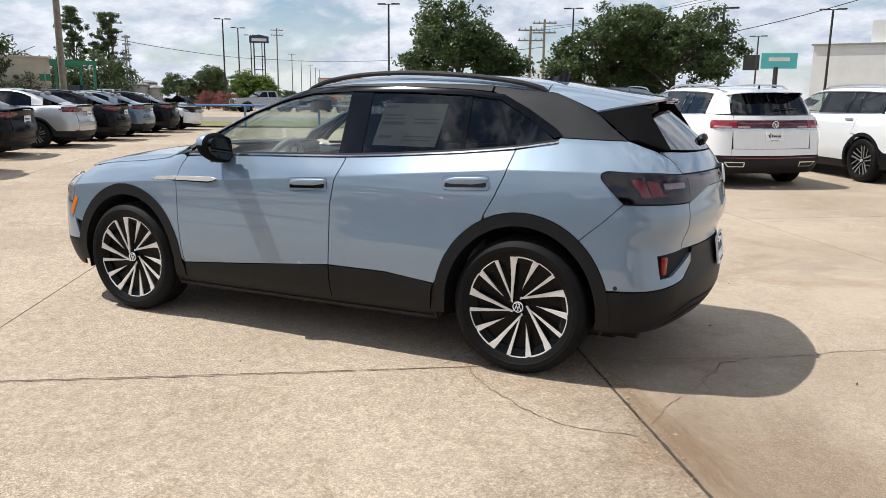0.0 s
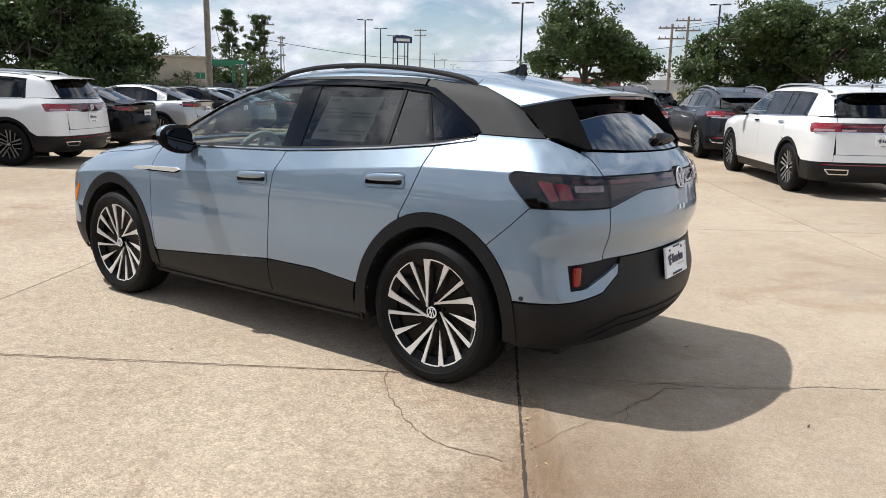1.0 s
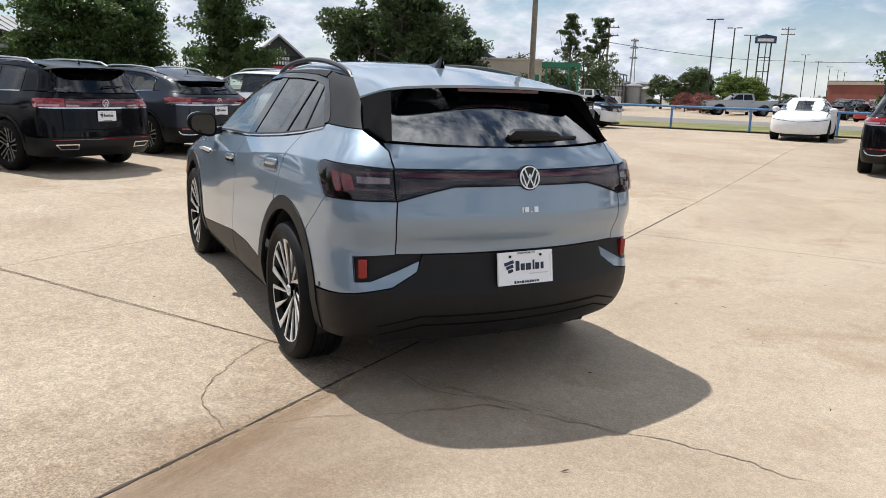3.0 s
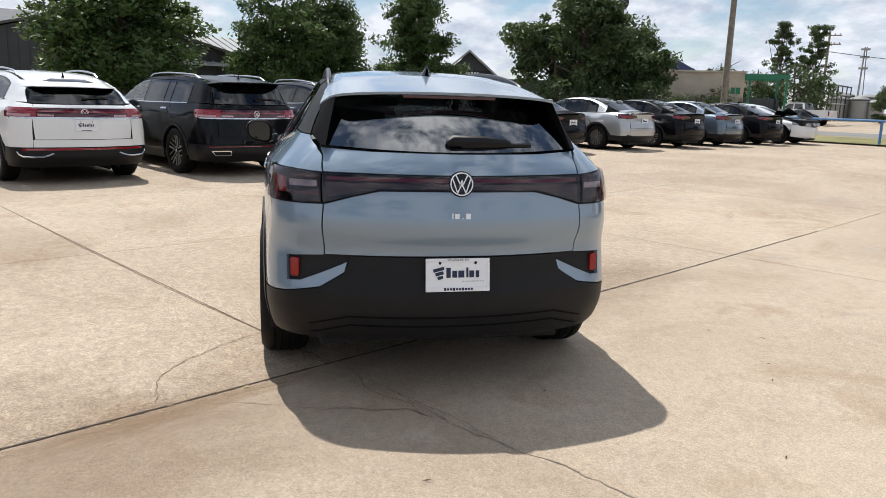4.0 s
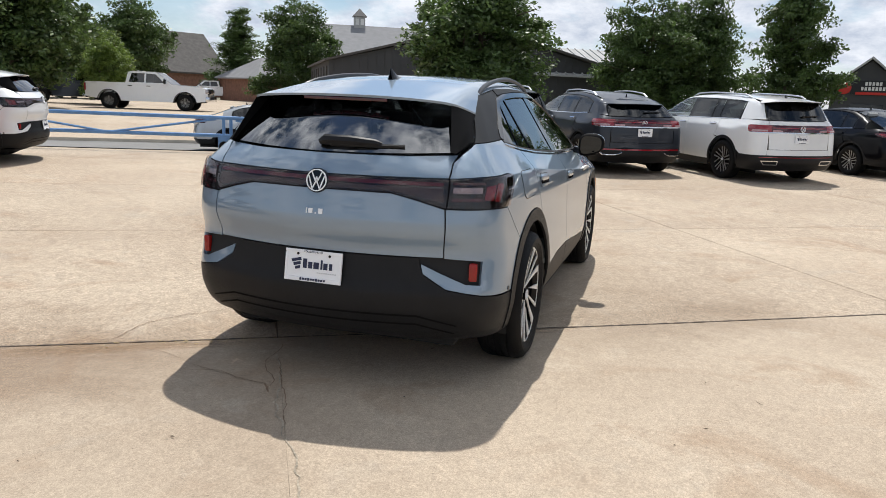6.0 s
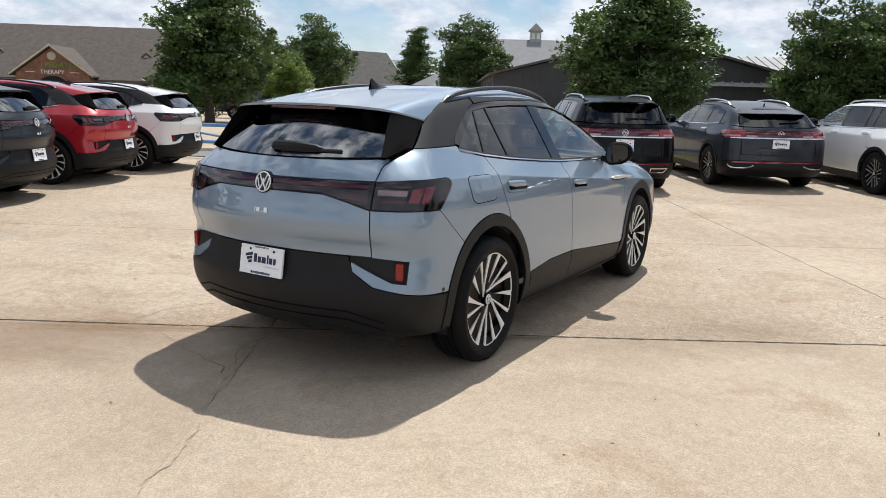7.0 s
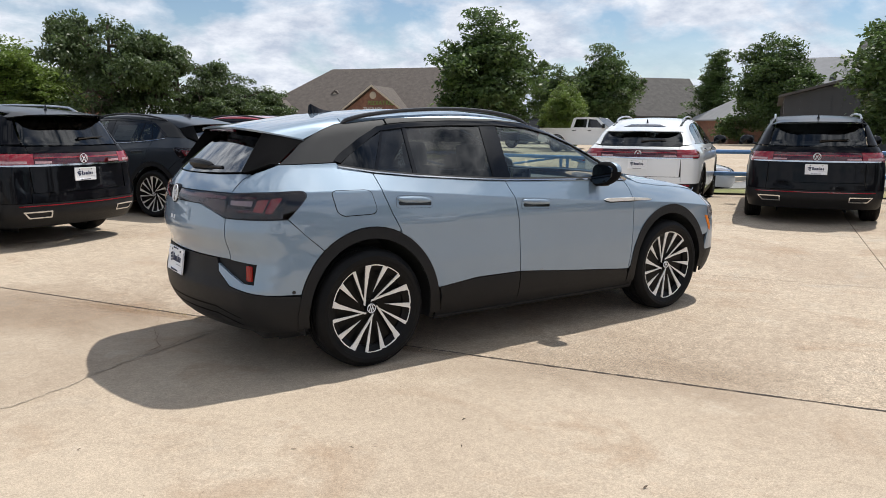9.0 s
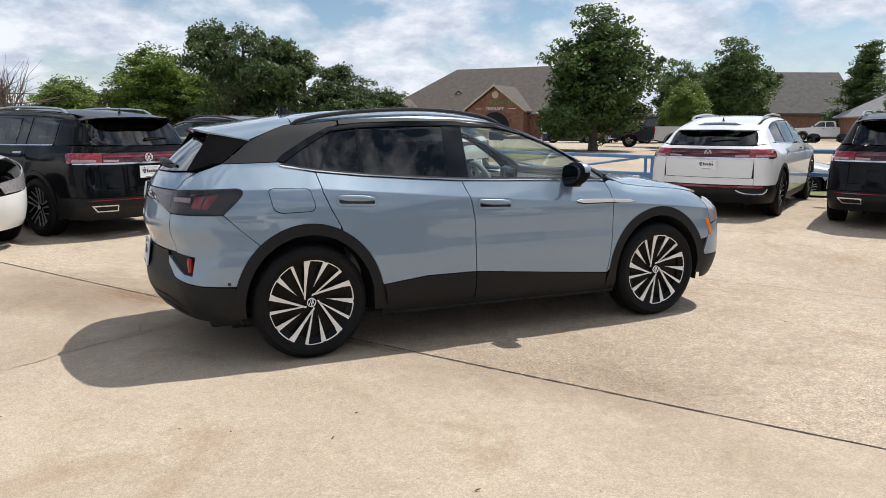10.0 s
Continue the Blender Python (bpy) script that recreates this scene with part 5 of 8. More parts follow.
            P("clear_segment", [(xt, .40, lz + .012), (xt, .40, lz + .036), (xt + .03, .585, lz + .042), (xt + .03, .585, lz + .012)], "pink_lens", "pale strip in the light bar", off=.008, depth=.004)
        else:
            P("tail_light", [(C["light_side"] + .05, lt - .055), (C["light_side"] - .10, lz + .005), (xt + .03, .66, lz - .015), (xt + .0, .36, lz + .03), (xt, .40, lt - .035), (xt + .03, .66, lt - .012), (C["light_side"] - .10, lt - .018)], "bar_red", "dark red wrap-around tail light", off=.004, depth=.012)
            P("red_segment", [(C["light_side"] - .06, lt - .055), (C["light_side"] - .16, lz + .025), (xt + .03, .68, lz + .01), (xt + .03, .68, lt - .045)], "other_red", "bright red lamp segment", off=.008, depth=.004)
        for x0, x1, mt in C["panes"]:
            xs = np.linspace(x0, x1, 7)
            sl = .05
            P("window_glass", [B(x0, .008)] + [B(x, .008) for x in xs[1:-1]] + [B(x1, .008)] + [(x + sl if x < x0 - .02 else x, max(top(x + sl), B(x)[1] + .012)) for x in xs[::-1]], mt, "car window", off=-.005, depth=0)
        lo, hi2 = C["panes"][0][0], C["panes"][-1][1]
        xs = np.linspace(lo + .02, hi2, 16)
        P("window_frame", [(x, max(top(x) + .022, B(x)[1])) for x in xs] + [B(hi2 - .04, .0)] + [(x, B(x)[1] - .004) for x in xs[::-1]], "gloss", "black window surround", off=-.012, depth=0, holes=[U([B(x0 - .01, .010)] + [B(x, .010) for x in np.linspace(x0, x1, 7)[1:-1]] + [B(x1 + .01, .010)] + [(x + .05 if x < x0 - .02 else x, max(top(x + .05) - .003, B(x)[1] + .011)) for x in np.linspace(x0, x1, 7)[::-1]]) for x0, x1, _ in C["panes"]])
        P("belt_strip", [B(x, .008) for x in xs] + [B(x, -.008) for x in xs[::-1]], "chrome", "bright strip under the windows", off=.003, depth=.006)
        # pillar and roof side
        if kind == "sedan":
            back = [(hi2 - .05, B(hi2)[1] + .004), (hi2 - .30, B(hi2)[1] + .006), (hi2 - .25, roof_z(hi2 - .25) - .006)]
        else:
            gx, gz2, gy = C["glass_top"]
            back = [(hi2 - .05, B(hi2)[1] + .004), (xt + .10, max(.67, C["glass_side"] + .012), S.glass_z + .02), (gx - .06, gy + .06, gz2 - .10), (gx + .02, gy + .02, gz2 - .02)]
        xs2 = np.linspace(lo + .12, hi2 - (.2 if kind == "sedan" else .1), 12)
        P("roof_side", [(lo + .14, B(lo)[1] + .012)] + [(x, roof_z(x) - .006) for x in xs2] + back[::-1] + [(x, max(top(x) + .026, B(x)[1] + .004)) for x in np.linspace(hi2, lo + .04, 14)], paint, "roof pillar and side")
        for x0 in (g + .06, e + .06):
            zh = B(x0)[1] - .12
            P("door_handle", softened([(x0, zh), (x0, zh + .03), (x0 + .21, zh + .024), (x0 + .21, zh - .004)], .012), paint if not dark else "chrome", "door handle", off=.022, depth=.022)
        mir = new("wing_mirror")
        mir.parent = car
        bm = bmesh.new()
        bmesh.ops.create_uvsphere(bm, u_segments=16, v_segments=10, radius=1)
        mz = B(.75)[1] + .06
        yo = float(S.side(np.array(.7), np.array(1.0))) + .11
        for v in bm.verts:
            v.co = Vector((.72 + .10 * v.co.x * (1 if v.co.x > 0 else .55), s * (yo + .12 * v.co.y), mz + .09 * math.copysign(abs(v.co.z) ** .8, v.co.z)))
        add_box(bm, (.76, s * (yo - .13), mz - .07), (.07, .14, .04), bevel=.01)
        part("mirror_housing", bm, M["gloss"] if dark else paint, mir, smooth=True)
        if rails and dark:
            x0, x1 = (.25, -1.75) if kind == "tall" else (.25, -1.35)
            pts = [(x, s * (edge + .01), roof_z(x, edge + .01) + .045 * min(1, (x0 - x) * 8 + .05, (x - x1) * 8 + .05)) for x in np.linspace(x0, x1, 14)]
            tubed("roof_rail", pts, .016, M["satin_silver"] if paint in (M["white_paint"], M["slate_paint"]) else M["satin"], car, "roof rail", n=6)
        for x in (ra, fa):
            wheel_well(car, x, s, ai + .01, float(tab(x, S.plan)) - .05)
            wheel(car, (x, s * (float(tab(x, S.plan)) - .13), r), s, r=r, rim=r * .70, style="five")
        if kind == "tall":
            ex = [(xt - .04, .46, .375), (xt - .04, .46, .455), (xt + .0, .80, .455), (xt, .73, .375)]
            P("exhaust_trim", softened(ex, .012), "chrome", "bright exhaust trim", off=.012, depth=.02, holes=[U([(xt - .04, .478, .390), (xt - .04, .478, .440), (xt, .765, .440), (xt, .715, .390)])])
        elif kind == "sloped":
            run = S.place(np.array(flat_uv(S, [(xt + .1, .84, .495), (xt + .08, .83, .455), (xt + .05, .80, .425), (xt, .70, .415), (xt - .02, .58, .420), (xt - .03, .50, .440), (xt - .04, .44, .470)])))
            tubed("bumper_trim", [(p[0] - .014, s * p[1], p[2]) for p in run], .013, M["chrome"], car, "bright hooked bumper trim", n=6)
        else:
            P("rear_vent", [(xt - .02, .50, .36), (xt - .02, .50, .40), (xt, .72, .44), (xt + .02, .80, .43), (xt, .74, .37)], "cladding", "black bumper vent", off=.004, depth=.006)
    U = lambda pts: flat_uv(S, pts, 1)
    P2 = lambda nm, half, mat, lb="", **k: panel(S, nm, half + [(-w, z) for w, z in half[::-1] if abs(w) > 1e-6], M[mat] if isinstance(mat, str) else mat, car, lb, **{"cell": cell, "depth": .012, **k})
    l0, l1, bz = C["light"][0], C["light"][1], C["bump"]
    low = .665 if kind != "sedan" else .62
    P2("tailgate", U([(xt, 0, low), (xt + .03, .625, low), (xt + .03, .655, l0 - .006), (xt, 0, l0 - .006)]), paint, "painted tailgate")
    P2("bumper_cover", U([(xt, 0, bz + .01), (xt + .03, .652, bz + .01), (xt + .03, .652, low - .007), (xt, 0, low - .007)]), paint, "painted upper bumper", off=.004)
    P2("rear_bumper", U([(xt, 0, .26), (xt + .1, .7, .26), (ra - ar + .04, .28), (ra - ar - .02, bz), (ra - ar - .3, bz), (xt + .03, .615, bz), (xt, 0, bz)]), "cladding", "dark lower rear bumper", off=.004)
    if kind == "sedan":
        P2("boot_edge", U([(xt, 0, l0), (xt + .03, .59, l0), (xt + .03, .59, l1), (xt, 0, l1)]), paint, "painted boot edge")
        panel_top(S, "boot_lid", [(-2.30, 0), (-2.22, .62), (-1.98, .64), (-1.80, .56), (-1.79, 0), (-1.80, -.56), (-1.98, -.64), (-2.22, -.62)], paint, car, "painted boot lid")
        panel_top(S, "rear_glass", [(-1.78, 0), (-1.78, .55), (-1.02, .48), (-.96, 0), (-1.02, -.48), (-1.78, -.55)], M["tint"], car, "dark rear window", off=-.004, depth=0)
        x_end = -.95
    else:
        gx, gz2, gy = C["glass_top"]
        P2("light_bar", U([(xt, 0, l0), (xt + .03, .595, l0), (xt + .03, .595, l1), (xt, 0, l1)]), "bar_red", "deep red light bar", off=.003)
        P2("reflector_line", U([(xt, 0, bz - .034), (xt + .05, .80, bz - .034), (xt + .05, .80, bz - (.022 if kind == "tall" else .006)), (xt, 0, bz - (.022 if kind == "tall" else .006))]), "other_red", "thin red reflector line", off=.009, depth=.006)
        P2("red_line", U([(xt, 0, l0 + .070), (xt + .03, .59, l0 + .070), (xt + .03, .59, l0 + .086), (xt, 0, l0 + .086)]), "other_red", "red light strip", off=.008, depth=.006)
        P2("bright_strip", U([(xt, 0, l0 - .020), (xt + .03, .66, l0 - .020), (xt + .22, .85, l0 - .015), (xt + .22, .85, l0 + .0), (xt + .03, .66, l0 + .002), (xt, 0, l0 + .002)]), "chrome", "bright strip under the lights", off=.010, depth=.012)
        P2("tailgate_upper", U([(xt, 0, l1 + .006), (xt + .03, .655, l1 + .006), (xt + .06, .655, S.glass_z - .01), (xt, 0, S.glass_z - .01)]), paint, "painted strip under the rear window")
        P2("rear_glass", U([(xt, 0, S.glass_z + .0), (xt + .08, C["glass_side"], S.glass_z + .012), (gx, gy, gz2), (gx - .1, 0, gz2 + .01)]), "tint", "dark rear window", off=-.003, depth=0)
        s0, s1 = C["spoiler"]
        bm = bmesh.new()
        rows = []
        for i in range(5):
            row = []
            for j in range(13):
                q = -1 + j / 6
                y = q * (max(edge, gy) + .015)
                x = s0 + (s1 + .06 * q * q + .26 * q ** 6 - s0) * i / 4
                row.append((x, y, float(S.top(np.array(x), np.array(y))) + .006 - .05 * max(0, abs(q) - .8) / .2))
            rows.append(row)
        lay = [[[bm.verts.new((x, y, z - d * (1.5 - i / 4 if d else 1))) for x, y, z in row] for i, row in enumerate(rows)] for d in (0, .022)]
        below = bmesh.new()
        for k, rr in enumerate(lay):
            for i in range(4):
                for j in range(12):
                    q4 = (rr[i][j], rr[i][j + 1], rr[i + 1][j + 1], rr[i + 1][j])
                    if k == 0:
                        bm.faces.new(q4)
                    else:
                        below.faces.new([below.verts.new(v.co) for v in q4[::-1]])
        for j in range(12):
            bm.faces.new((lay[0][4][j], lay[0][4][j + 1], lay[1][4][j + 1], lay[1][4][j]))
        for i in range(4):
            for j in (0, 12):
                bm.faces.new((lay[0][i][j], lay[0][i + 1][j], lay[1][i + 1][j], lay[1][i][j]))
        bmesh.ops.recalc_face_normals(bm, faces=bm.faces)
        bmesh.ops.remove_doubles(below, verts=below.verts, dist=1e-5)
        part("spoiler", bm, paint, car, "roof spoiler", smooth=True)
        part("spoiler_underside", below, M["gloss"], car, "black underside of the spoiler", smooth=True)
        tubed("rear_wiper", [(float(S.rear(np.array(0.), np.array(C["wiper"]))) - .02, -.02, C["wiper"]), (float(S.rear(np.array(.4), np.array(C["wiper"] + .02))) - .02, -.42, C["wiper"] + .02)], [.016, .008], M["gloss"], car, "black rear wiper", n=6)
        emblem(car, facing(xt - .07 if kind == "tall" else xt - .075, 0, (l0 + l1) / 2, 180), .062, back=False)
        x_end = s0
    ty = [(x, edge - .004) for x in np.linspace(.32, x_end, 8)]
    panel_top(S, "roof", ty + [(x_end - .03, 0)] + [(x, -y) for x, y in ty[::-1]] + [(.26, 0)], paint, car, "painted roof", cell=.1)
    wb = C["panes"][0][0]
    panel_top(S, "windscreen", [(wb + .12, .68), (wb + .22, 0), (wb + .12, -.68), (.36, -edge + .01), (.28, 0), (.36, edge - .01)], M["clear"], car, "clear windscreen", off=-.004, depth=0, cell=.1)
    hx = fa + .44
    panel_top(S, "bonnet", [(wb + .14, .77), (hx, .77), (hx + .25, .55), (hx + .32, 0), (hx + .25, -.55), (hx, -.77), (wb + .14, -.77), (wb + .24, 0)], paint, car, "painted bonnet", cell=.1)
    xp = float(S.rear(np.array(0.), np.array(C["plate"])))
    number_plate(car, facing(xp - .012, 0, C["plate"], 180), caption=False)
    lathed("aerial", [(0, .07), (.008, .06), (.02, .0)], M["gloss"], car, n=8, axis="Z", origin=(x_end + .12, 0, float(S.top(np.array(x_end + .12), np.array(0.)))))
    fl = .30 if dark else .22
    boxed("cabin_floor", (0, 0, fl), (ra * -2 - .9, 1.5, .12), M["shell"], car)
    boxed("underbody", (0, 0, fl), (4.3, 1.0, .12), M["shell"], car)
    boxed("dashboard", (.95, 0, B(.9)[1] - .14), (.40, 1.4, .24), M["dash"], car, bevel=.05)
    for y in (.38, -.38):
        seat(car, .12, y, .50, M["seat"])
    seat(car, -.85, 0, 1.2, M["seat"])
    return car


def repaint(car, old, fresh, label):
    for o in car.children_recursive:
        if o.type == "MESH" and o.data.materials and o.data.materials[0] == old:
            o.material_slots[0].link = "OBJECT"
            o.material_slots[0].material = fresh
    return tagged(car, label)


def parked(a, b, yaw, offset):
    """Pose of a car whose rear axle's middle stands at grid (a, b)."""
    h = radians(yaw)
    x, y = on_grid(a, b)
    x, y = x + offset * math.cos(h), y + offset * math.sin(h)
    r = math.hypot(x, y)
    k = .0016 * r if r < 16 else 0.0
    tilt = Vector((-k * x / max(r, .1), -k * y / max(r, .1), 1)).normalized()
    turn = Vector((0, 0, 1)).rotation_difference(tilt).to_matrix().to_4x4()
    return Matrix.Translation((x, y, ground_z(x, y) - .004)) @ turn @ Matrix.Rotation(h, 4, "Z")
# ---- ground ----
def slab_concrete(name, speck, relief):
    """Tan concrete: broad stains, blotches, sandy grain, dark pits and pale wear."""
    m = bpy.data.materials.new(name)
    m.use_nodes = True
    t = m.node_tree
    b = t.nodes["Principled BSDF"]
    b.inputs["Roughness"].default_value, b.inputs["Specular IOR Level"].default_value = .85, .3
    pos = t.nodes.new("ShaderNodeNewGeometry").outputs["Position"]

    def noise(scale, detail, rough=.5, warp=0.0):
        n = t.nodes.new("ShaderNodeTexNoise")
        for k, v in (("Scale", scale), ("Detail", detail), ("Roughness", rough), ("Distortion", warp)):
            n.inputs[k].default_value = v
        t.links.new(pos, n.inputs["Vector"])
        return n.outputs[0]

    def ranged(f, a, z, lo, hi):
        r = t.nodes.new("ShaderNodeMapRange")
        for k, v in enumerate((a, z, lo, hi)):
            r.inputs[k + 1].default_value = v
        t.links.new(f, r.inputs[0])
        return r.outputs[0]

    def blend(f, c0, c1):
        x = t.nodes.new("ShaderNodeMix")
        x.data_type = "RGBA"
        t.links.new(f, x.inputs[0])
        for k, c in ((6, c0), (7, c1)):
            if isinstance(c, tuple):
                x.inputs[k].default_value = (*c, 1)
            else:
                t.links.new(c, x.inputs[k])
        return x.outputs[2]

    def times(c, f):
        k = t.nodes.new("ShaderNodeVectorMath")
        k.operation = "SCALE"
        t.links.new(c, k.inputs[0])
        t.links.new(f, k.inputs["Scale"])
        return k.outputs[0]

    col = blend(ranged(noise(.35, 7, .6, .4), .40, .62, 0, 1), (.462, .378, .285), (.386, .306, .226))
    col = blend(ranged(noise(1.1, 8, .65, .8), .54, .70, 0, .85), col, (.35, .255, .175))
    col = blend(ranged(noise(2.3, 8, .7, .3), .57, .70, 0, .55), col, (.51, .435, .345))
    col = blend(ranged(noise(.8, 8, .6, 1.2), .60, .75, 0, .5), col, (.34, .31, .265))
    col = times(col, ranged(noise(14, 6, .7), .3, .7, 1 - .45 * speck, 1 + .45 * speck))
    col = times(col, ranged(noise(75, 3, .6), .3, .7, 1 - .75 * speck, 1 + .75 * speck))
    col = times(col, ranged(noise(190, 2), .3, .7, 1 - 1.0 * speck, 1 + 1.0 * speck))
    col = blend(ranged(noise(120, 3, .6), .62, .68, 0, 1.4 * speck), col, (.17, .125, .09))
    col = blend(ranged(noise(48, 4, .7, .5), .645, .70, 0, .75), col, (.20, .15, .105))
    info = t.nodes.new("ShaderNodeObjectInfo").outputs["Random"]
    col = times(col, ranged(info, 0, 1, .95, 1.05))
    t.links.new(col, b.inputs["Base Color"])
    n = t.nodes.new("ShaderNodeBump")
    n.inputs["Strength"].default_value, n.inputs["Distance"].default_value = .5 * relief, .004
    t.links.new(noise(110, 5, .65), n.inputs["Height"])
    t.links.new(n.outputs[0], b.inputs["Normal"])
    return m


M.update(
    concrete=slab_concrete("smooth_concrete", .20, .7),
    concrete_worn=slab_concrete("worn_concrete", .42, 1.4),
    sealant=surface("joint_filler", (.15, .12, .09), .9, var=.35, scale=5, fine=.3, space="World"),
    asphalt=surface("grey_road", (.20, .195, .185), .9, var=.12, scale=.6, fine=.2, fscale=60, space="World"),
    grass=surface("dry_grass", (.16, .17, .045), .9, var=.3, scale=.7, fine=.35, fscale=25, space="World", dark=(.24, .20, .09), dscale=.25),
    earth=surface("far_ground", (.24, .22, .15), .9, var=.2, scale=.1, space="World"),
)
GRID = radians(31.5)
GA, GB = (math.cos(GRID), math.sin(GRID)), (-math.sin(GRID), math.cos(GRID))


def on_grid(a, b):
    return a * GA[0] + b * GB[0], a * GA[1] + b * GB[1]


def ground_z(x, y):
    """The lot is a very shallow dish; the road behind the gate lies lower."""
    a, b = x * GA[0] + y * GA[1], x * GB[0] + y * GB[1]
    dip = .62 * float(ease(10.8, 16.5, a) * (1 - ease(20, 27, a)) * ease(-4, 0, b))
    return .0008 * min(math.hypot(x, y), 16) ** 2 - dip


def draped(name, outline, z, material, label="", cell=1.5, kind="structure", category=""):
    """A sheet of ground over an outline in grid coordinates (a, b)."""
    uv, tris, _ = fill(outline, (), cell)
    V = []
    for a, b in uv:
        x, y = on_grid(a, b)
        V.append((x, y, ground_z(x, y) + z))
    F = [f if np.cross(np.subtract(uv[f[1]], uv[f[0]]), np.subtract(uv[f[2]], uv[f[0]])) > 0 else f[::-1] for f in tris]
    return tagged(link_mesh(name, V, F, material, None, label, smooth=True), label, category, kind=kind)


bm = bmesh.new()
turn_at = lambda r, k: (r * math.cos(k * math.pi / 48), r * math.sin(k * math.pi / 48))
rings = [[bm.verts.new((*turn_at(r, k), ground_z(*turn_at(r, k)) - .07)) for k in range(96)] for r in (0.5, 4, 8, 10, 11.5, 13, 14.5, 16, 18, 20, 22, 24, 26, 28, 31, 35, 40, 46, 54, 65, 80, 120, 300, 1500, 4000)]
bm.faces.new(rings[0])
for p, q in zip(rings, rings[1:]):
    for k in range(96):
        bm.faces.new((p[k], q[k], q[(k + 1) % 96], p[(k + 1) % 96]))
me = bpy.data.meshes.new("ground")
bm.to_mesh(me)
bm.free()
me.materials.append(M["earth"])
ground = tagged(new("ground", me), "pale dry ground reaching to the horizon", "ground", kind="structure")
# ---- surroundings ----
M.update(
    bark=surface("bark", (.10, .08, .06), .9, var=.3, scale=12, bump=.4, bscale=40),
    leaf=leafy("oak_leaf", (.085, .135, .038)),
    leaf_dark=leafy("dark_leaf", (.085, .122, .044)),
    leaf_light=leafy("light_leaf", (.165, .235, .048)),
    pine=leafy("pine_needles", (.085, .125, .045)),
    twig=surface("bare_twig", (.16, .12, .10), .9, var=.3, scale=8),
    blue=surface("blue_pipe_paint", (.12, .26, .50), .4, var=.15, scale=7, fine=.1),
    wood_pole=surface("weathered_pole", (.27, .225, .175), .85, var=.25, scale=5, fine=.2, fscale=60),
    dark_pole=surface("dark_bronze_pole", (.035, .032, .03), .5, var=.1),
    grey_pole=surface("galvanised_pole", (.30, .30, .29), .5, .4, var=.1),
    brick=surface("brown_brick", (.21, .105, .07), .85, var=.25, scale=3, fine=.3, fscale=22),
    roof=surface("brown_shingle", (.098, .080, .068), .9, var=.2, scale=2.5, fine=.25, fscale=16),
    dark_metal=surface("dark_grey_sheet", (.050, .050, .053), .6, var=.1, scale=1.5),
    light_metal=surface("light_sheet_roof", (.40, .40, .39), .8, 0, var=.08, scale=1.5),
    grey_metal=surface("grey_sheet_roof", (.25, .25, .255), .9, 0, spec=.1, var=.08, scale=1.5),
    hall_grey=surface("hall_grey", (.33, .335, .34), .85, var=.08, scale=.6),
    dark_roof=surface("dark_shingle", (.085, .078, .072), .9, var=.2, scale=2, fine=.2, fscale=16),
    beige=surface("beige_stucco", (.48, .42, .33), .85, var=.1, scale=1.2),
    white_wall=surface("white_wall", (.74, .73, .70), .8, var=.06, scale=.8),
    rust_wall=surface("red_brown_wall", (.27, .085, .06), .8, var=.15, scale=.7),
    window_dark=surface("dark_window", (.02, .024, .03), .08, var=.1),
    sign_green=surface("sign_green", (.02, .17, .09), .5, var=.05),
    sign_teal=surface("sign_teal", (.10, .50, .50), .5, var=.1),
    sign_blue=surface("sign_navy", (.03, .045, .12), .5, var=.05),
    sign_black=surface("sign_black", (.012, .012, .014), .4, var=.05),
    sign_red=surface("sign_red", (.55, .03, .02), .5, var=.05),
    lime=surface("sign_lime", (.17, .27, .06), .5, var=.05),
    wire=surface("wire_black", (.015, .015, .016), .6, var=.05),
    kerb=surface("kerb_concrete", (.48, .43, .35), .85, var=.15, scale=2, fine=.2),
)
draped("road", [(13.4, -60), (20.5, -60), (20.5, 70), (11.6, 70), (11.6, 1.2), (13.4, 1.2)], .012, M["asphalt"], "pale grey road beside the lot", cell=2, category="road")
draped("verge", [(11.6, -34), (13.4, -34), (13.4, 1.0), (11.6, 1.0)], .03, M["grass"], "strip of dry grass along the fence", cell=4, category="grass")
draped("verge", [(-60, -36.5), (11.6, -36.5), (11.6, -28.2), (-60, -28.2)], .03, M["grass"], "dry grass verge beyond the fence", cell=6, category="grass")
draped("side_road", [(-60, -45), (13.4, -45), (13.4, -36.5), (-60, -36.5)], .012, M["asphalt"], "pale side road past the verge", cell=6, category="road")
draped("far_lot", [(20.5, -6), (75, -6), (75, 70), (20.5, 70)], .014, M["concrete"], "pale concrete lot across the road", cell=2.6, category="pavement")
draped("far_lot", [(-60, -120), (60, -120), (60, -45), (-60, -45)], .014, M["concrete"], "pale concrete lot across the side road", cell=10, category="pavement")
draped("island", rounded([(24, 12), (32, 13), (34, 20), (30, 27), (24, 26)], 4), .05, M["grass"], "grass island with a kerb in the far lot", cell=2, category="grass")
draped("island", rounded([(21.5, 24), (42, 26), (46, 34), (40, 40), (21.5, 38)], 4), .05, M["grass"], "sunlit grass around a tree in the far lot", cell=2, category="grass")


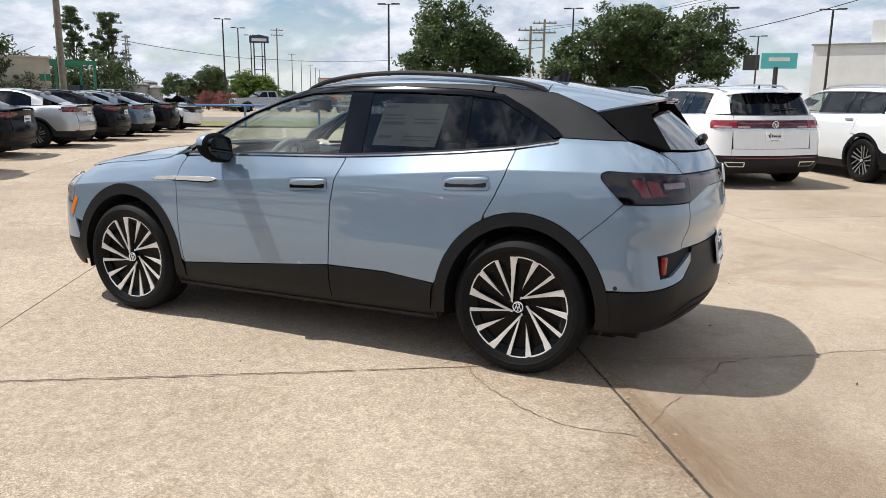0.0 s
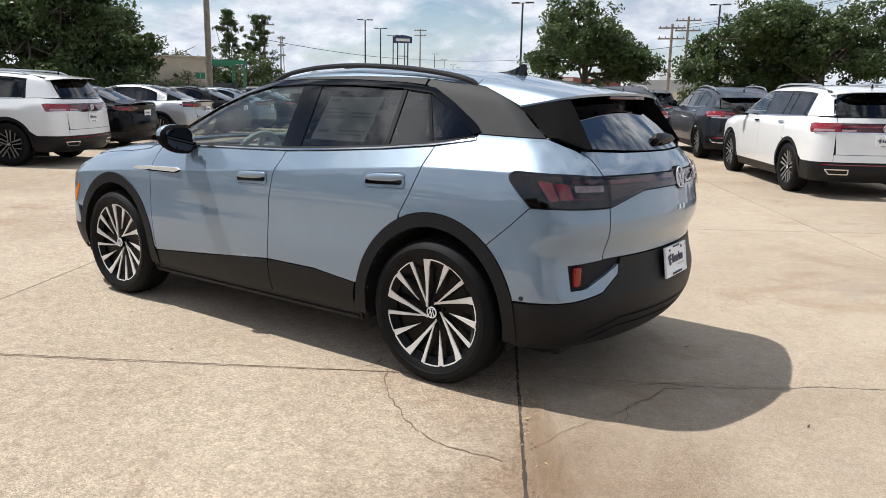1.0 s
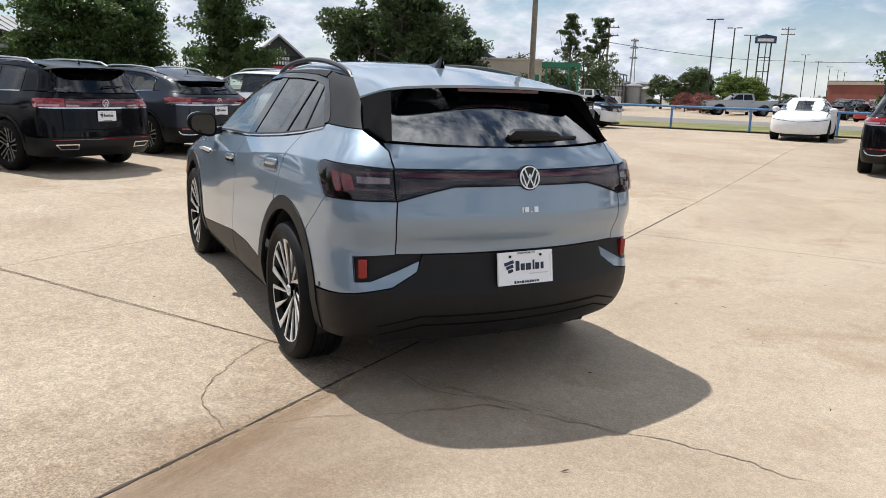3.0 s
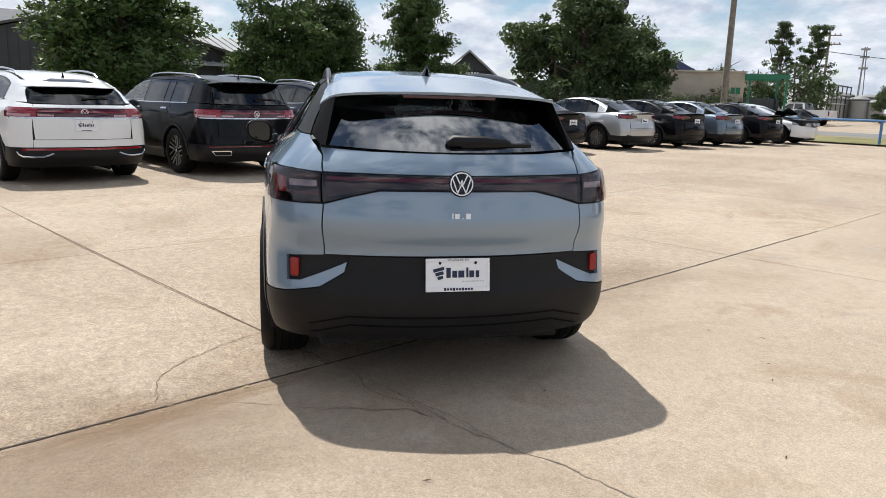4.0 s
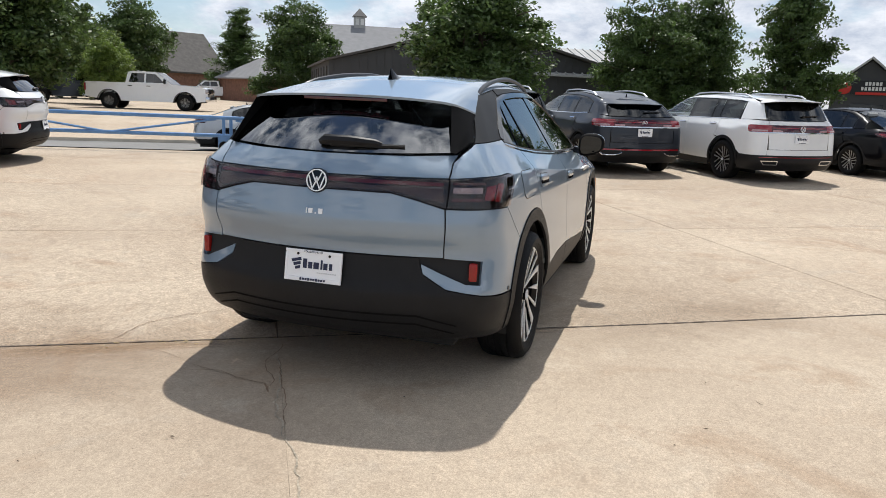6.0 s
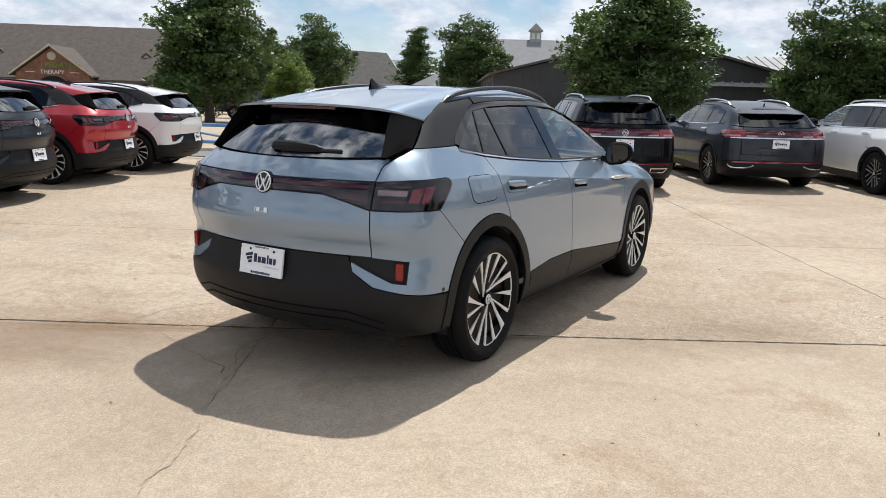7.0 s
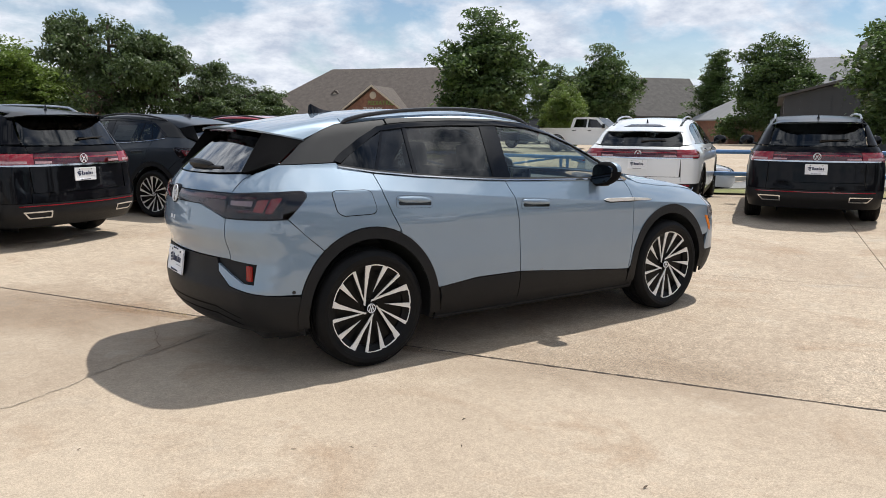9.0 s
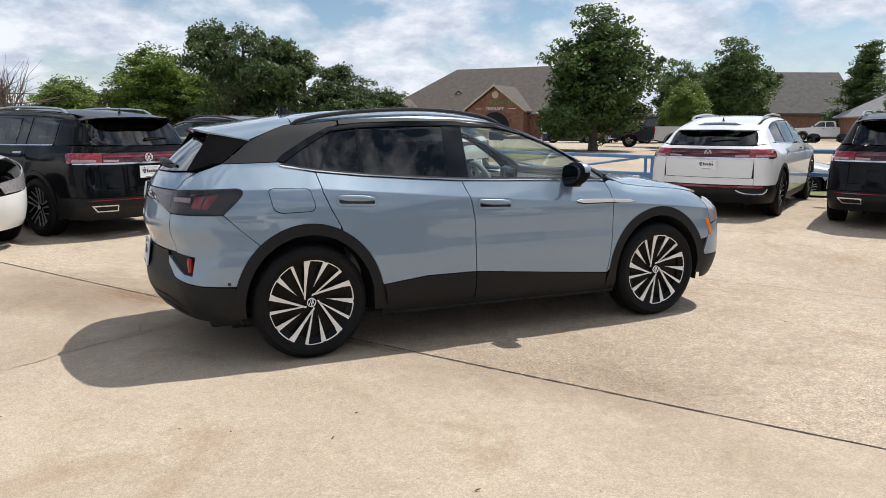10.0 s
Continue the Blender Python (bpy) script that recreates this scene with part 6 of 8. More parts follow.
def kerb(a0, b0, a1, b1):
    n = max(2, int(math.hypot(a1 - a0, b1 - b0) / 3))
    bm = bmesh.new()
    d = Vector((a1 - a0, b1 - b0)).normalized()
    rows = []
    for i in range(n + 1):
        a, b = a0 + (a1 - a0) * i / n, b0 + (b1 - b0) * i / n
        row = []
        for o, h in ((-.08, -.02), (-.075, .10), (.06, .115), (.08, -.02)):
            x, y = on_grid(a - d.y * o, b + d.x * o)
            row.append(bm.verts.new((x, y, ground_z(x, y) + h)))
        rows.append(row)
    for p, q in zip(rows, rows[1:]):
        for j in range(3):
            bm.faces.new((p[j], p[j + 1], q[j + 1], q[j]))
    bmesh.ops.recalc_face_normals(bm, faces=bm.faces)
    ob = part("kerb", bm, M["kerb"], None)
    tagged(ob, "pale concrete kerb along the road", "kerb", kind="structure")


kerb(13.4, -34, 13.4, 0)
kerb(20.5, -60, 20.5, 70)


# ---- trees ----
def leaf_cloud(rng, lobes, clumps, leaves, size, tuft=.42):
    """Small leaves in tufts that sit over the shells of ellipsoid lobes (centre, radii, weight)."""
    w = np.array([l[2] for l in lobes], float)
    pick = rng.choice(len(lobes), clumps, p=w / w.sum())
    c, r = np.array([l[0] for l in lobes])[pick], np.array([l[1] for l in lobes])[pick]
    d = rng.normal(size=(clumps, 3))
    d /= np.linalg.norm(d, axis=1)[:, None]
    mid = c + d * r * (rng.uniform(.15, 1.0, clumps) ** .45)[:, None]
    wide = tuft * rng.uniform(.5, 1.25, clumps)
    g = rng.normal(size=(clumps, leaves, 3))
    g *= (rng.uniform(0, 1, (clumps, leaves, 1)) ** .4) / np.linalg.norm(g, axis=2, keepdims=True)
    g[..., 2] *= .62
    P = (mid[:, None] + g * wide[:, None, None]).reshape(-1, 3)
    n = rng.normal(size=P.shape) + np.repeat(d, leaves, 0) * .5 + np.array([0, 0, .6])
    n /= np.linalg.norm(n, axis=1)[:, None]
    u = np.cross(n, rng.normal(size=P.shape))
    u /= np.linalg.norm(u, axis=1)[:, None]
    v = np.cross(n, u)
    s = (size * rng.uniform(.55, 1.2, len(P)))[:, None]
    V = np.stack([P - u * s, P - v * s * .5, P + u * s - np.array([0, 0, .2]) * s, P + v * s * .5], 1).reshape(-1, 3)
    return V, np.arange(len(P) * 4).reshape(-1, 4)


def mesh_fast(name, V, F, material):
    me = bpy.data.meshes.new(name)
    me.vertices.add(len(V))
    me.vertices.foreach_set("co", np.asarray(V, np.float32).ravel())
    me.loops.add(F.size)
    me.loops.foreach_set("vertex_index", F.astype(np.int32).ravel())
    me.polygons.add(len(F))
    me.polygons.foreach_set("loop_start", np.arange(len(F), dtype=np.int32) * F.shape[1])
    me.update(calc_edges=True)
    me.materials.append(material)
    return me


def build_tree(kind, m, leaf, label, seed, name="tree"):
    rng = np.random.default_rng(seed)
    t = thing(name, m, label, "tree")
    bm = bmesh.new()
    tuft = .58
    if kind == "oak":
        h, tr = 7.4, .24
        lobes = [((0, 0, 3.9), (2.5, 2.5, 2.5), 1.8)]
        for i in range(12):
            a = i * 2.4 + rng.uniform(-.4, .4)
            q = rng.uniform(1.5, 3.5)
            z = rng.uniform(1.2, 6.2) * (1 - .05 * q)
            lobes.append(((q * math.cos(a), q * math.sin(a), z), tuple(rng.uniform(.8, 1.5, 3) * (1, 1, .7)), .9))
        clumps, leaves, size = 440, 80, .115
    elif kind == "round":
        h, tr = 8.0, .17
        lobes = [((0, 0, 4.0), (2.0, 2.0, 2.5), 2.0), ((.2, 0, 6.2), (1.3, 1.2, 1.3), .9)]
        for i in range(14):
            a = i * 2.4
            z = 1.25 + 4.3 * i / 13
            q = rng.uniform(1.1, 2.1) * (1.1 - .06 * z)
            lobes.append(((q * math.cos(a), q * math.sin(a), z), tuple(rng.uniform(.7, 1.2, 3)), .7))
        clumps, leaves, size = 460, 80, .108
    elif kind == "cypress":
        h, tr, tuft = 8.5, .16, .42
        lobes = []
        for i in range(11):
            z = 1.6 + i * .62
            q = (2.3 - .17 * i) * (1 if i % 2 else .75)
            for j in range(3):
                a = i * 1.9 + j * 2.1
                lobes.append(((q * .5 * math.cos(a), q * .5 * math.sin(a), z), (q * .62, q * .62, .36), q))
        clumps, leaves, size = 420, 75, .085
    elif kind == "pine":
        h, tr, tuft = 10.0, .16, .40
        lobes = []
        for i in range(15):
            z = 1.9 + i * .56
            q = rng.uniform(.9, 2.5) * (1 - max(0, i - 5) / 13)
            for j in range(2):
                a = i * 2.4 + j * 3.1 + rng.uniform(-.6, .6)
                for k in (.45, 1.0):
                    lobes.append(((q * k * math.cos(a), q * k * math.sin(a), z + .15 * k), (.45, .45, .22), .8))
        clumps, leaves, size = 250, 70, .10
    elif kind == "bare":
        h, tr, lobes, clumps, leaves, size = 6.5, .18, [((0, 0, 4.6), (2.4, 2.4, 1.5), 1.0)], 0, 0, .1
    else:
        h, tr, tuft, clumps, leaves, size = 3.0, .07, .34, 70, 60, .07
        lobes = [((0, 0, 1.2), (1.3, 1.3, 1.1), 1.0), ((.7, .2, .9), (.9, .8, .8), .6), ((-.6, -.3, 1.0), (.8, .9, .9), .6)]
    bend = rng.uniform(-.25, .25, 2)
    spine = [(bend[0] * z / h * math.sin(z), bend[1] * z / h, z) for z in np.linspace(-.1, h * .8, 7)]
    add_tube(bm, spine, [tr * (1.35 if i == 0 else 1 - .13 * i) for i in range(7)], 9)
    for k in range(34 if kind == "bare" else 16):
        z0 = rng.uniform(h * .26, h * .7)
        lo = lobes[rng.integers(len(lobes))]
        e = np.array(lo[0]) + rng.normal(size=3) * np.array(lo[1]) * (.7 if kind == "bare" else .4)
        s0 = np.array([bend[0] * z0 / h * math.sin(z0), bend[1] * z0 / h, z0])
        e[2] = max(e[2], z0 + .1)
        mid = (s0 + e) / 2 + rng.normal(size=3) * .18 + np.array([0, 0, -.12])
        add_tube(bm, [s0, mid, e], [tr * .42, tr * .26, .012], 5)
        if kind == "bare":
            for _ in range(4):
                e2 = e + rng.normal(size=3) * .6
                add_tube(bm, [mid, (mid + e2) / 2 + rng.normal(size=3) * .1, e2], [tr * .16, tr * .1, .008], 4)
    part("trunk", bm, M["twig"] if kind == "bare" else M["bark"], t, "bark-covered trunk and limbs", smooth=True)
    if clumps:
        V, F = leaf_cloud(rng, lobes, clumps, leaves, size, tuft)
        cr = new("crown", mesh_fast("crown", V, F, M[leaf]))
        cr.parent = t
        cr["label"] = "uneven crown of small leaves"
    return t


def stand(x, y, s=1.0, turn=0.0, sz=None):
    return Matrix.Translation((x, y, ground_z(x, y) - .02)) @ Matrix.Rotation(turn, 4, "Z") @ Matrix.Diagonal((s, s, sz or s, 1))


def planted(proto, x, y, s=1.0, turn=0.0, sz=None, label=""):
    ob = copy_thing(proto, Matrix())
    ob.matrix_basis = stand(x, y, s, turn, sz)
    return tagged(ob, label) if label else ob


oak = build_tree("oak", stand(14.3, -34.2, 1.02), "leaf_dark", "broad dark green oak beyond the verge", 3)
oak_b = build_tree("oak", stand(7.0, -38.7, 1.02, 1.0), "leaf_dark", "broad dark green oak beside another", 11)
oak_c = build_tree("oak", stand(31.5, -14.4, 1.08, .4, 1.06), "leaf_dark", "broad dark oak behind the saloons", 21)
round_a = build_tree("round", stand(25.4, 6.8, 1.28, 0, .93), "leaf", "leafy round tree before a dark building", 5)
round_b = build_tree("round", stand(20.9, 26.9, 1.28, 1.0, 1.0), "leaf", "leafy street tree on a grass island", 8)
cypress = build_tree("cypress", stand(36.1, -6.5, 1.25), "leaf", "feathery green cypress with layered boughs", 13)
light = build_tree("round", stand(29.2, 29.3, .62, .3, .55), "leaf_light", "small light green tree", 17)
pine = build_tree("pine", stand(59.2, -46.3, .93), "pine", "ragged tall pine with bare lower trunk", 23)
bush = build_tree("bush", stand(49, -31, 1.0), "leaf_dark", "dark green shrub by a wall", 29, "shrub")
build_tree("bare", stand(-8.5, 56, .95), "leaf", "bare grey tree with thin twigs", 31)
planted(oak, 3.6, -39.6, 1.0, 2.1)
planted(oak_c, 33.5, -17.5, .85, 2.6)
planted(pine, 57.4, -48.6, .90, 2.0)
planted(oak_b, 57.5, -62, .75, 1.2, .72, "dark far tree among light poles")
planted(oak, 62, -62, .6, .5, .62)
planted(light, 56.5, -67.5, .85, .5, .62)
planted(light, 54.5, -68.5, .8, 1.5, .55)
planted(round_b, 60.5, -66.5, .8, .5, .68, "dark far tree by the lamp posts")
for x, y, k in ((72, -96, .9), (77, -103, .7), (84, -121, .9), (88, -128, .75), (92, -140, 1.0), (83, -130, .8), (70, -112, .7)):
    planted(oak_b, x, y, k * .55, x, k * .45, "small far tree on the horizon")
planted(round_b, 40.4, .6, 1.15, 2.0, 1.05, "leafy tree in a clump behind a suv")
planted(round_a, 43, -2.2, 1.05, 1.0, 1.1)
planted(round_a, 55.9, 31.6, 1.45, 2.2, 1.25, "round dark tree beside a church roof")
planted(cypress, 64.6, 43.6, 1.9, .4, 1.15)
planted(round_b, 43.7, 40.0, 1.3, .7, 1.12, "leafy tree in a clump by brick offices")
planted(round_b, 40.5, 42.5, 1.0, 1.7, .9)
planted(oak_c, 6.8, 48.8, 1.22, .3, 1.30, "spreading oak beyond the parked cars")
planted(oak_b, 11.2, 49.0, 1.1, 2.3, 1.02)
planted(oak, 15.0, 49.0, .9, 1.3, .80)
planted(oak_c, 18.2, 50.0, .6, 2.3, .5)
planted(light, 1.2, 54.5, 1.5, 1.3, .95)
planted(light, 4.0, 55.0, 1.1, .3, .75)
planted(oak_b, -4.7, 79.6, .9, 1.0, .62)
planted(oak, -11, 79.6, .9, 2.0, .55)
planted(light, -5.5, 77, 1.5, 1.0, .8)
for x, y, s in ((51.2, -33.2, 1.0), (50.4, -34.8, 1.3), (48.4, -28.8, 1.1), (32.5, 44.5, 1.0), (34.5, 43.2, .9), (38, 41.2, 1.1), (57.5, -38.5, 2.2), (55.5, -41.5, 2.0), (53.6, -44.0, 2.3), (56.5, -40, 1.8), (5.6, 47.6, 1.9), (9.2, 47.8, 2.0), (12.6, 48.0, 1.8), (15.6, 48.4, 1.6), (18.6, 49.2, 1.4), (30.6, -12.8, 1.7), (31.6, -15.6, 1.8), (33.0, -18.4, 1.7)):
    planted(bush, x, y, s, x)


M["leaf_red"] = leafy("red_grass", (.24, .075, .065))
red_bush = build_tree("bush", stand(48.6, -54.4, .9), "leaf_red", "reddish ornamental grass in a raised bed", 37, "shrub")
for x, y, k in ((47.2, -53.0, .8), (50.2, -54.0, .9), (45.8, -51.6, .75), (49.2, -56.2, .8)):
    planted(red_bush, x, y, k, x)
for x, y, k in ((46.2, -53.4, .6), (48.0, -55.4, .6), (44.4, -50.8, .6)):
    planted(bush, x, y, k, y)


# ---- poles, wires, fence ----
def light_pole(x, y, h, name="street_lamp", heads=2, turn=0.0):
    t = thing(name, stand(x, y, 1, turn), "tall dark lamp post with flat lamp heads", "lamp post", "lot lamp posts")
    tubed("pole", [(0, 0, 0), (0, 0, h)], [.10, .07], M["dark_pole"], t, n=8)
    tubed("base", [(0, 0, -.05), (0, 0, .5)], .22, M["kerb"], t, "concrete foot", n=10)
    for k in range(heads):
        d = 1 if k == 0 else -1
        boxed("lamp_head", (d * .55, 0, h + .02), (.62, .34, .09), M["dark_pole"], t, "flat lamp head", bevel=.02)
        boxed("arm", (d * .15, 0, h), (.3, .06, .05), M["dark_pole"], t)


for x, y, h, tn in ((53.3, -60.2, 9.5, .6), (60.7, -71.5, 9.8, .6), (66.2, -80.7, 9.8, .6), (76.8, -96.6, 10.3, .6), (100, -136.6, 11, .6), (116.7, -163.6, 11.3, .6), (125, -179.7, 10.8, .6), (146.6, -214, 11.6, .6), (168.4, -248.7, 12.5, .6), (26.4, -48.1, 8.5, .3), (15.8, -63.1, 9.4, .2), (1.6, -45.4, 6.9, 0), (1.0, -80.4, 8.0, 0), (-4.7, -55.5, 7.7, .1), (-10, -70, 8, 0)):
    light_pole(x, y, h, turn=tn)


def utility_pole(x, y, h, arms=2, turn=0.0, r=.15, label="weathered wooden utility pole with cross arms"):
    t = thing("utility_pole", stand(x, y, 1, turn), label, "pole")
    tubed("pole", [(0, 0, -.1), (0, 0, h)], [r, r * .7], M["wood_pole"], t, n=10)
    for k in range(arms):
        boxed("cross_arm", (0, 0, h - .35 - k * .9), (2.3, .10, .12), M["wood_pole"], t)
        for i in (-1.0, -.5, .5, 1.0):
            lathed("insulator", [(0, .16), (.05, .13), (.05, .03), (.03, 0)], M["grey_pole"], t, n=8, axis="Z", origin=(i, 0, h - .29 - k * .9))
    return t


utility_pole(32.5, -23.5, 13.5, 0, r=.19, label="bare weathered wooden pole behind the saloons")
for x, y, h, tn in ((85.9, -112.7, 14.1, .6), (19.7, -67.1, 9.0, .3), (19.4, -62.0, 7.9, .3), (64.5, -55.5, 9.4, .8), (-14, -38, 11.5, .2)):
    utility_pole(x, y, h, 2, tn)


def cable(p, q, sag, r=.012):
    pts = [Vector(p).lerp(Vector(q), i / 14) - Vector((0, 0, sag * 4 * (i / 14) * (1 - i / 14))) for i in range(15)]
    ob = tubed("overhead_cable", pts, r, M["wire"], None, n=5)
    tagged(ob, "thin black overhead cable", "cable")


cable((64.5, -55.5, 7.6), (85.9, -112.7, 8.6), .5, .035)
cable((85.9, -112.7, 8.6), (19.7, -67.1, 6.6), .8, .03)
cable((19.7, -67.1, 8.5), (-14, -38, 10.6), 1.0, .02)
cable((19.7, -67.1, 8.2), (-14, -38, 11.2), .9, .02)
cable((1.6, -45.4, 5.6), (-14, -38, 9.6), .5, .025)

fence_z = lambda a, b, h: (*on_grid(a, b), ground_z(*on_grid(a, b)) + h)


def pipe_fence(a0, b0, a1, b1, posts, label, heights=(.92, .46)):
    f = thing("pipe_fence", Matrix(), label, "fence", "blue pipe fences")
    n = posts
    for h in heights:
        tubed("rail", [fence_z(a0 + (a1 - a0) * i / n, b0 + (b1 - b0) * i / n, h) for i in range(n + 1)], .045, M["blue"], f, n=8)
    for i in range(n + 1):
        a, b = a0 + (a1 - a0) * i / n, b0 + (b1 - b0) * i / n
        tubed("post", [fence_z(a, b, -.1), fence_z(a, b, .95)], .05, M["blue"], f, n=8)


pipe_fence(11.3, -29, 11.3, -.2, 9, "blue painted steel pipe fence along the lot")
pipe_fence(-40, -28.6, 11.3, -28.6, 16, "blue painted steel pipe fence along the verge", (.92,))
gate = thing("sliding_gate", Matrix(), "blue pipe gate with crossed braces and a caster wheel", "gate")
for h in (.72, .34):
    tubed("rail", [fence_z(11.25, .3, h), fence_z(11.25, 9.5, h)], .04, M["blue"], gate, n=8)
for b0, h0, b1, h1 in ((2.35, .70, 4.5, .36), (4.5, .36, 6.8, .70), (6.8, .70, 9.4, .36), (1.95, .68, .4, .42)):
    tubed("brace", [fence_z(11.25, b0, h0), fence_z(11.25, b1, h1)], .025, M["blue"], gate, n=6)
for b0 in (.3, 2.05, 2.2, 9.5):
    tubed("upright", [fence_z(11.25, b0, .15), fence_z(11.25, b0, .76)], .035, M["blue"], gate, n=8)
x, y, z = fence_z(11.25, 2.12, .12)
for o in (-.07, .07):
    wl = lathed("caster", [(.03, -.03), (.11, -.03), (.12, 0), (.11, .03), (.03, .03)], M["rubber"], gate, "black caster wheel", n=18)
    wl.matrix_basis = Matrix.Translation((x, y, z)) @ Matrix.Rotation(GRID + radians(90) + o * 3, 4, "Z") @ Matrix.Translation((o, 0, 0))
bm = bmesh.new()
add_box(bm, (x, y, z + .12), (.07, .40, .30), Matrix.Rotation(GRID, 4, "Z"), .02)
part("caster_box", bm, M["blue"], gate, "blue caster bracket")


# ---- buildings ----
def frame_at(x, y, yaw):
    return Matrix.Translation((x, y, ground_z(x, y) - .05)) @ Matrix.Rotation(radians(yaw), 4, "Z")


def poly_part(name, verts, faces, mat, parent, label=""):
    bm = bmesh.new()
    vs = [bm.verts.new(v) for v in verts]
    for f in faces:
        bm.faces.new([vs[i] for i in f])
    bmesh.ops.recalc_face_normals(bm, faces=bm.faces)
    return part(name, bm, mat, parent, label)


def gable_roof(parent, x0, x1, y0, y1, z, rise, mat, over=.4, thick=.18, label="", hip=(0.0, 0.0)):
    """A pitched roof whose ridge runs along x; hip: how far the ridge stands in from each end."""
    x0, x1, y0, y1 = x0 - over, x1 + over, y0 - over, y1 + over
    ym = (y0 + y1) / 2
    a, b = x0 + hip[0], x1 - hip[1]
    v = [(x0, y0, z), (x1, y0, z), (x1, y1, z), (x0, y1, z), (a, ym, z + rise), (b, ym, z + rise)]
    v += [(p[0], p[1], p[2] - thick) for p in v]
    f = [(0, 1, 5, 4), (2, 3, 4, 5), (3, 0, 4), (1, 2, 5), (6, 7, 8, 9), (0, 6, 7, 1), (1, 7, 8, 2), (2, 8, 9, 3), (3, 9, 6, 0)]
    return poly_part("roof", v[:10], f, mat, parent, label)


def walls(parent, x0, x1, y0, y1, h, mat, label="", rise=0.0):
    ym = (y0 + y1) / 2
    v = [(x0, y0, 0), (x1, y0, 0), (x1, y1, 0), (x0, y1, 0), (x0, y0, h), (x1, y0, h), (x1, y1, h), (x0, y1, h)]
    f = [(0, 1, 5, 4), (1, 2, 6, 5), (2, 3, 7, 6), (3, 0, 4, 7), (4, 5, 6, 7)]
    if rise:
        v += [(x0, ym, h + rise), (x1, ym, h + rise)]
        f = [(0, 1, 5, 4), (2, 3, 7, 6), (1, 2, 6, 9, 5), (3, 0, 4, 8, 7)]
    return poly_part("wall", v, f, mat, parent, label)


def window(parent, x, z, w, h, y=0.0, name="window", pane="window_dark"):
    o = new(name)
    o.parent = parent
    o.matrix_basis = Matrix.Translation((x, y, z))
    bm = bmesh.new()
    for c, s in (((0, -.03, h / 2), (w + .1, .08, .06)), ((0, -.03, -h / 2), (w + .1, .10, .06)), ((w / 2, -.03, 0), (.06, .08, h)), ((-w / 2, -.03, 0), (.06, .08, h)), ((0, -.02, 0), (.05, .06, h))):
        add_box(bm, c, s)
    part("frame", bm, M["white_wall"], o)
    boxed("pane", (0, -.012, 0), (w, .02, h), M[pane], o)


# brick offices: local x runs along the front, local y goes back
ped = thing("brick_offices", frame_at(36.1, 64.2, -54), "low brown brick offices with wide shingle roof", "building")
walls(ped, -15.2, 11.9, 0, 14, 2.6, M["brick"], "brown brick wall")
gable_roof(ped, -15.2, 11.9, 0, 14, 2.6, 5.35, M["roof"], .7, .2, "brown shingle roof", hip=(6.8, 4.6))
for x0, w, h in ((0, 6.4, 2.84), (-12.4, 4.6, 1.36)):
    b = w / 2
    v = [(x0 - b, -1.6, 0), (x0 + b, -1.6, 0), (x0 + b, .5, 0), (x0 - b, .5, 0), (x0 - b, -1.6, 3.0), (x0 + b, -1.6, 3.0), (x0 + b, .5, 3.0), (x0 - b, .5, 3.0), (x0, -1.6, 3.0 + h * .8), (x0, .5, 3.0 + h * .8)]
    poly_part("gable_wall", v, [(0, 1, 5, 8, 4), (1, 2, 6, 5), (3, 0, 4, 7), (2, 3, 7, 9, 6)], M["brick"], ped, "brick entrance gable")
    e = .45
    top = 3.0 + h * .8 + .28
    v = [(x0 - b - e, -2.0, 2.9), (x0, -2.0, top), (x0 + b + e, -2.0, 2.9), (x0 - b - e, 6.0, 2.9), (x0, 6.0, top), (x0 + b + e, 6.0, 2.9)]
    v += [(p[0], p[1], p[2] - .16) for p in v]
    poly_part("gable_roof", v, [(0, 1, 4, 3), (1, 2, 5, 4), (6, 7, 10, 9), (7, 8, 11, 10), (0, 6, 7, 1), (1, 7, 8, 2), (0, 3, 9, 6), (2, 8, 11, 5)], M["roof"], ped, "shingle gable roof")
    v = [(x0 - b - e, -2.04, 2.74), (x0, -2.04, top - .16), (x0 + b + e, -2.04, 2.74), (x0 + b + e, -2.04, 2.95), (x0, -2.04, top + .06), (x0 - b - e, -2.04, 2.95)]
    poly_part("bargeboard", [*v, *[(p[0], p[1] + .06, p[2]) for p in v]], [(0, 1, 4, 5), (1, 2, 3, 4), (6, 7, 10, 11), (7, 8, 9, 10)], M["beige"], ped, "tan bargeboard")
bm = bmesh.new()
add_lathe(bm, [(1.7, -1.66), (1.7, -1.58), (2.0, -1.58), (2.0, -1.66)], 20, "Y", 0, math.pi, origin=(0, 0, 1.1))
part("arch_trim", bm, M["brick"], ped, "brick arch over the entrance")
bm = bmesh.new()
bmesh.ops.create_circle(bm, cap_ends=True, segments=28, radius=1.7, matrix=Matrix.Translation((0, -1.62, 1.1)) @ Matrix.Rotation(math.pi / 2, 4, "X"))
part("entrance", bm, M["window_dark"], ped, "dark arched entrance")
lathed("round_vent", [(0, -1.66), (.32, -1.66), (.38, -1.62)], M["beige"], ped, n=20, origin=(0, 0, 4.55))
text_mesh("sign_word", "PEDIATRIC", .62, Matrix.Translation((.9, -1.66, 3.75)) @ Matrix.Rotation(math.pi / 2, 4, "X"), M["lime"], ped, "lime green sign letters", .03)
text_mesh("sign_word", "THERAPY", .50, Matrix.Translation((0, -1.66, 3.12)) @ Matrix.Rotation(math.pi / 2, 4, "X"), M["white_wall"], ped, "white sign letters", .03)
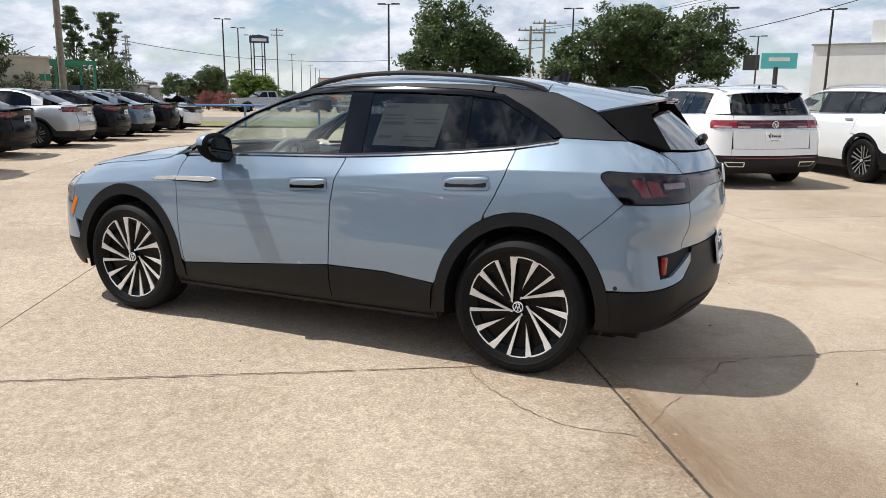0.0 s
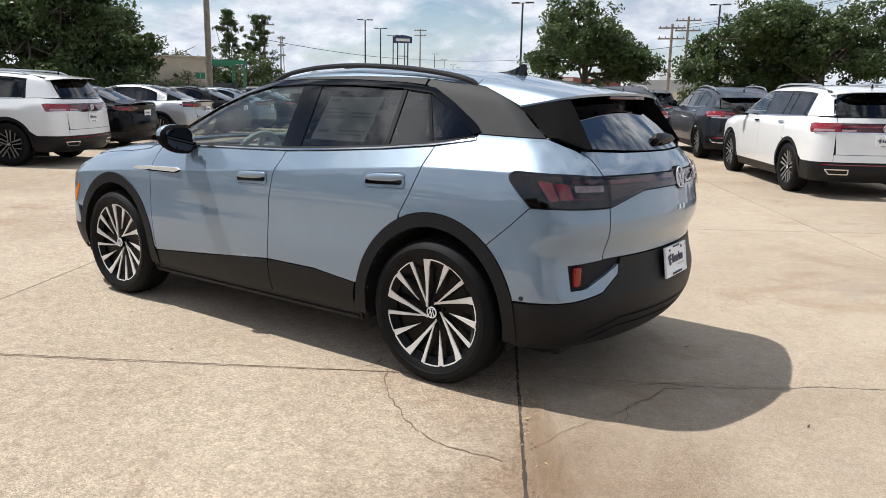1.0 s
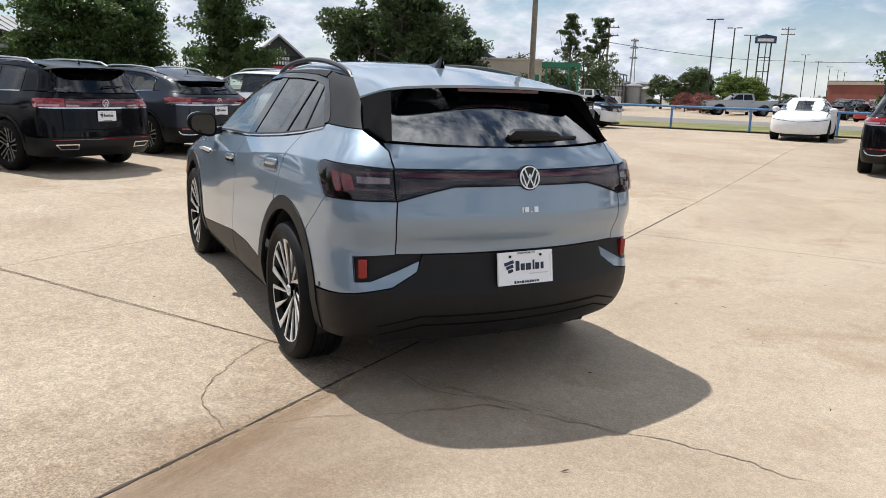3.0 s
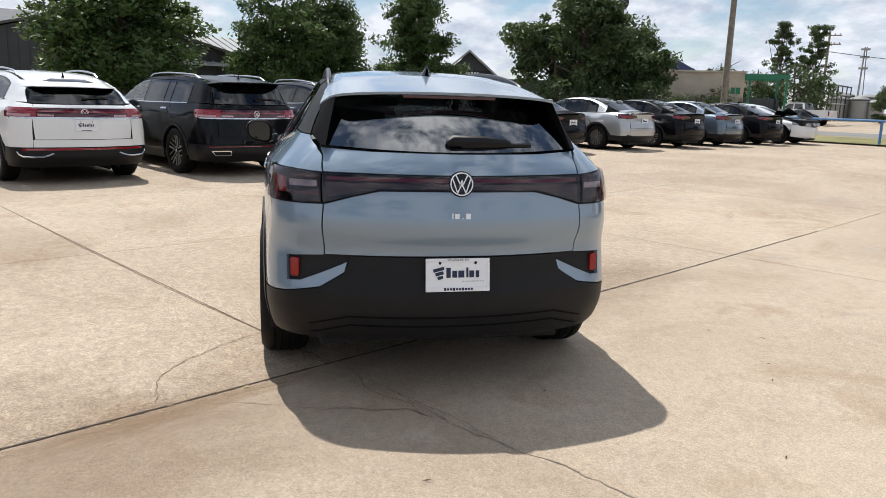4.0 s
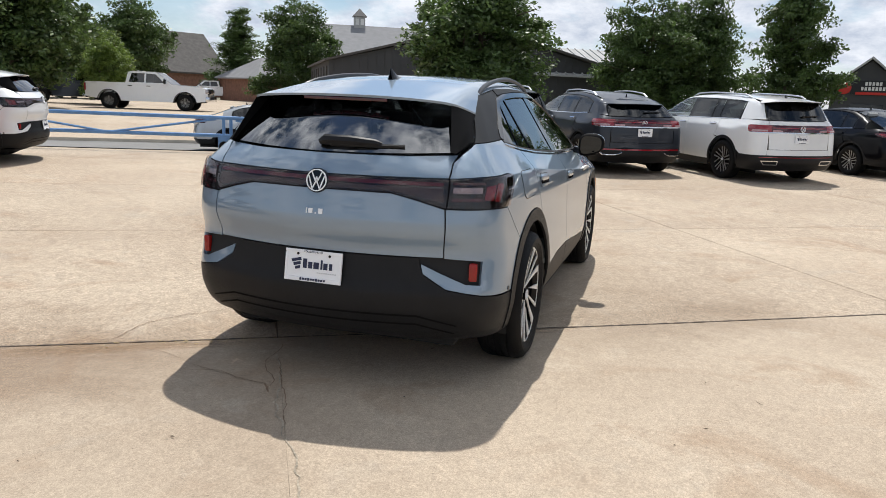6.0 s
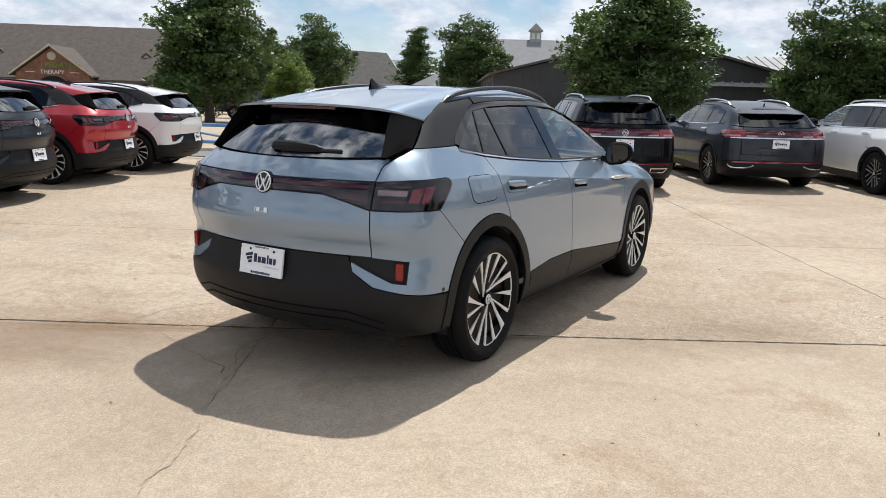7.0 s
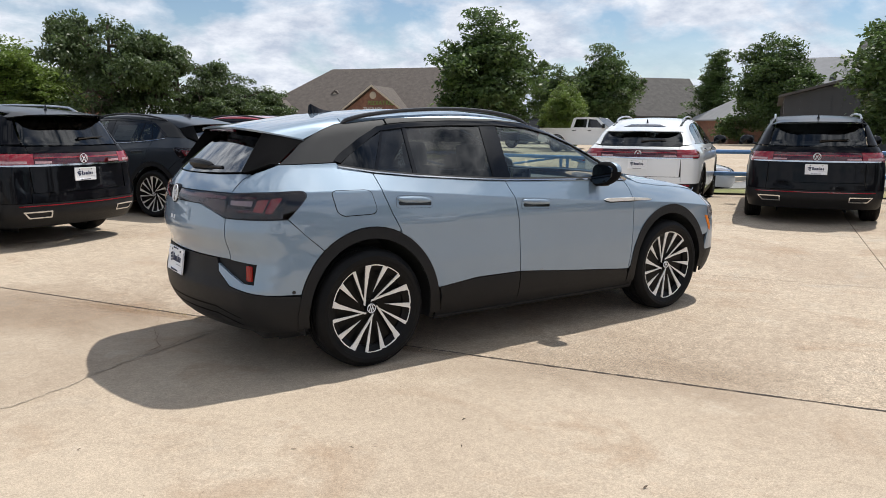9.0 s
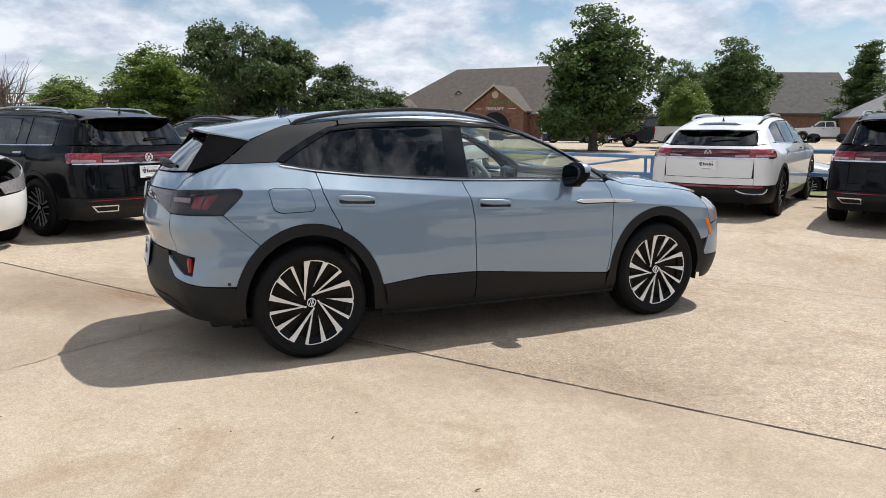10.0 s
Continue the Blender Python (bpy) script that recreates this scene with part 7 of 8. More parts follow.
for q in (-1, 1):
    boxed("sign_bar", (q * 1.95, -1.65, 3.12), (.8, .03, .05), M["white_wall"], ped)
for x0 in (-6.55, 7.05):
    v = [(x0 - 1.3, 2.6, 4.3), (x0 + 1.3, 2.6, 4.3), (x0, 2.6, 5.35), (x0, 5.6, 5.35), (x0 - 1.3, 3.2, 4.3), (x0 + 1.3, 3.2, 4.3)]
    poly_part("dormer", v, [(0, 1, 2), (0, 2, 3, 4), (1, 2, 3, 5)], M["roof"], ped, "small triangular dormer")
    poly_part("dormer_face", [(x0 - .9, 2.57, 4.4), (x0 + .9, 2.57, 4.4), (x0, 2.57, 5.1)], [(0, 1, 2)], M["beige"], ped)
for x0 in (-8.5, -5.6, 5.2, 7.8, 10.4):
    window(ped, x0, 1.5, 1.2, 1.5)

# grey shingle house, gable end on
h2 = thing("shingle_house", frame_at(74.5, 58, -24), "dark shingle house with a pale gable end", "building")
walls(h2, -12, 6, 0, 12, 3.0, M["brick"], rise=5.0)
gable_roof(h2, -12, 6, 0, 12, 3.0, 5.2, M["dark_roof"], .4, .2, "dark shingle roof")
boxed("gable_panel", (6.03, 6, 4.4), (.05, 3.4, 3.0), M["beige"], h2)

# brick shed
h3 = thing("brick_shed", frame_at(56.9, 36.6, -30), "low brick shed with a grey pitched roof", "building")
walls(h3, 0, 16, 0, 8, 2.3, M["brick"])
gable_roof(h3, 0, 16, 0, 8, 2.3, 2.1, M["grey_metal"], .4, .12, "grey metal roof", hip=(3, 3))
for x0 in (1.5, 5.0, 8.5):
    boxed("low_unit", (x0, -.6, .45), (1.1, .7, .9), M["dark_pole"], h3, "dark outdoor unit", bevel=.04)

# brick house behind the spreading oaks
h15 = thing("brick_house", frame_at(6.5, 83, -6), "two-storey brick house with a grey hip roof", "building")
walls(h15, -8, 9, 0, 12, 4.55, M["brick"], "brown brick wall")
gable_roof(h15, -8, 9, 0, 12, 4.55, 2.9, M["dark_roof"], .6, .2, "grey shingle hip roof", hip=(5.6, 5.6))
for x0 in (-6.2, -2.4, 1.5, 5.6):
    for z0 in (1.3, 3.5):
        window(h15, x0, z0, 1.1, 1.2)

# church with cupola
h4 = thing("church", frame_at(84.5, 37, -62), "pale metal roofed church with a small cupola", "building")
walls(h4, -10, 16, 0, 20, 5.1, M["beige"])
gable_roof(h4, -10, 16, 0, 20, 5.1, 5.4, M["grey_metal"], .5, .2, "pale sheet metal roof")
cup = new("cupola")
cup.parent = h4
cup.matrix_basis = Matrix.Translation((-1.0, 10, 10.2))
boxed("cupola_body", (0, 0, .6), (1.5, 1.5, 1.7), M["light_metal"], cup)
for q in (-.35, .35):
    boxed("cupola_window", (q, -.76, .75), (.45, .04, .8), M["white_wall"], cup)
    boxed("cupola_window", (-.76, q, .75), (.04, .45, .8), M["white_wall"], cup)
poly_part("cupola_roof", [(-1, -1, 1.45), (1, -1, 1.45), (1, 1, 1.45), (-1, 1, 1.45), (0, 0, 2.6)], [(0, 1, 4), (1, 2, 4), (2, 3, 4), (3, 0, 4), (0, 1, 2, 3)], M["dark_metal"], cup)
for q in (-9, -4.5, 3.5):
    boxed("roof_vent", (q, 4.2, 7.5), (.7, .7, .6), M["dark_metal"], h4)

# dark sheet-metal workshop
h5 = thing("metal_workshop", frame_at(36.5, 19.2, 31.5 - 90), "dark grey sheet-metal workshop with low pitched roof", "building")
v = [(0, 0, 0), (19, 0, 0), (19, 16, 0), (0, 16, 0), (0, 0, 3.2), (9.5, 0, 5.6), (19, 0, 3.4), (0, 16, 3.2), (9.5, 16, 5.6), (19, 16, 3.4)]
poly_part("wall", v, [(0, 1, 6, 5, 4), (1, 2, 9, 6), (2, 3, 7, 8, 9), (3, 0, 4, 7)], M["dark_metal"], h5, "dark ribbed sheet wall")
v = [(-.3, -.4, 3.14), (9.5, -.4, 5.72), (19.3, -.4, 3.34), (-.3, 16.4, 3.14), (9.5, 16.4, 5.72), (19.3, 16.4, 3.34)]
v += [(p[0], p[1], p[2] + .14) for p in v]
poly_part("roof", v, [(0, 1, 4, 3), (1, 2, 5, 4), (6, 7, 10, 9), (7, 8, 11, 10), (0, 1, 7, 6), (1, 2, 8, 7), (0, 3, 9, 6), (2, 5, 11, 8)], M["dark_roof"], h5, "dark roof with a trim edge")
for i in range(36):
    x0 = .3 + i * .52
    zt = 3.2 + min(x0, 19 - x0) / 9.5 * 2.4
    boxed("wall_rib", (x0, -.025, (zt - .1) / 2), (.03, .025, zt - .1), M["dark_metal"], h5)
for i in range(7):
    boxed("side_panel", (-.04, 1.2 + i * 2.2, 1.45), (.06, .12, 2.9), M["dark_roof"], h5)
h6 = thing("metal_shed", frame_at(45.0, 6.5, 31.5 - 90), "low open shed with a light ribbed metal roof", "building")
walls(h6, -2, 9, 0, 8, 2.9, M["dark_metal"])
v = [(-2.5, -1, 2.9), (9.5, -1, 2.9), (9.5, 5, 5.0), (-2.5, 5, 5.0)]
v += [(p[0], p[1], p[2] + .12) for p in v]
poly_part("roof", v, [(0, 1, 2, 3), (4, 5, 6, 7), (0, 1, 5, 4), (1, 2, 6, 5), (2, 3, 7, 6), (3, 0, 4, 7)], M["light_metal"], h6, "light ribbed metal roof")
for i in range(20):
    x0 = -2.3 + i * .6
    poly_part("roof_rib", [(x0, -1, 3.02), (x0 + .08, -1, 3.02), (x0 + .08, 5, 5.12), (x0, 5, 5.12), (x0, -1, 3.09), (x0 + .08, -1, 3.09), (x0 + .08, 5, 5.19), (x0, 5, 5.19)], [(4, 5, 6, 7), (0, 4, 7, 3), (1, 5, 6, 2), (0, 1, 5, 4)], M["light_metal"], h6)
boxed("roller_door", (4.0, -.05, 1.2), (4.4, .08, 2.4), M["window_dark"], h6, "dark open bay")

# collision centre
h7 = thing("repair_centre", frame_at(48.2, -12.6, -100), "dark grey repair shop with gabled sign front", "building")
v = [(-2.1, 0, 0), (2.1, 0, 0), (2.1, 9, 0), (-2.1, 9, 0), (-2.1, 0, 2.9), (2.1, 0, 2.9), (2.1, 9, 2.9), (-2.1, 9, 2.9), (0, 0, 4.6), (0, 9, 4.6)]
poly_part("wall", v, [(0, 1, 5, 8, 4), (1, 2, 6, 5), (2, 3, 7, 9, 6), (3, 0, 4, 7)], M["dark_metal"], h7, "dark grey wall")
v = [(-2.5, -.4, 2.75), (0, -.4, 4.85), (2.5, -.4, 2.75), (-2.5, 9, 2.75), (0, 9, 4.85), (2.5, 9, 2.75)]
v += [(p[0], p[1], p[2] - .15) for p in v]
poly_part("roof", v, [(0, 1, 4, 3), (1, 2, 5, 4), (6, 7, 10, 9), (7, 8, 11, 10), (0, 6, 7, 1), (1, 7, 8, 2)], M["light_metal"], h7, "grey metal roof")
sg = new("wall_sign")
sg.parent = h7
sg["label"] = "black sign with white bars, red band and red disc"
boxed("sign_board", (.3, -.06, 2.95), (2.6, .06, .85), M["sign_black"], sg)
bars("sign_lettering", [(-.55 + i * .2 + .3, .20, .14, .22) for i in range(5)] + [(-.75 + i * .2 + .3, -.10, .14, .22) for i in range(8)], Matrix.Translation((.1, -.10, 2.98)) @ Matrix.Rotation(math.pi / 2, 4, "X"), M["white_wall"], sg, "white lettering as plain bars")
boxed("sign_band", (.35, -.10, 2.58), (2.1, .03, .16), M["sign_red"], sg)
lathed("sign_disc", [(0, -.12), (.38, -.12), (.40, -.08)], M["sign_red"], sg, n=24, origin=(-1.35, 0, 2.9))
boxed("doorway", (0, -.05, .95), (1.9, .08, 1.9), M["window_dark"], h7, "dark doorway")
walls(h7, 2.1, 9.0, 1.0, 9, 2.9, M["dark_metal"], "low dark side wing")
for x0 in (3.4, 5.2, 7.0):
    window(h7, x0, 1.3, 1.2, 1.4, 1.0)
h8 = thing("dark_workshop", frame_at(48.2, -26.0, -118), "flat dark grey block beside a beige hall", "building")
walls(h8, -3, 1.4, 0, 8, 3.8, M["dark_metal"])
for x0 in (-.9, -.3, .3):
    boxed("white_post", (x0, -.06, .8), (.22, .05, 1.4), M["white_wall"], h8)
boxed("entry", (-.3, -.03, 1.1), (2.6, .05, 2.1), M["window_dark"], h8)
h9 = thing("beige_hall", frame_at(53.0, -30.5, -118), "long flat beige hall with a blue-tipped roof behind", "building")
walls(h9, 0, 6.6, 0, 14, 4.2, M["beige"], "beige wall")
boxed("coping", (3.3, -.06, 4.22), (6.9, .18, .12), M["kerb"], h9)
boxed("rear_gable", (1.2, 16, 2.6), (3.4, 6, 4.6), M["white_wall"], h9)
poly_part("blue_roof", [(-.8, 12.6, 4.9), (1.2, 12.6, 6.0), (3.2, 12.6, 4.9), (-.8, 19, 4.9), (1.2, 19, 6.0), (3.2, 19, 4.9)], [(0, 1, 4, 3), (1, 2, 5, 4), (0, 1, 2), (3, 4, 5)], M["sign_blue"], h9, "blue roof")
boxed("canopy_beam", (8.3, 0, 3.9), (3.4, .25, .35), M["sign_green"], h9, "green steel beam")
boxed("canopy_beam", (8.3, 5, 3.9), (3.4, .25, .35), M["sign_green"], h9, "green steel beam")
for q in (7.0, 9.8):
    boxed("canopy_post", (q, 0, 1.9), (.16, .16, 3.8), M["sign_green"], h9)
    boxed("canopy_post", (q, 5, 1.9), (.16, .16, 3.8), M["sign_green"], h9)
# solid dark block added for the shade inside the open bay
boxed("dark_shed", (8.3, 3.6, 1.1), (2.8, 2.0, 2.2), M["window_dark"], h9)
h10 = thing("far_hall", frame_at(92, -50, -130), "flat beige hall far behind pines", "building")
walls(h10, -8, 14, 0, 12, 5.6, M["beige"])
boxed("green_fascia", (10, -.1, 5.3), (8, .2, .6), M["sign_green"], h10)
h11 = thing("white_store", frame_at(-3.9, -65.1, 172), "tall white flat-roofed store", "building")
walls(h11, 0, 22, 0, 16, 6.0, M["white_wall"], "white wall")
boxed("upper_block", (12, 8, 6.8), (16, 14, 2.2), M["white_wall"], h11)
boxed("coping", (11, -.08, 6.02), (22.3, .2, .12), M["grey_pole"], h11)
h12 = thing("red_store", frame_at(16, -110, 180), "long red-brown store on the horizon", "building")
walls(h12, -59, -36, 0, 20, 5.0, M["rust_wall"])
boxed("pale_band", (-47.5, -.1, 4.6), (23, .2, .5), M["beige"], h12)
h13 = thing("white_trailer", frame_at(56, -36.5, -40), "white box trailer behind the saloons", "trailer")
boxed("box_body", (0, 0, 1.7), (6.0, 2.4, 2.3), M["white_wall"], h13, bevel=.05)
boxed("chassis", (0, 0, .5), (5.6, 1.4, .2), M["dark_pole"], h13)
for q in (-.5, .5):
    lathed("trailer_wheel", [(0, -1.1), (.35, -1.1), (.38, -1.0), (.38, -.85), (0, -.85)], M["rubber"], h13, n=20, origin=(q * 1.6, 0, .38))

h14 = thing("grey_hall", frame_at(16, -112, 180), "long pale grey hall with a white upper block", "building")
walls(h14, -27, -2, 0, 20, 4.6, M["hall_grey"], "pale grey wall")
boxed("upper_block", (-13, 8, 5.2), (20, 12, 2.4), M["white_wall"], h14)
boxed("low_front", (-12, -3, 1.4), (12, 5, 2.8), M["beige"], h14, "low beige front building")
for q in (-16, -13.5, -9):
    window(h14, q, 1.6, 1.4, 1.0, -5.52)

# tanks and pipe frames of a works behind the pines
for k, (x, y, r, h) in enumerate(((82.8, -72.6, 1.3, 3.0), (81.5, -75.0, 1.3, 3.0), (80.2, -76.4, 1.1, 2.6), (86, -76, 1.6, 3.6), (84.5, -79, 1.6, 3.4), (88, -72, 1.5, 4.0))):
    tk = thing("storage_tank", stand(x, y), "pale grey steel tank in a works yard", "tank", "works tanks")
    lathed("shell", [(0, h + .35), (r * .7, h + .2), (r, h), (r, .35), (r * .9, .35)], M["grey_pole"], tk, n=24, axis="Z")
    lathed("collar", [(r + .03, h - .25), (r + .06, h - .2), (r + .03, h - .15)], M["dark_pole"], tk, n=24, axis="Z")
    for a in range(4):
        tubed("leg", [(r * .8 * math.cos(a * 1.571), r * .8 * math.sin(a * 1.571), 0), (r * .8 * math.cos(a * 1.571), r * .8 * math.sin(a * 1.571), .5)], .08, M["dark_pole"], tk, n=6)
yard = thing("pipe_rack", stand(79.5, -70.5, 1, radians(-50)), "dark steel pipe rack in a works yard", "rack")
for x0 in (-6, -3, 0, 3, 6):
    for y0 in (0, 1.6):
        tubed("post", [(x0, y0, 0), (x0, y0, 4.6)], .07, M["dark_pole"], yard, n=6)
for z0 in (2.2, 3.4, 4.5):
    for y0 in (0, 1.6):
        tubed("beam", [(-6.2, y0, z0), (6.2, y0, z0)], .09, M["dark_pole"] if z0 > 4 else M["grey_pole"], yard, n=6)

# signs
sn = thing("pylon_sign", stand(84.3, -105.4, 1.16, radians(40)), "tall pylon sign with a peaked navy board", "sign")
for q in (-.8, .8):
    tubed("post", [(q, 0, 0), (q, 0, 9.4)], .10, M["dark_pole"], sn, n=8)
for h in (3.2, 5.4, 7.4):
    tubed("strut", [(-.8, 0, h), (.8, 0, h)], .06, M["dark_pole"], sn, n=6)
poly_part("board", [(-1.45, -.25, 9.4), (1.45, -.25, 9.4), (1.45, -.25, 10.35), (0, -.25, 10.65), (-1.45, -.25, 10.35), (-1.45, .25, 9.4), (1.45, .25, 9.4), (1.45, .25, 10.35), (0, .25, 10.65), (-1.45, .25, 10.35)], [(0, 1, 2, 3, 4), (5, 6, 7, 8, 9), (0, 1, 6, 5), (1, 2, 7, 6), (2, 3, 8, 7), (3, 4, 9, 8), (4, 0, 5, 9)], M["sign_blue"], sn, "navy board")
bars("board_lettering", [(0, 0, 2.2, .42)], Matrix.Translation((0, .28, 9.85)) @ Matrix.Rotation(math.pi, 4, "Z") @ Matrix.Rotation(math.pi / 2, 4, "X"), M["white_wall"], sn, "white lettering as a plain bar")
sn2 = thing("oval_sign", stand(47.6, -22.9, 1, radians(-115)), "black oval pole sign above the trees", "sign")
tubed("post", [(0, .2, 0), (0, .2, 8.4)], .16, M["dark_pole"], sn2, n=8)
bm = bmesh.new()
add_lathe(bm, [(0, -.14), (.95, -.14), (1.0, -.1), (1.0, .1), (.95, .14), (0, .14)], 32, "Y")
for v2 in bm.verts:
    v2.co = Vector((v2.co.x * 1.45, v2.co.y, v2.co.z * .85 + 8.6))
part("oval_board", bm, M["sign_black"], sn2, "black oval board", smooth=True)
bars("oval_lettering", [(0, .18, .95, .24), (0, -.2, 1.6, .24)], Matrix.Translation((0, -.16, 8.6)) @ Matrix.Rotation(math.pi / 2, 4, "X"), M["white_wall"], sn2, "white lettering as plain bars")
bb = thing("billboard", stand(-.4, -105.5, 1, radians(190)), "teal billboard on a steel post", "sign")
tubed("post", [(0, 0, 0), (0, 0, 6)], .3, M["dark_pole"], bb, n=8)
boxed("board", (.3, 0, 6.8), (4.4, .3, 2.0), M["sign_teal"], bb, "teal board")
boxed("back_board", (-3.1, .2, 6.6), (2.0, .3, 2.0), M["dark_pole"], bb, "dark back of a second board")
bars("board_lettering", [(.3, .2, 2.6, .5)], Matrix.Translation((0, -.17, 6.8)) @ Matrix.Rotation(math.pi / 2, 4, "X"), M["white_wall"], bb)
st = thing("street_sign", stand(47.5, -34.0, 1, .6), "green street name sign on a post", "sign")
tubed("post", [(0, 0, 0), (0, 0, 3)], .05, M["grey_pole"], st, n=6)
boxed("name_plate", (0, 0, 2.6), (.75, .05, .5), M["sign_green"], st, "green plate")
bars("plate_lettering", [(0, 0, .5, .16)], Matrix.Translation((0, -.03, 2.6)) @ Matrix.Rotation(math.pi / 2, 4, "X"), M["white_wall"], st)
tw = thing("mast", stand(115, -104, 1), "thin lattice radio mast with antennas", "mast")
for k in range(3):
    a = 2.1 * k
    tubed("leg", [(.7 * math.cos(a), .7 * math.sin(a), 0), (.2 * math.cos(a), .2 * math.sin(a), 13)], .09, M["grey_pole"], tw, n=5)
for h in (9.2, 11.2, 12.6):
    boxed("antenna_head", (0, 0, h), (1.1, 1.1, .35), M["grey_pole"], tw)
bed = draped("pavement", [(-29, -28.2), (13.3, -28.2), (13.3, 24.9), (-29, 24.9)], -.03, M["sealant"], "joint filler bed under the concrete slabs")
A0, DA, B0, DB = -1.16, 3.52, 1.36, 4.77


def slab(a0, a1, b0, b1, n, material="concrete", shut=0):
    g = .0045
    us = np.linspace(a0 + g, a1 - g, n + 1)
    vs = np.linspace(b0 + (.0004 if shut == 1 else g), b1 - (.0004 if shut == -1 else g), n + 1)
    V, F = [], []
    for lay in (0, 1):
        for v in vs:
            for u in us:
                x, y = on_grid(u, v)
                V.append((x, y, ground_z(x, y) - .04 * lay))
    k = n + 1
    for j in range(n):
        for i in range(n):
            F.append((j * k + i, j * k + i + 1, (j + 1) * k + i + 1, (j + 1) * k + i))
    ring = [i for i in range(n)] + [j * k + n for j in range(n)] + [n * k + i for i in range(n, 0, -1)] + [j * k for j in range(n, 0, -1)]
    for p, q in zip(ring, ring[1:] + ring[:1]):
        F.append((p, p + k * k, q + k * k, q))
    return link_mesh("concrete_slab", V, F, M[material], bed)


for i in range(-8, 4):
    for j in range(-6, 5):
        slab(A0 + DA * i, A0 + DA * (i + 1), B0 + DB * j, B0 + DB * (j + 1), 3, "concrete_worn" if i >= 0 and j <= 0 else "concrete", (1 if j == 0 else -1 if j == -1 else 0) if i < 0 else 0)
# ---- cracks in the slabs ----
M.update(joint_dark=surface("dark_joint", (.07, .055, .045), .95, var=.3, scale=9, space="World"), crack=surface("dark_crack", (.21, .14, .09), .95, var=.3, scale=9, space="World"), stain=surface("rusty_stain", (.36, .255, .165), .9, var=.25, scale=3, space="World"))


def crack(pts, wide, seed, wander=.03, material="crack", lift=.004):
    """A thin ragged crack along points (x, y), lying on the slabs."""
    rng = np.random.default_rng(seed)
    line = []
    for (x0, y0), (x1, y1) in zip(pts, pts[1:]):
        n = max(2, int(math.hypot(x1 - x0, y1 - y0) / .035))
        line += [(x0 + (x1 - x0) * i / n, y0 + (y1 - y0) * i / n) for i in range(n)]
    line = np.array(line + [pts[-1]])
    off = np.cumsum(rng.normal(size=(len(line), 2)), 0) * wander * .3
    off -= np.linspace(0, 1, len(line))[:, None] * off[-1]
    line = line + off
    d = np.gradient(line, axis=0)
    d /= np.maximum(np.linalg.norm(d, axis=1), 1e-6)[:, None]
    nrm = np.stack([-d[:, 1], d[:, 0]], -1)
    w = wide * rng.uniform(.35, 1.0, len(line))[:, None] * np.minimum(1, np.minimum(np.arange(len(line)), np.arange(len(line))[::-1])[:, None] / 3 + .15)
    V, F = [], []
    for p, q in zip(line + nrm * w, line - nrm * w):
        for x, y in (p, q):
            V.append((x, y, ground_z(x, y) + lift))
    F = [(2 * i, 2 * i + 1, 2 * i + 3, 2 * i + 2) for i in range(len(line) - 1)]
    ob = link_mesh("crack", V, F, M[material])
    return tagged(ob, "thin ragged crack in the concrete", "crack", kind="structure")


def grid_line(a0, b0, a1, b1):
    return [on_grid(a0, b0), on_grid(a1, b1)]


# calls: the wide joint, its rusty edge, then the finer cracks
crack(grid_line(-1.16, 5.05, -1.16, -5.67), .0095, 1, .0025, "joint_dark")
crack(grid_line(-1.1, 1.362, 4.6, 1.362), .005, 4, .006)
for k, (pts, wide) in enumerate((
        ([(-1.08, .88), (-1.33, 1.18), (-1.58, 1.32), (-1.88, 1.42), (-2.18, 1.39)], .007),
        ([(-2.16, 1.22), (-2.25, .88), (-2.37, .32), (-2.4, .2)], .004),
        ([(-2.41, .17), (-2.08, .37), (-1.75, .48)], .005),
        ([(-2.42, .16), (-2.34, .56), (-2.37, .74)], .004),
        ([(-.96, 1.0), (-1.03, .64), (-.9, .47)], .008),
        ([(-.81, -4.48), (-.17, -5.5), (.47, -6.85)], .003))):
    crack(pts, wide * .55, 10 + k, .028)
M["seam"] = surface("pale_seam", (.35, .295, .225), .9, var=.3, scale=14, fine=.3, fscale=60, space="World")
crack([(-1.83, .47), (-2.2, .24), (-2.75, -.09), (-3.1, -.31), (-3.5, -.55)], .0055, 40, .03, "seam")
crack([(-1.95, .385), (-2.22, .225), (-2.5, .05), (-2.78, -.115)], .0028, 41, .024, lift=.006)
crack([(-2.38, .235), (-2.46, .165)], .022, 30, .02)


def litter(name, label, category, places, seed, size, material):
    """Small dry bits lying on the slabs."""
    rng = np.random.default_rng(seed)
    V, F = [], []
    for x, y in places:
        a, l, w = rng.uniform(0, 6.28), size * rng.uniform(.6, 1.3), size * rng.uniform(.12, .3)
        c, s, z = math.cos(a), math.sin(a), ground_z(x, y) + .004
        n = len(V)
        V += [(x - c * l, y - s * l, z), (x + s * w, y - c * w, z + .002), (x + c * l, y + s * l, z + .004 * rng.uniform(0, 2)), (x - s * w, y + c * w, z + .005)]
        F.append((n, n + 1, n + 2, n + 3))
    return tagged(link_mesh(name, V, F, M[material]), label, category, kind="stuff")


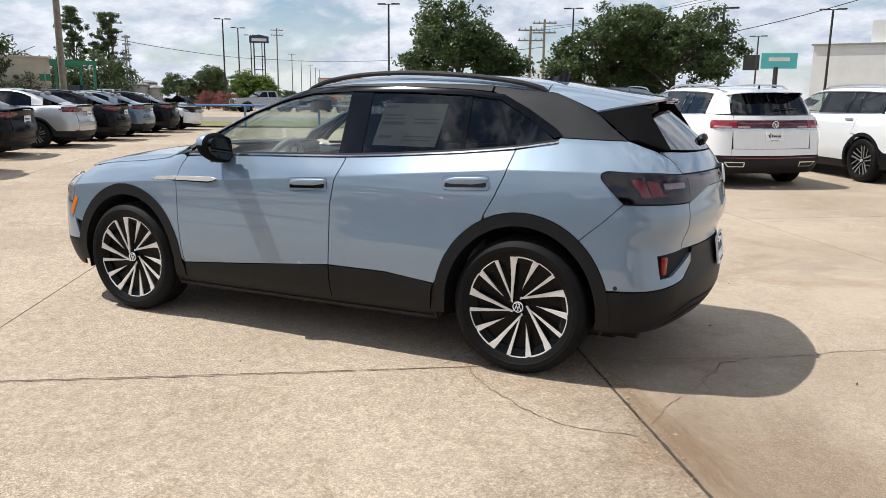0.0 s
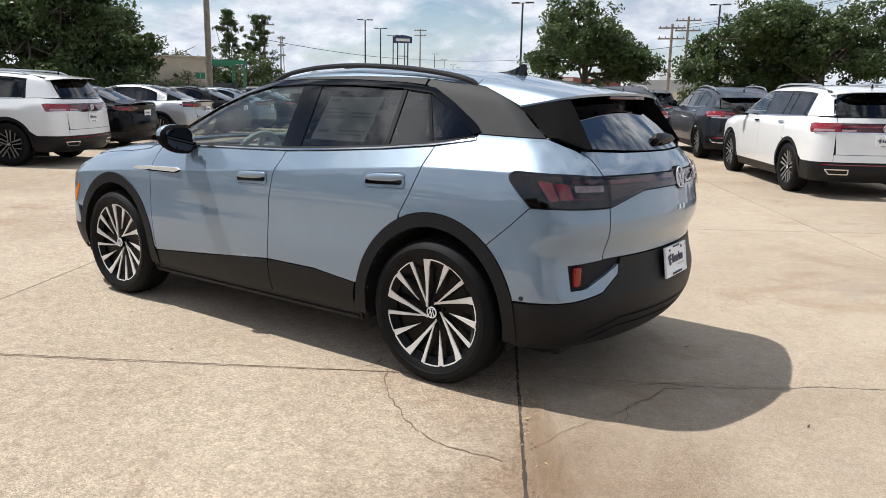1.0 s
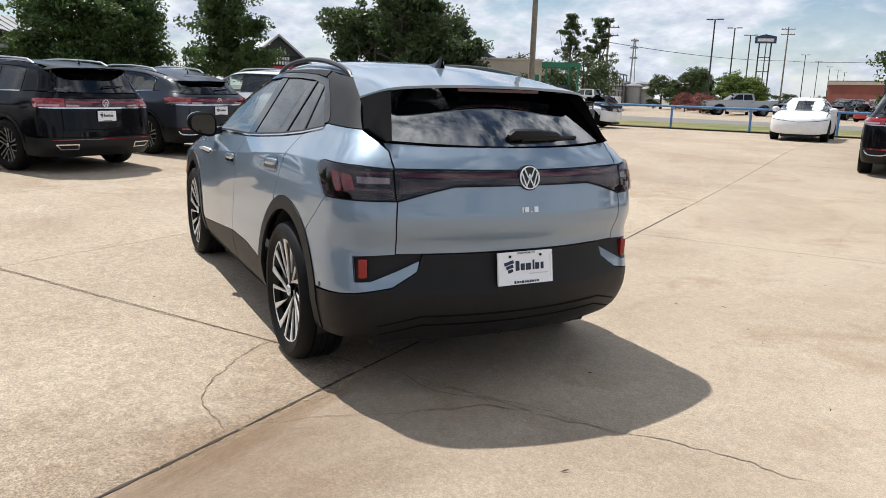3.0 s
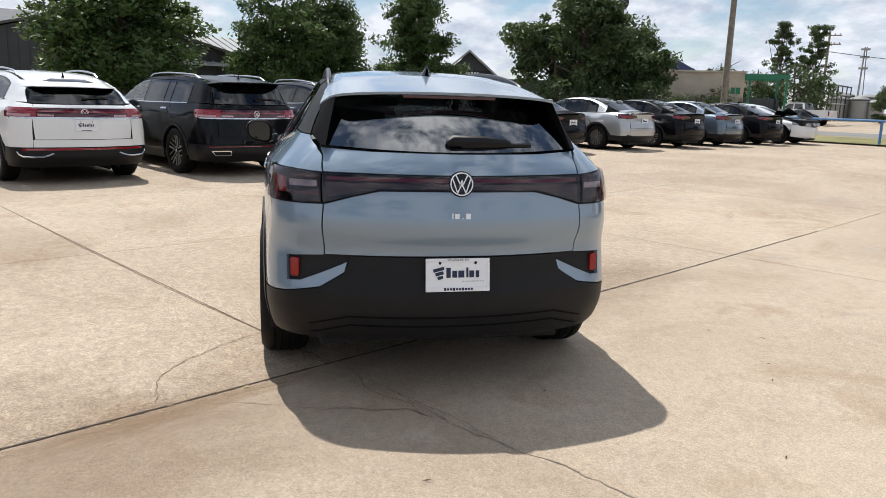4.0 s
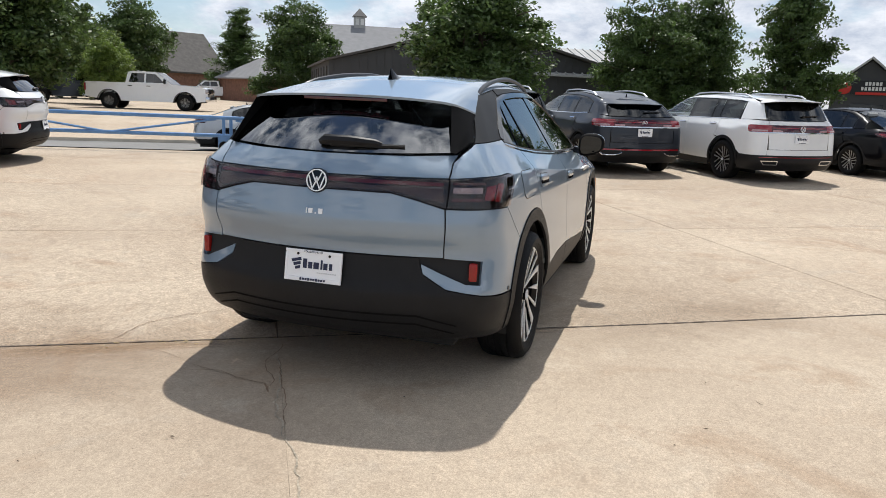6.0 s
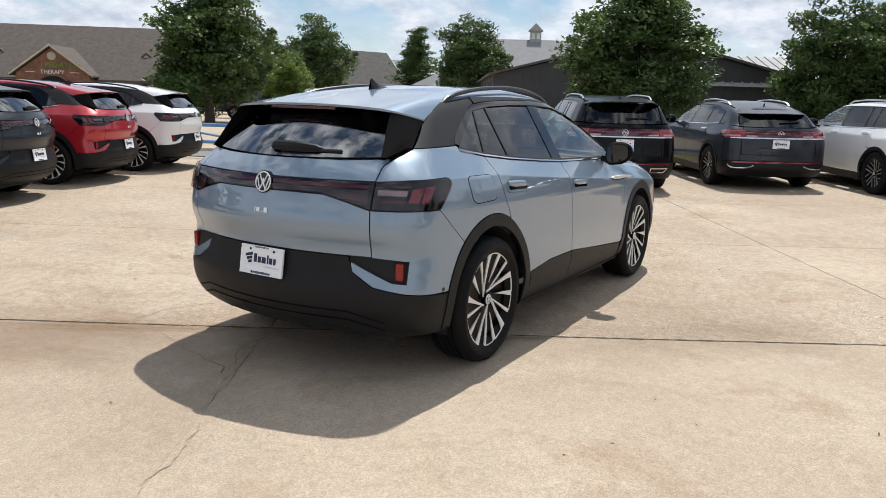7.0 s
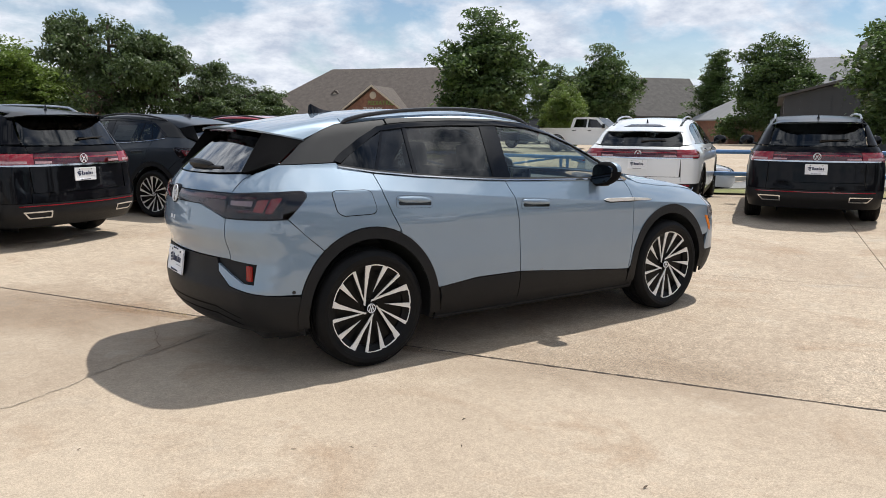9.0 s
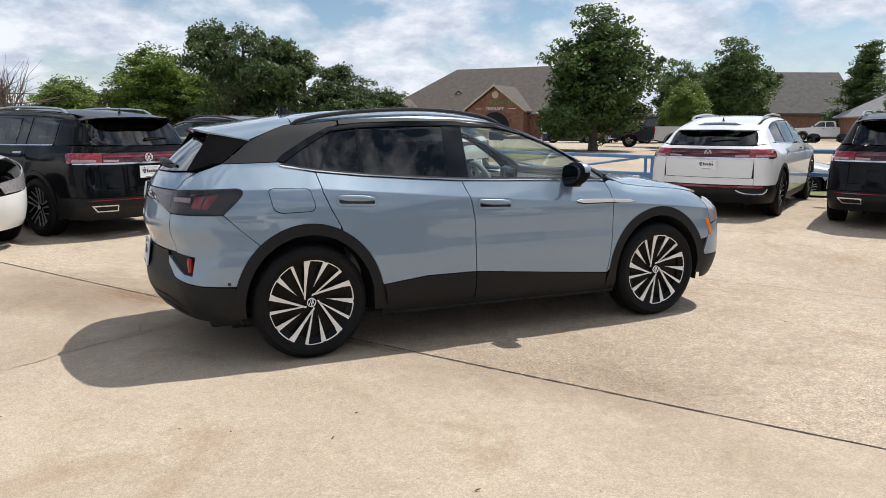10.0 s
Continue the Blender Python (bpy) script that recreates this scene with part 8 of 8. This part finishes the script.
M.update(dry_leaf=surface("dry_leaf", (.07, .045, .025), .8, var=.3, scale=20), straw=surface("straw", (.48, .37, .19), .8, var=.3, scale=30))
rng = np.random.default_rng(8)
litter("dry_leaves", "small dark dry leaf bits on the concrete", "leaf litter", [(-3.09, -1.23), (-3.04, .28), (-1.42, -1.9), (-1.23, -2.9), (-.34, 2.32), (-1.49, .47)] + [tuple(v) for v in rng.uniform((-6, -7), (4, 6), (40, 2))], 9, .016, "dry_leaf")
litter("straw_bits", "tuft of dry straw caught along the joint", "straw", [tuple(v) for v in np.array((-1.95, .92)) + rng.normal(size=(90, 1)) * (-.19, .31) + rng.normal(size=(90, 2)) * .025], 10, .011, "straw")


def stain_patch(x, y, rx, ry, turn, rgb, seed, most=.5):
    """A thin stain soaked into the slabs, ragged and fading at its rim."""
    m = bpy.data.materials.new("soaked_stain")
    m.use_nodes = True
    t = m.node_tree
    b = t.nodes["Principled BSDF"]
    b.inputs["Base Color"].default_value, b.inputs["Roughness"].default_value = (*rgb, 1), .9
    b.inputs["Specular IOR Level"].default_value = .2
    co = t.nodes.new("ShaderNodeTexCoord").outputs["Object"]
    dist = t.nodes.new("ShaderNodeVectorMath")
    dist.operation = "LENGTH"
    t.links.new(co, dist.inputs[0])
    n = t.nodes.new("ShaderNodeTexNoise")
    for k, v in (("Scale", 2.2), ("Detail", 9.0), ("Roughness", .68), ("Distortion", .6)):
        n.inputs[k].default_value = v
    t.links.new(co, n.inputs["Vector"])
    add = t.nodes.new("ShaderNodeMath")
    add.operation = "MULTIPLY_ADD"
    add.inputs[1].default_value = -.62
    t.links.new(dist.outputs["Value"], add.inputs[0])
    t.links.new(n.outputs[0], add.inputs[2])
    f = t.nodes.new("ShaderNodeMapRange")
    for k, v in enumerate((.06, .42, 0, most)):
        f.inputs[k + 1].default_value = v
    t.links.new(add.outputs[0], f.inputs[0])
    t.links.new(f.outputs[0], b.inputs["Alpha"])
    N, V, F = 10, [], []
    for j in range(-N, N + 1):
        for i in range(-N, N + 1):
            V.append((i / N, j / N, 0))
    W = 2 * N + 1
    F = [(j * W + i, j * W + i + 1, (j + 1) * W + i + 1, (j + 1) * W + i) for j in range(W - 1) for i in range(W - 1)]
    mt = Matrix.Translation((x, y, 0)) @ Matrix.Rotation(turn, 4, "Z") @ Matrix.Diagonal((rx, ry, 1, 1))
    V = [(p[0], p[1], ground_z(*(mt @ Vector(p)).xy) + .0012) for p in V]
    ob = link_mesh("soaked_stain", V, F, m)
    ob.matrix_basis = mt
    return tagged(ob, "brown stain soaked into the concrete", "stain", kind="structure")


stain_patch(-2.75, 1.75, 1.5, 2.0, GRID, (.24, .15, .09), 1, .26)
stain_patch(-.2, -1.6, 1.0, 2.2, GRID, (.22, .145, .09), 2, .18)
stain_patch(-3.2, -3.4, 2.2, 1.4, .3, (.30, .20, .13), 3, .12)
stain_patch(1.6, 3.2, 2.4, 1.2, .5, (.33, .22, .14), 4, .12)
stain_patch(-2.27, 1.33, .16, 1.35, GRID, (.38, .25, .15), 5, .36)
stain_patch(-1.1, -.55, .12, 1.2, GRID, (.36, .24, .15), 6, .28)
the_car = build_crossover("electric_crossover", Matrix(), M["paint"], "grey-blue electric crossover with black cladding and bladed wheels")
YA, YB, YC = 31.5, -58.5, 121.5


def crossover_like(a, b, yaw, paint, label):
    ob = copy_thing(the_car, parked(a, b, yaw, 1.3835))
    return repaint(ob, M["paint"], paint, label)


def like(proto, old, a, b, yaw, paint, label, offset):
    return repaint(copy_thing(proto, parked(a, b, yaw, offset)), old, paint, label)


tall = build_other("family_suv", TALL, TALL_CUTS, parked(-6.6, -7.2, YB, 1.49), M["white_paint"], "white family suv with black wheel arches and red light bar", "tall")
sloped = build_other("coupe_suv", SLOPED, SLOPED_CUTS, parked(8.1, -.18, YA, 1.49), M["white_paint"], "white coupe suv with sloping tail parked nose to the fence", "sloped")
saloon = build_other("saloon_car", SEDAN, SEDAN_CUTS, parked(8.1, -11.9, YA, 1.343), M["black_paint"], "black saloon with bright alloy wheels and dealer plate", "sedan")
for a, b, yaw, mt, lb in ((8.0, -2.85, YA, "black_paint", "black family suv with silver strip across its tail"), (7.6, -8.5, YA, "white_paint", "white family suv with red light bar and roof rails"), (-9.65, -6.9, YB, "white_paint", "white family suv with black roof rails"), (1.02, 6.5, YC, "black_paint", "black family suv with chrome exhaust trims"), (-6.9, -24.8, YB, "slate_paint", "dark grey suv parked nose to the far fence"), (-1.28, 9.5, YB, "white_paint", "white suv parked with its nose outward")):
    like(tall, M["white_paint"], a, b, yaw, M[mt], lb, 1.49)
for a, b, yaw, mt, lb in ((8.75, -5.9, YA, "slate_paint", "dark grey coupe suv with red light bar"), (-6.65, -12.9, YB, "slate_paint", "dark grey coupe suv behind a white one"), (-3.85, -12.5, YB, "black_paint", "black coupe suv with twin exhaust trims"), (-3.95, -24.2, YB, "silver_paint", "silver coupe suv parked nose to the far fence")):
    like(sloped, M["white_paint"], a, b, yaw, M[mt], lb, 1.49)
def wrap(car):
    """Delivery film over the lamps, grille and trim of a car."""
    for o in car.children_recursive:
        if o.type == "MESH" and o.name.split(".")[0] in ("grille", "headlight", "front_bumper", "sill", "bumper_cover", "belt_strip"):
            o.material_slots[0].link = "OBJECT"
            o.material_slots[0].material = M["film"]
    boxed("paper_sheet", (.60, .30, 1.15), (.012, .26, .10), M["paper"], car, "paper sheet behind the windscreen", Matrix.Rotation(radians(-62), 4, "Y"))


def wreck(car):
    """A crumpled bonnet standing up over an open dark engine bay."""
    rng = np.random.default_rng(4)
    bm = bmesh.new()
    grid = [[bm.verts.new((1.05 + .9 * i / 6 + .04 * rng.normal(), -.72 + 1.44 * j / 6, .96 + .34 * math.sin(math.pi * i / 6) * (.6 + .4 * math.cos(j * 1.3)) + .035 * rng.normal())) for j in range(7)] for i in range(7)]
    for i in range(6):
        for j in range(6):
            bm.faces.new((grid[i][j], grid[i + 1][j], grid[i + 1][j + 1], grid[i][j + 1]))
    part("crumpled_bonnet", bm, M["black_paint"], car, "crumpled dark bonnet")
    boxed("engine_bay", (1.85, 0, .78), (.62, 1.5, .22), M["shell"], car, "open dark engine bay", bevel=.05)
    for y in (-.45, .1, .5):
        boxed("broken_lamp", (2.18, y, .72), (.16, .24, .12), M["lens_clear"], car, "broken lamp", Matrix.Rotation(y, 4, "Z"), .03)


M["film"] = surface("white_film", (.80, .81, .82), .45, var=.05, scale=5, bump=.15, bscale=9)
for a, b, yaw, mt, lb in ((7.75, -14.7, YA, "silver_paint", "silver saloon between two black ones"), (7.65, -17.45, YA, "black_paint", "black saloon in a row of saloons"), (7.6, -20.0, YA, "blue_paint", "grey-blue saloon in a row of saloons"), (7.45, -22.8, YA, "black_paint", "black saloon near the end of the row"), (9.7, -25.1, YA + 180, "white_paint", "white saloon with crashed front at the row's end"), (-.72, -25.9, YC, "film", "white saloon wrapped for delivery, facing the lot")):
    ob = like(saloon, M["black_paint"], a, b, yaw, M[mt], lb, 1.343)
    if "wrapped" in lb:
        wrap(ob)
    elif "crashed" in lb:
        wreck(ob)
crossover_like(4.1, 6.55, YC, M["grey_paint"], "dark grey electric crossover with bladed wheels")
crossover_like(6.6, 6.4, YC, M["red_paint"], "red electric crossover with a black roof line")
crossover_like(8.85, 6.0, YC, M["white_paint"], "white electric crossover at the end of its row")


# ---- far vehicles ----
def build_pickup(name, m, paint, label):
    """A crew-cab pickup: lower body with wheel openings, cab, open bed."""
    t = thing(name, m, label, "pickup")
    notch = lambda x, r=.52: [(x + r * math.cos(radians(a)), .40 + r * math.sin(radians(a))) for a in range(10, 171, 16)]
    side = [(2.93, .52), (2.95, .95), (2.88, 1.13), (2.60, 1.20), (1.25, 1.28), (-1.02, 1.30), (-1.02, 1.305), (-2.92, 1.30), (-2.95, .60), (-2.35, .50)] + notch(-1.80)[::-1] + [(-1.2, .42), (1.2, .42)] + notch(1.85)[::-1] + [(2.45, .46)]
    for s in (1, -1):
        vs, tris, border = fill(side, (), .22)
        bulge = lambda x, z: .985 - .05 * max(0, z - .95) ** 2 * 4 - .10 * max(0, abs(x) - 2.45) ** 2 * 4 - .03 * max(0, .7 - z)
        P = np.array([(x, s * bulge(x, z), z) for x, z in vs])
        N = np.array([(0, s, .08)] * len(P), float)
        sheet("body_side", P, N / np.linalg.norm(N[0]), tris, border, paint, t, "painted body side", .10)
        cab = [(1.22, 1.285), (.52, 1.83), (.40, 1.87), (-.72, 1.88), (-.90, 1.82), (-1.00, 1.29)]
        holes = [[(.88, 1.34), (.42, 1.76), (-.02, 1.79), (-.02, 1.34)], [(-.10, 1.34), (-.10, 1.79), (-.72, 1.79), (-.84, 1.34)]]
        vs, tris, border = fill(cab, holes, .16)
        lean = lambda z: .965 - .33 * (z - 1.28)
        P = np.array([(x, s * lean(z), z) for x, z in vs])
        N = np.array([(0, s * .95, .31)] * len(P))
        sheet("cab_side", P, N, tris, border, paint, t, "painted cab side", .05)
        for ring in holes:
            V = [(x, s * (lean(z) - .02), z) for x, z in ring]
            link_mesh("side_window", V, [(0, 1, 2, 3) if s < 0 else (3, 2, 1, 0)], M["tint"], t, "dark side window")
        for x0 in (.10, -.78):
            boxed("door_handle", (x0, s * .985, 1.17), (.20, .03, .035), M["gloss"], t, bevel=.01)
        boxed("wing_mirror", (.92, s * 1.10, 1.42), (.10, .22, .24), M["gloss"], t, "black wing mirror", bevel=.03)
        for x in (-1.80, 1.85):
            bm = bmesh.new()
            add_lathe(bm, [(.52, s * .995), (.56, s * 1.005), (.56, s * .97)], 20, "Y", 0, math.pi, origin=(x, 0, .40))
            part("arch_lip", bm, M["cladding"], t, "black arch lip")
            bm = bmesh.new()
            add_lathe(bm, [(.53, s * .96), (.53, s * .45)], 20, "Y", 0, math.pi, origin=(x, 0, .40))
            part("wheel_liner", bm, M["shell"], t)
            wheel(t, (x, s * .85, .41), s, r=.41, wide=.27, rim=.25, style="five")
        boxed("headlight", (2.88, s * .74, 1.0), (.14, .36, .22), M["lens_clear"], t, "clear headlight", bevel=.04)
        boxed("tail_light", (-2.93, s * .90, 1.05), (.08, .14, .36), M["other_red"], t, "red tail light", bevel=.03)
    top = lambda pts, name, mat, lb="": link_mesh(name, [(x, q * y, z) for x, y, z in pts for q in (1, -1)], [(2 * i, 2 * i + 1, 2 * i + 3, 2 * i + 2) for i in range(len(pts) - 1)], mat, t, lb, smooth=True)
    top([(.40, .79, 1.865), (.1, .80, 1.905), (-.4, .80, 1.910), (-.72, .79, 1.875)], "cab_roof", paint, "painted roof")
    top([(1.24, .93, 1.29), (.50, .80, 1.835)], "windscreen", M["tint"], "dark windscreen")
    top([(-.88, .80, 1.83), (-1.00, .93, 1.30)], "rear_window", M["tint"], "dark rear window")
    top([(1.20, .95, 1.285), (1.9, .93, 1.275), (2.55, .90, 1.205), (2.86, .86, 1.12)], "bonnet", paint, "painted bonnet")
    top([(-1.04, .90, 1.22), (-1.04, .90, .78), (-2.88, .90, .78), (-2.88, .90, 1.25)], "bed", M["shell"], "open load bed")
    boxed("tailgate", (-2.92, 0, .98), (.07, 1.70, .60), paint, t, "painted tailgate", bevel=.02)
    boxed("front_bumper", (2.95, 0, .62), (.20, 1.92, .26), M["chrome"], t, "chrome bumper", bevel=.05)
    boxed("rear_bumper", (-3.0, 0, .60), (.16, 1.85, .20), M["chrome"], t, "chrome bumper", bevel=.04)
    boxed("grille", (2.92, 0, .98), (.08, 1.10, .30), M["gloss"], t, "black grille", bevel=.03)
    boxed("underbody", (0, 0, .52), (5.2, 1.3, .20), M["shell"], t)
    return t


def spot(x, y, yaw):
    return Matrix.Translation((x, y, ground_z(x, y))) @ Matrix.Rotation(radians(yaw), 4, "Z")


truck = build_pickup("pickup_truck", spot(26.7, 24.3, -66), M["white_paint"], "white crew cab pickup on the far lot")
for x, y, yaw, mt, lb in ((60.5, 44.6, 130, "white_paint", "white pickup by a brick shed"), (40.5, -50.5, 55, "silver_paint", "silver pickup on a raised bank"), (29.5, 31.8, -42, "slate_paint", "dark pickup behind a white one"), (50.5, -42, 30, "white_paint", "white pickup far behind the saloons")):
    repaint(copy_thing(truck, spot(x, y, yaw)), M["white_paint"], M[mt], lb)
for proto, old, x, y, yaw, mt, lb in ((saloon, "black_paint", 14.6, 10.1, -58.5, "silver_paint", "silver saloon standing on the road behind the gate"), (saloon, "black_paint", 31.2, 44.2, 150, "slate_paint", "dark saloon by brick offices"), (tall, "white_paint", 34.6, 41.7, 150, "wine_paint", "dark red suv by brick offices"), (tall, "white_paint", 29.6, -52.6, 105, "red_paint", "red suv in a far dealer lot"), (tall, "white_paint", 26, -50.5, 110, "slate_paint", "dark suv in a far dealer lot"), (tall, "white_paint", 38, -62, 110, "slate_paint", "dark grey suv in a far dealer lot"), (sloped, "white_paint", 22, -56, 110, "white_paint", "white suv in a far dealer lot"), (sloped, "white_paint", 44.6, -55.0, 130, "white_paint", "white suv on display bank"), (tall, "white_paint", 17, -52, 110, "blue_paint", "blue suv in a far dealer lot"), (saloon, "black_paint", 30, -62, 110, "wine_paint", "wine red saloon in a far lot"), (tall, "white_paint", 37.6, -54.0, 100, "slate_paint", "dark grey suv behind the fence"), (tall, "white_paint", 33.6, -54.6, 100, "black_paint", "black suv behind the fence"), (saloon, "black_paint", 31.6, -56.9, 110, "white_paint", "white saloon in a far dealer lot"), (sloped, "white_paint", 27.8, -53.4, 105, "white_paint", "white suv near a red one"), (tall, "white_paint", 44.5, -16.5, 200, "white_paint", "white truck-like suv by the repair shop")):
    repaint(copy_thing(proto, spot(x, y, yaw)), M[old], M[mt], lb)
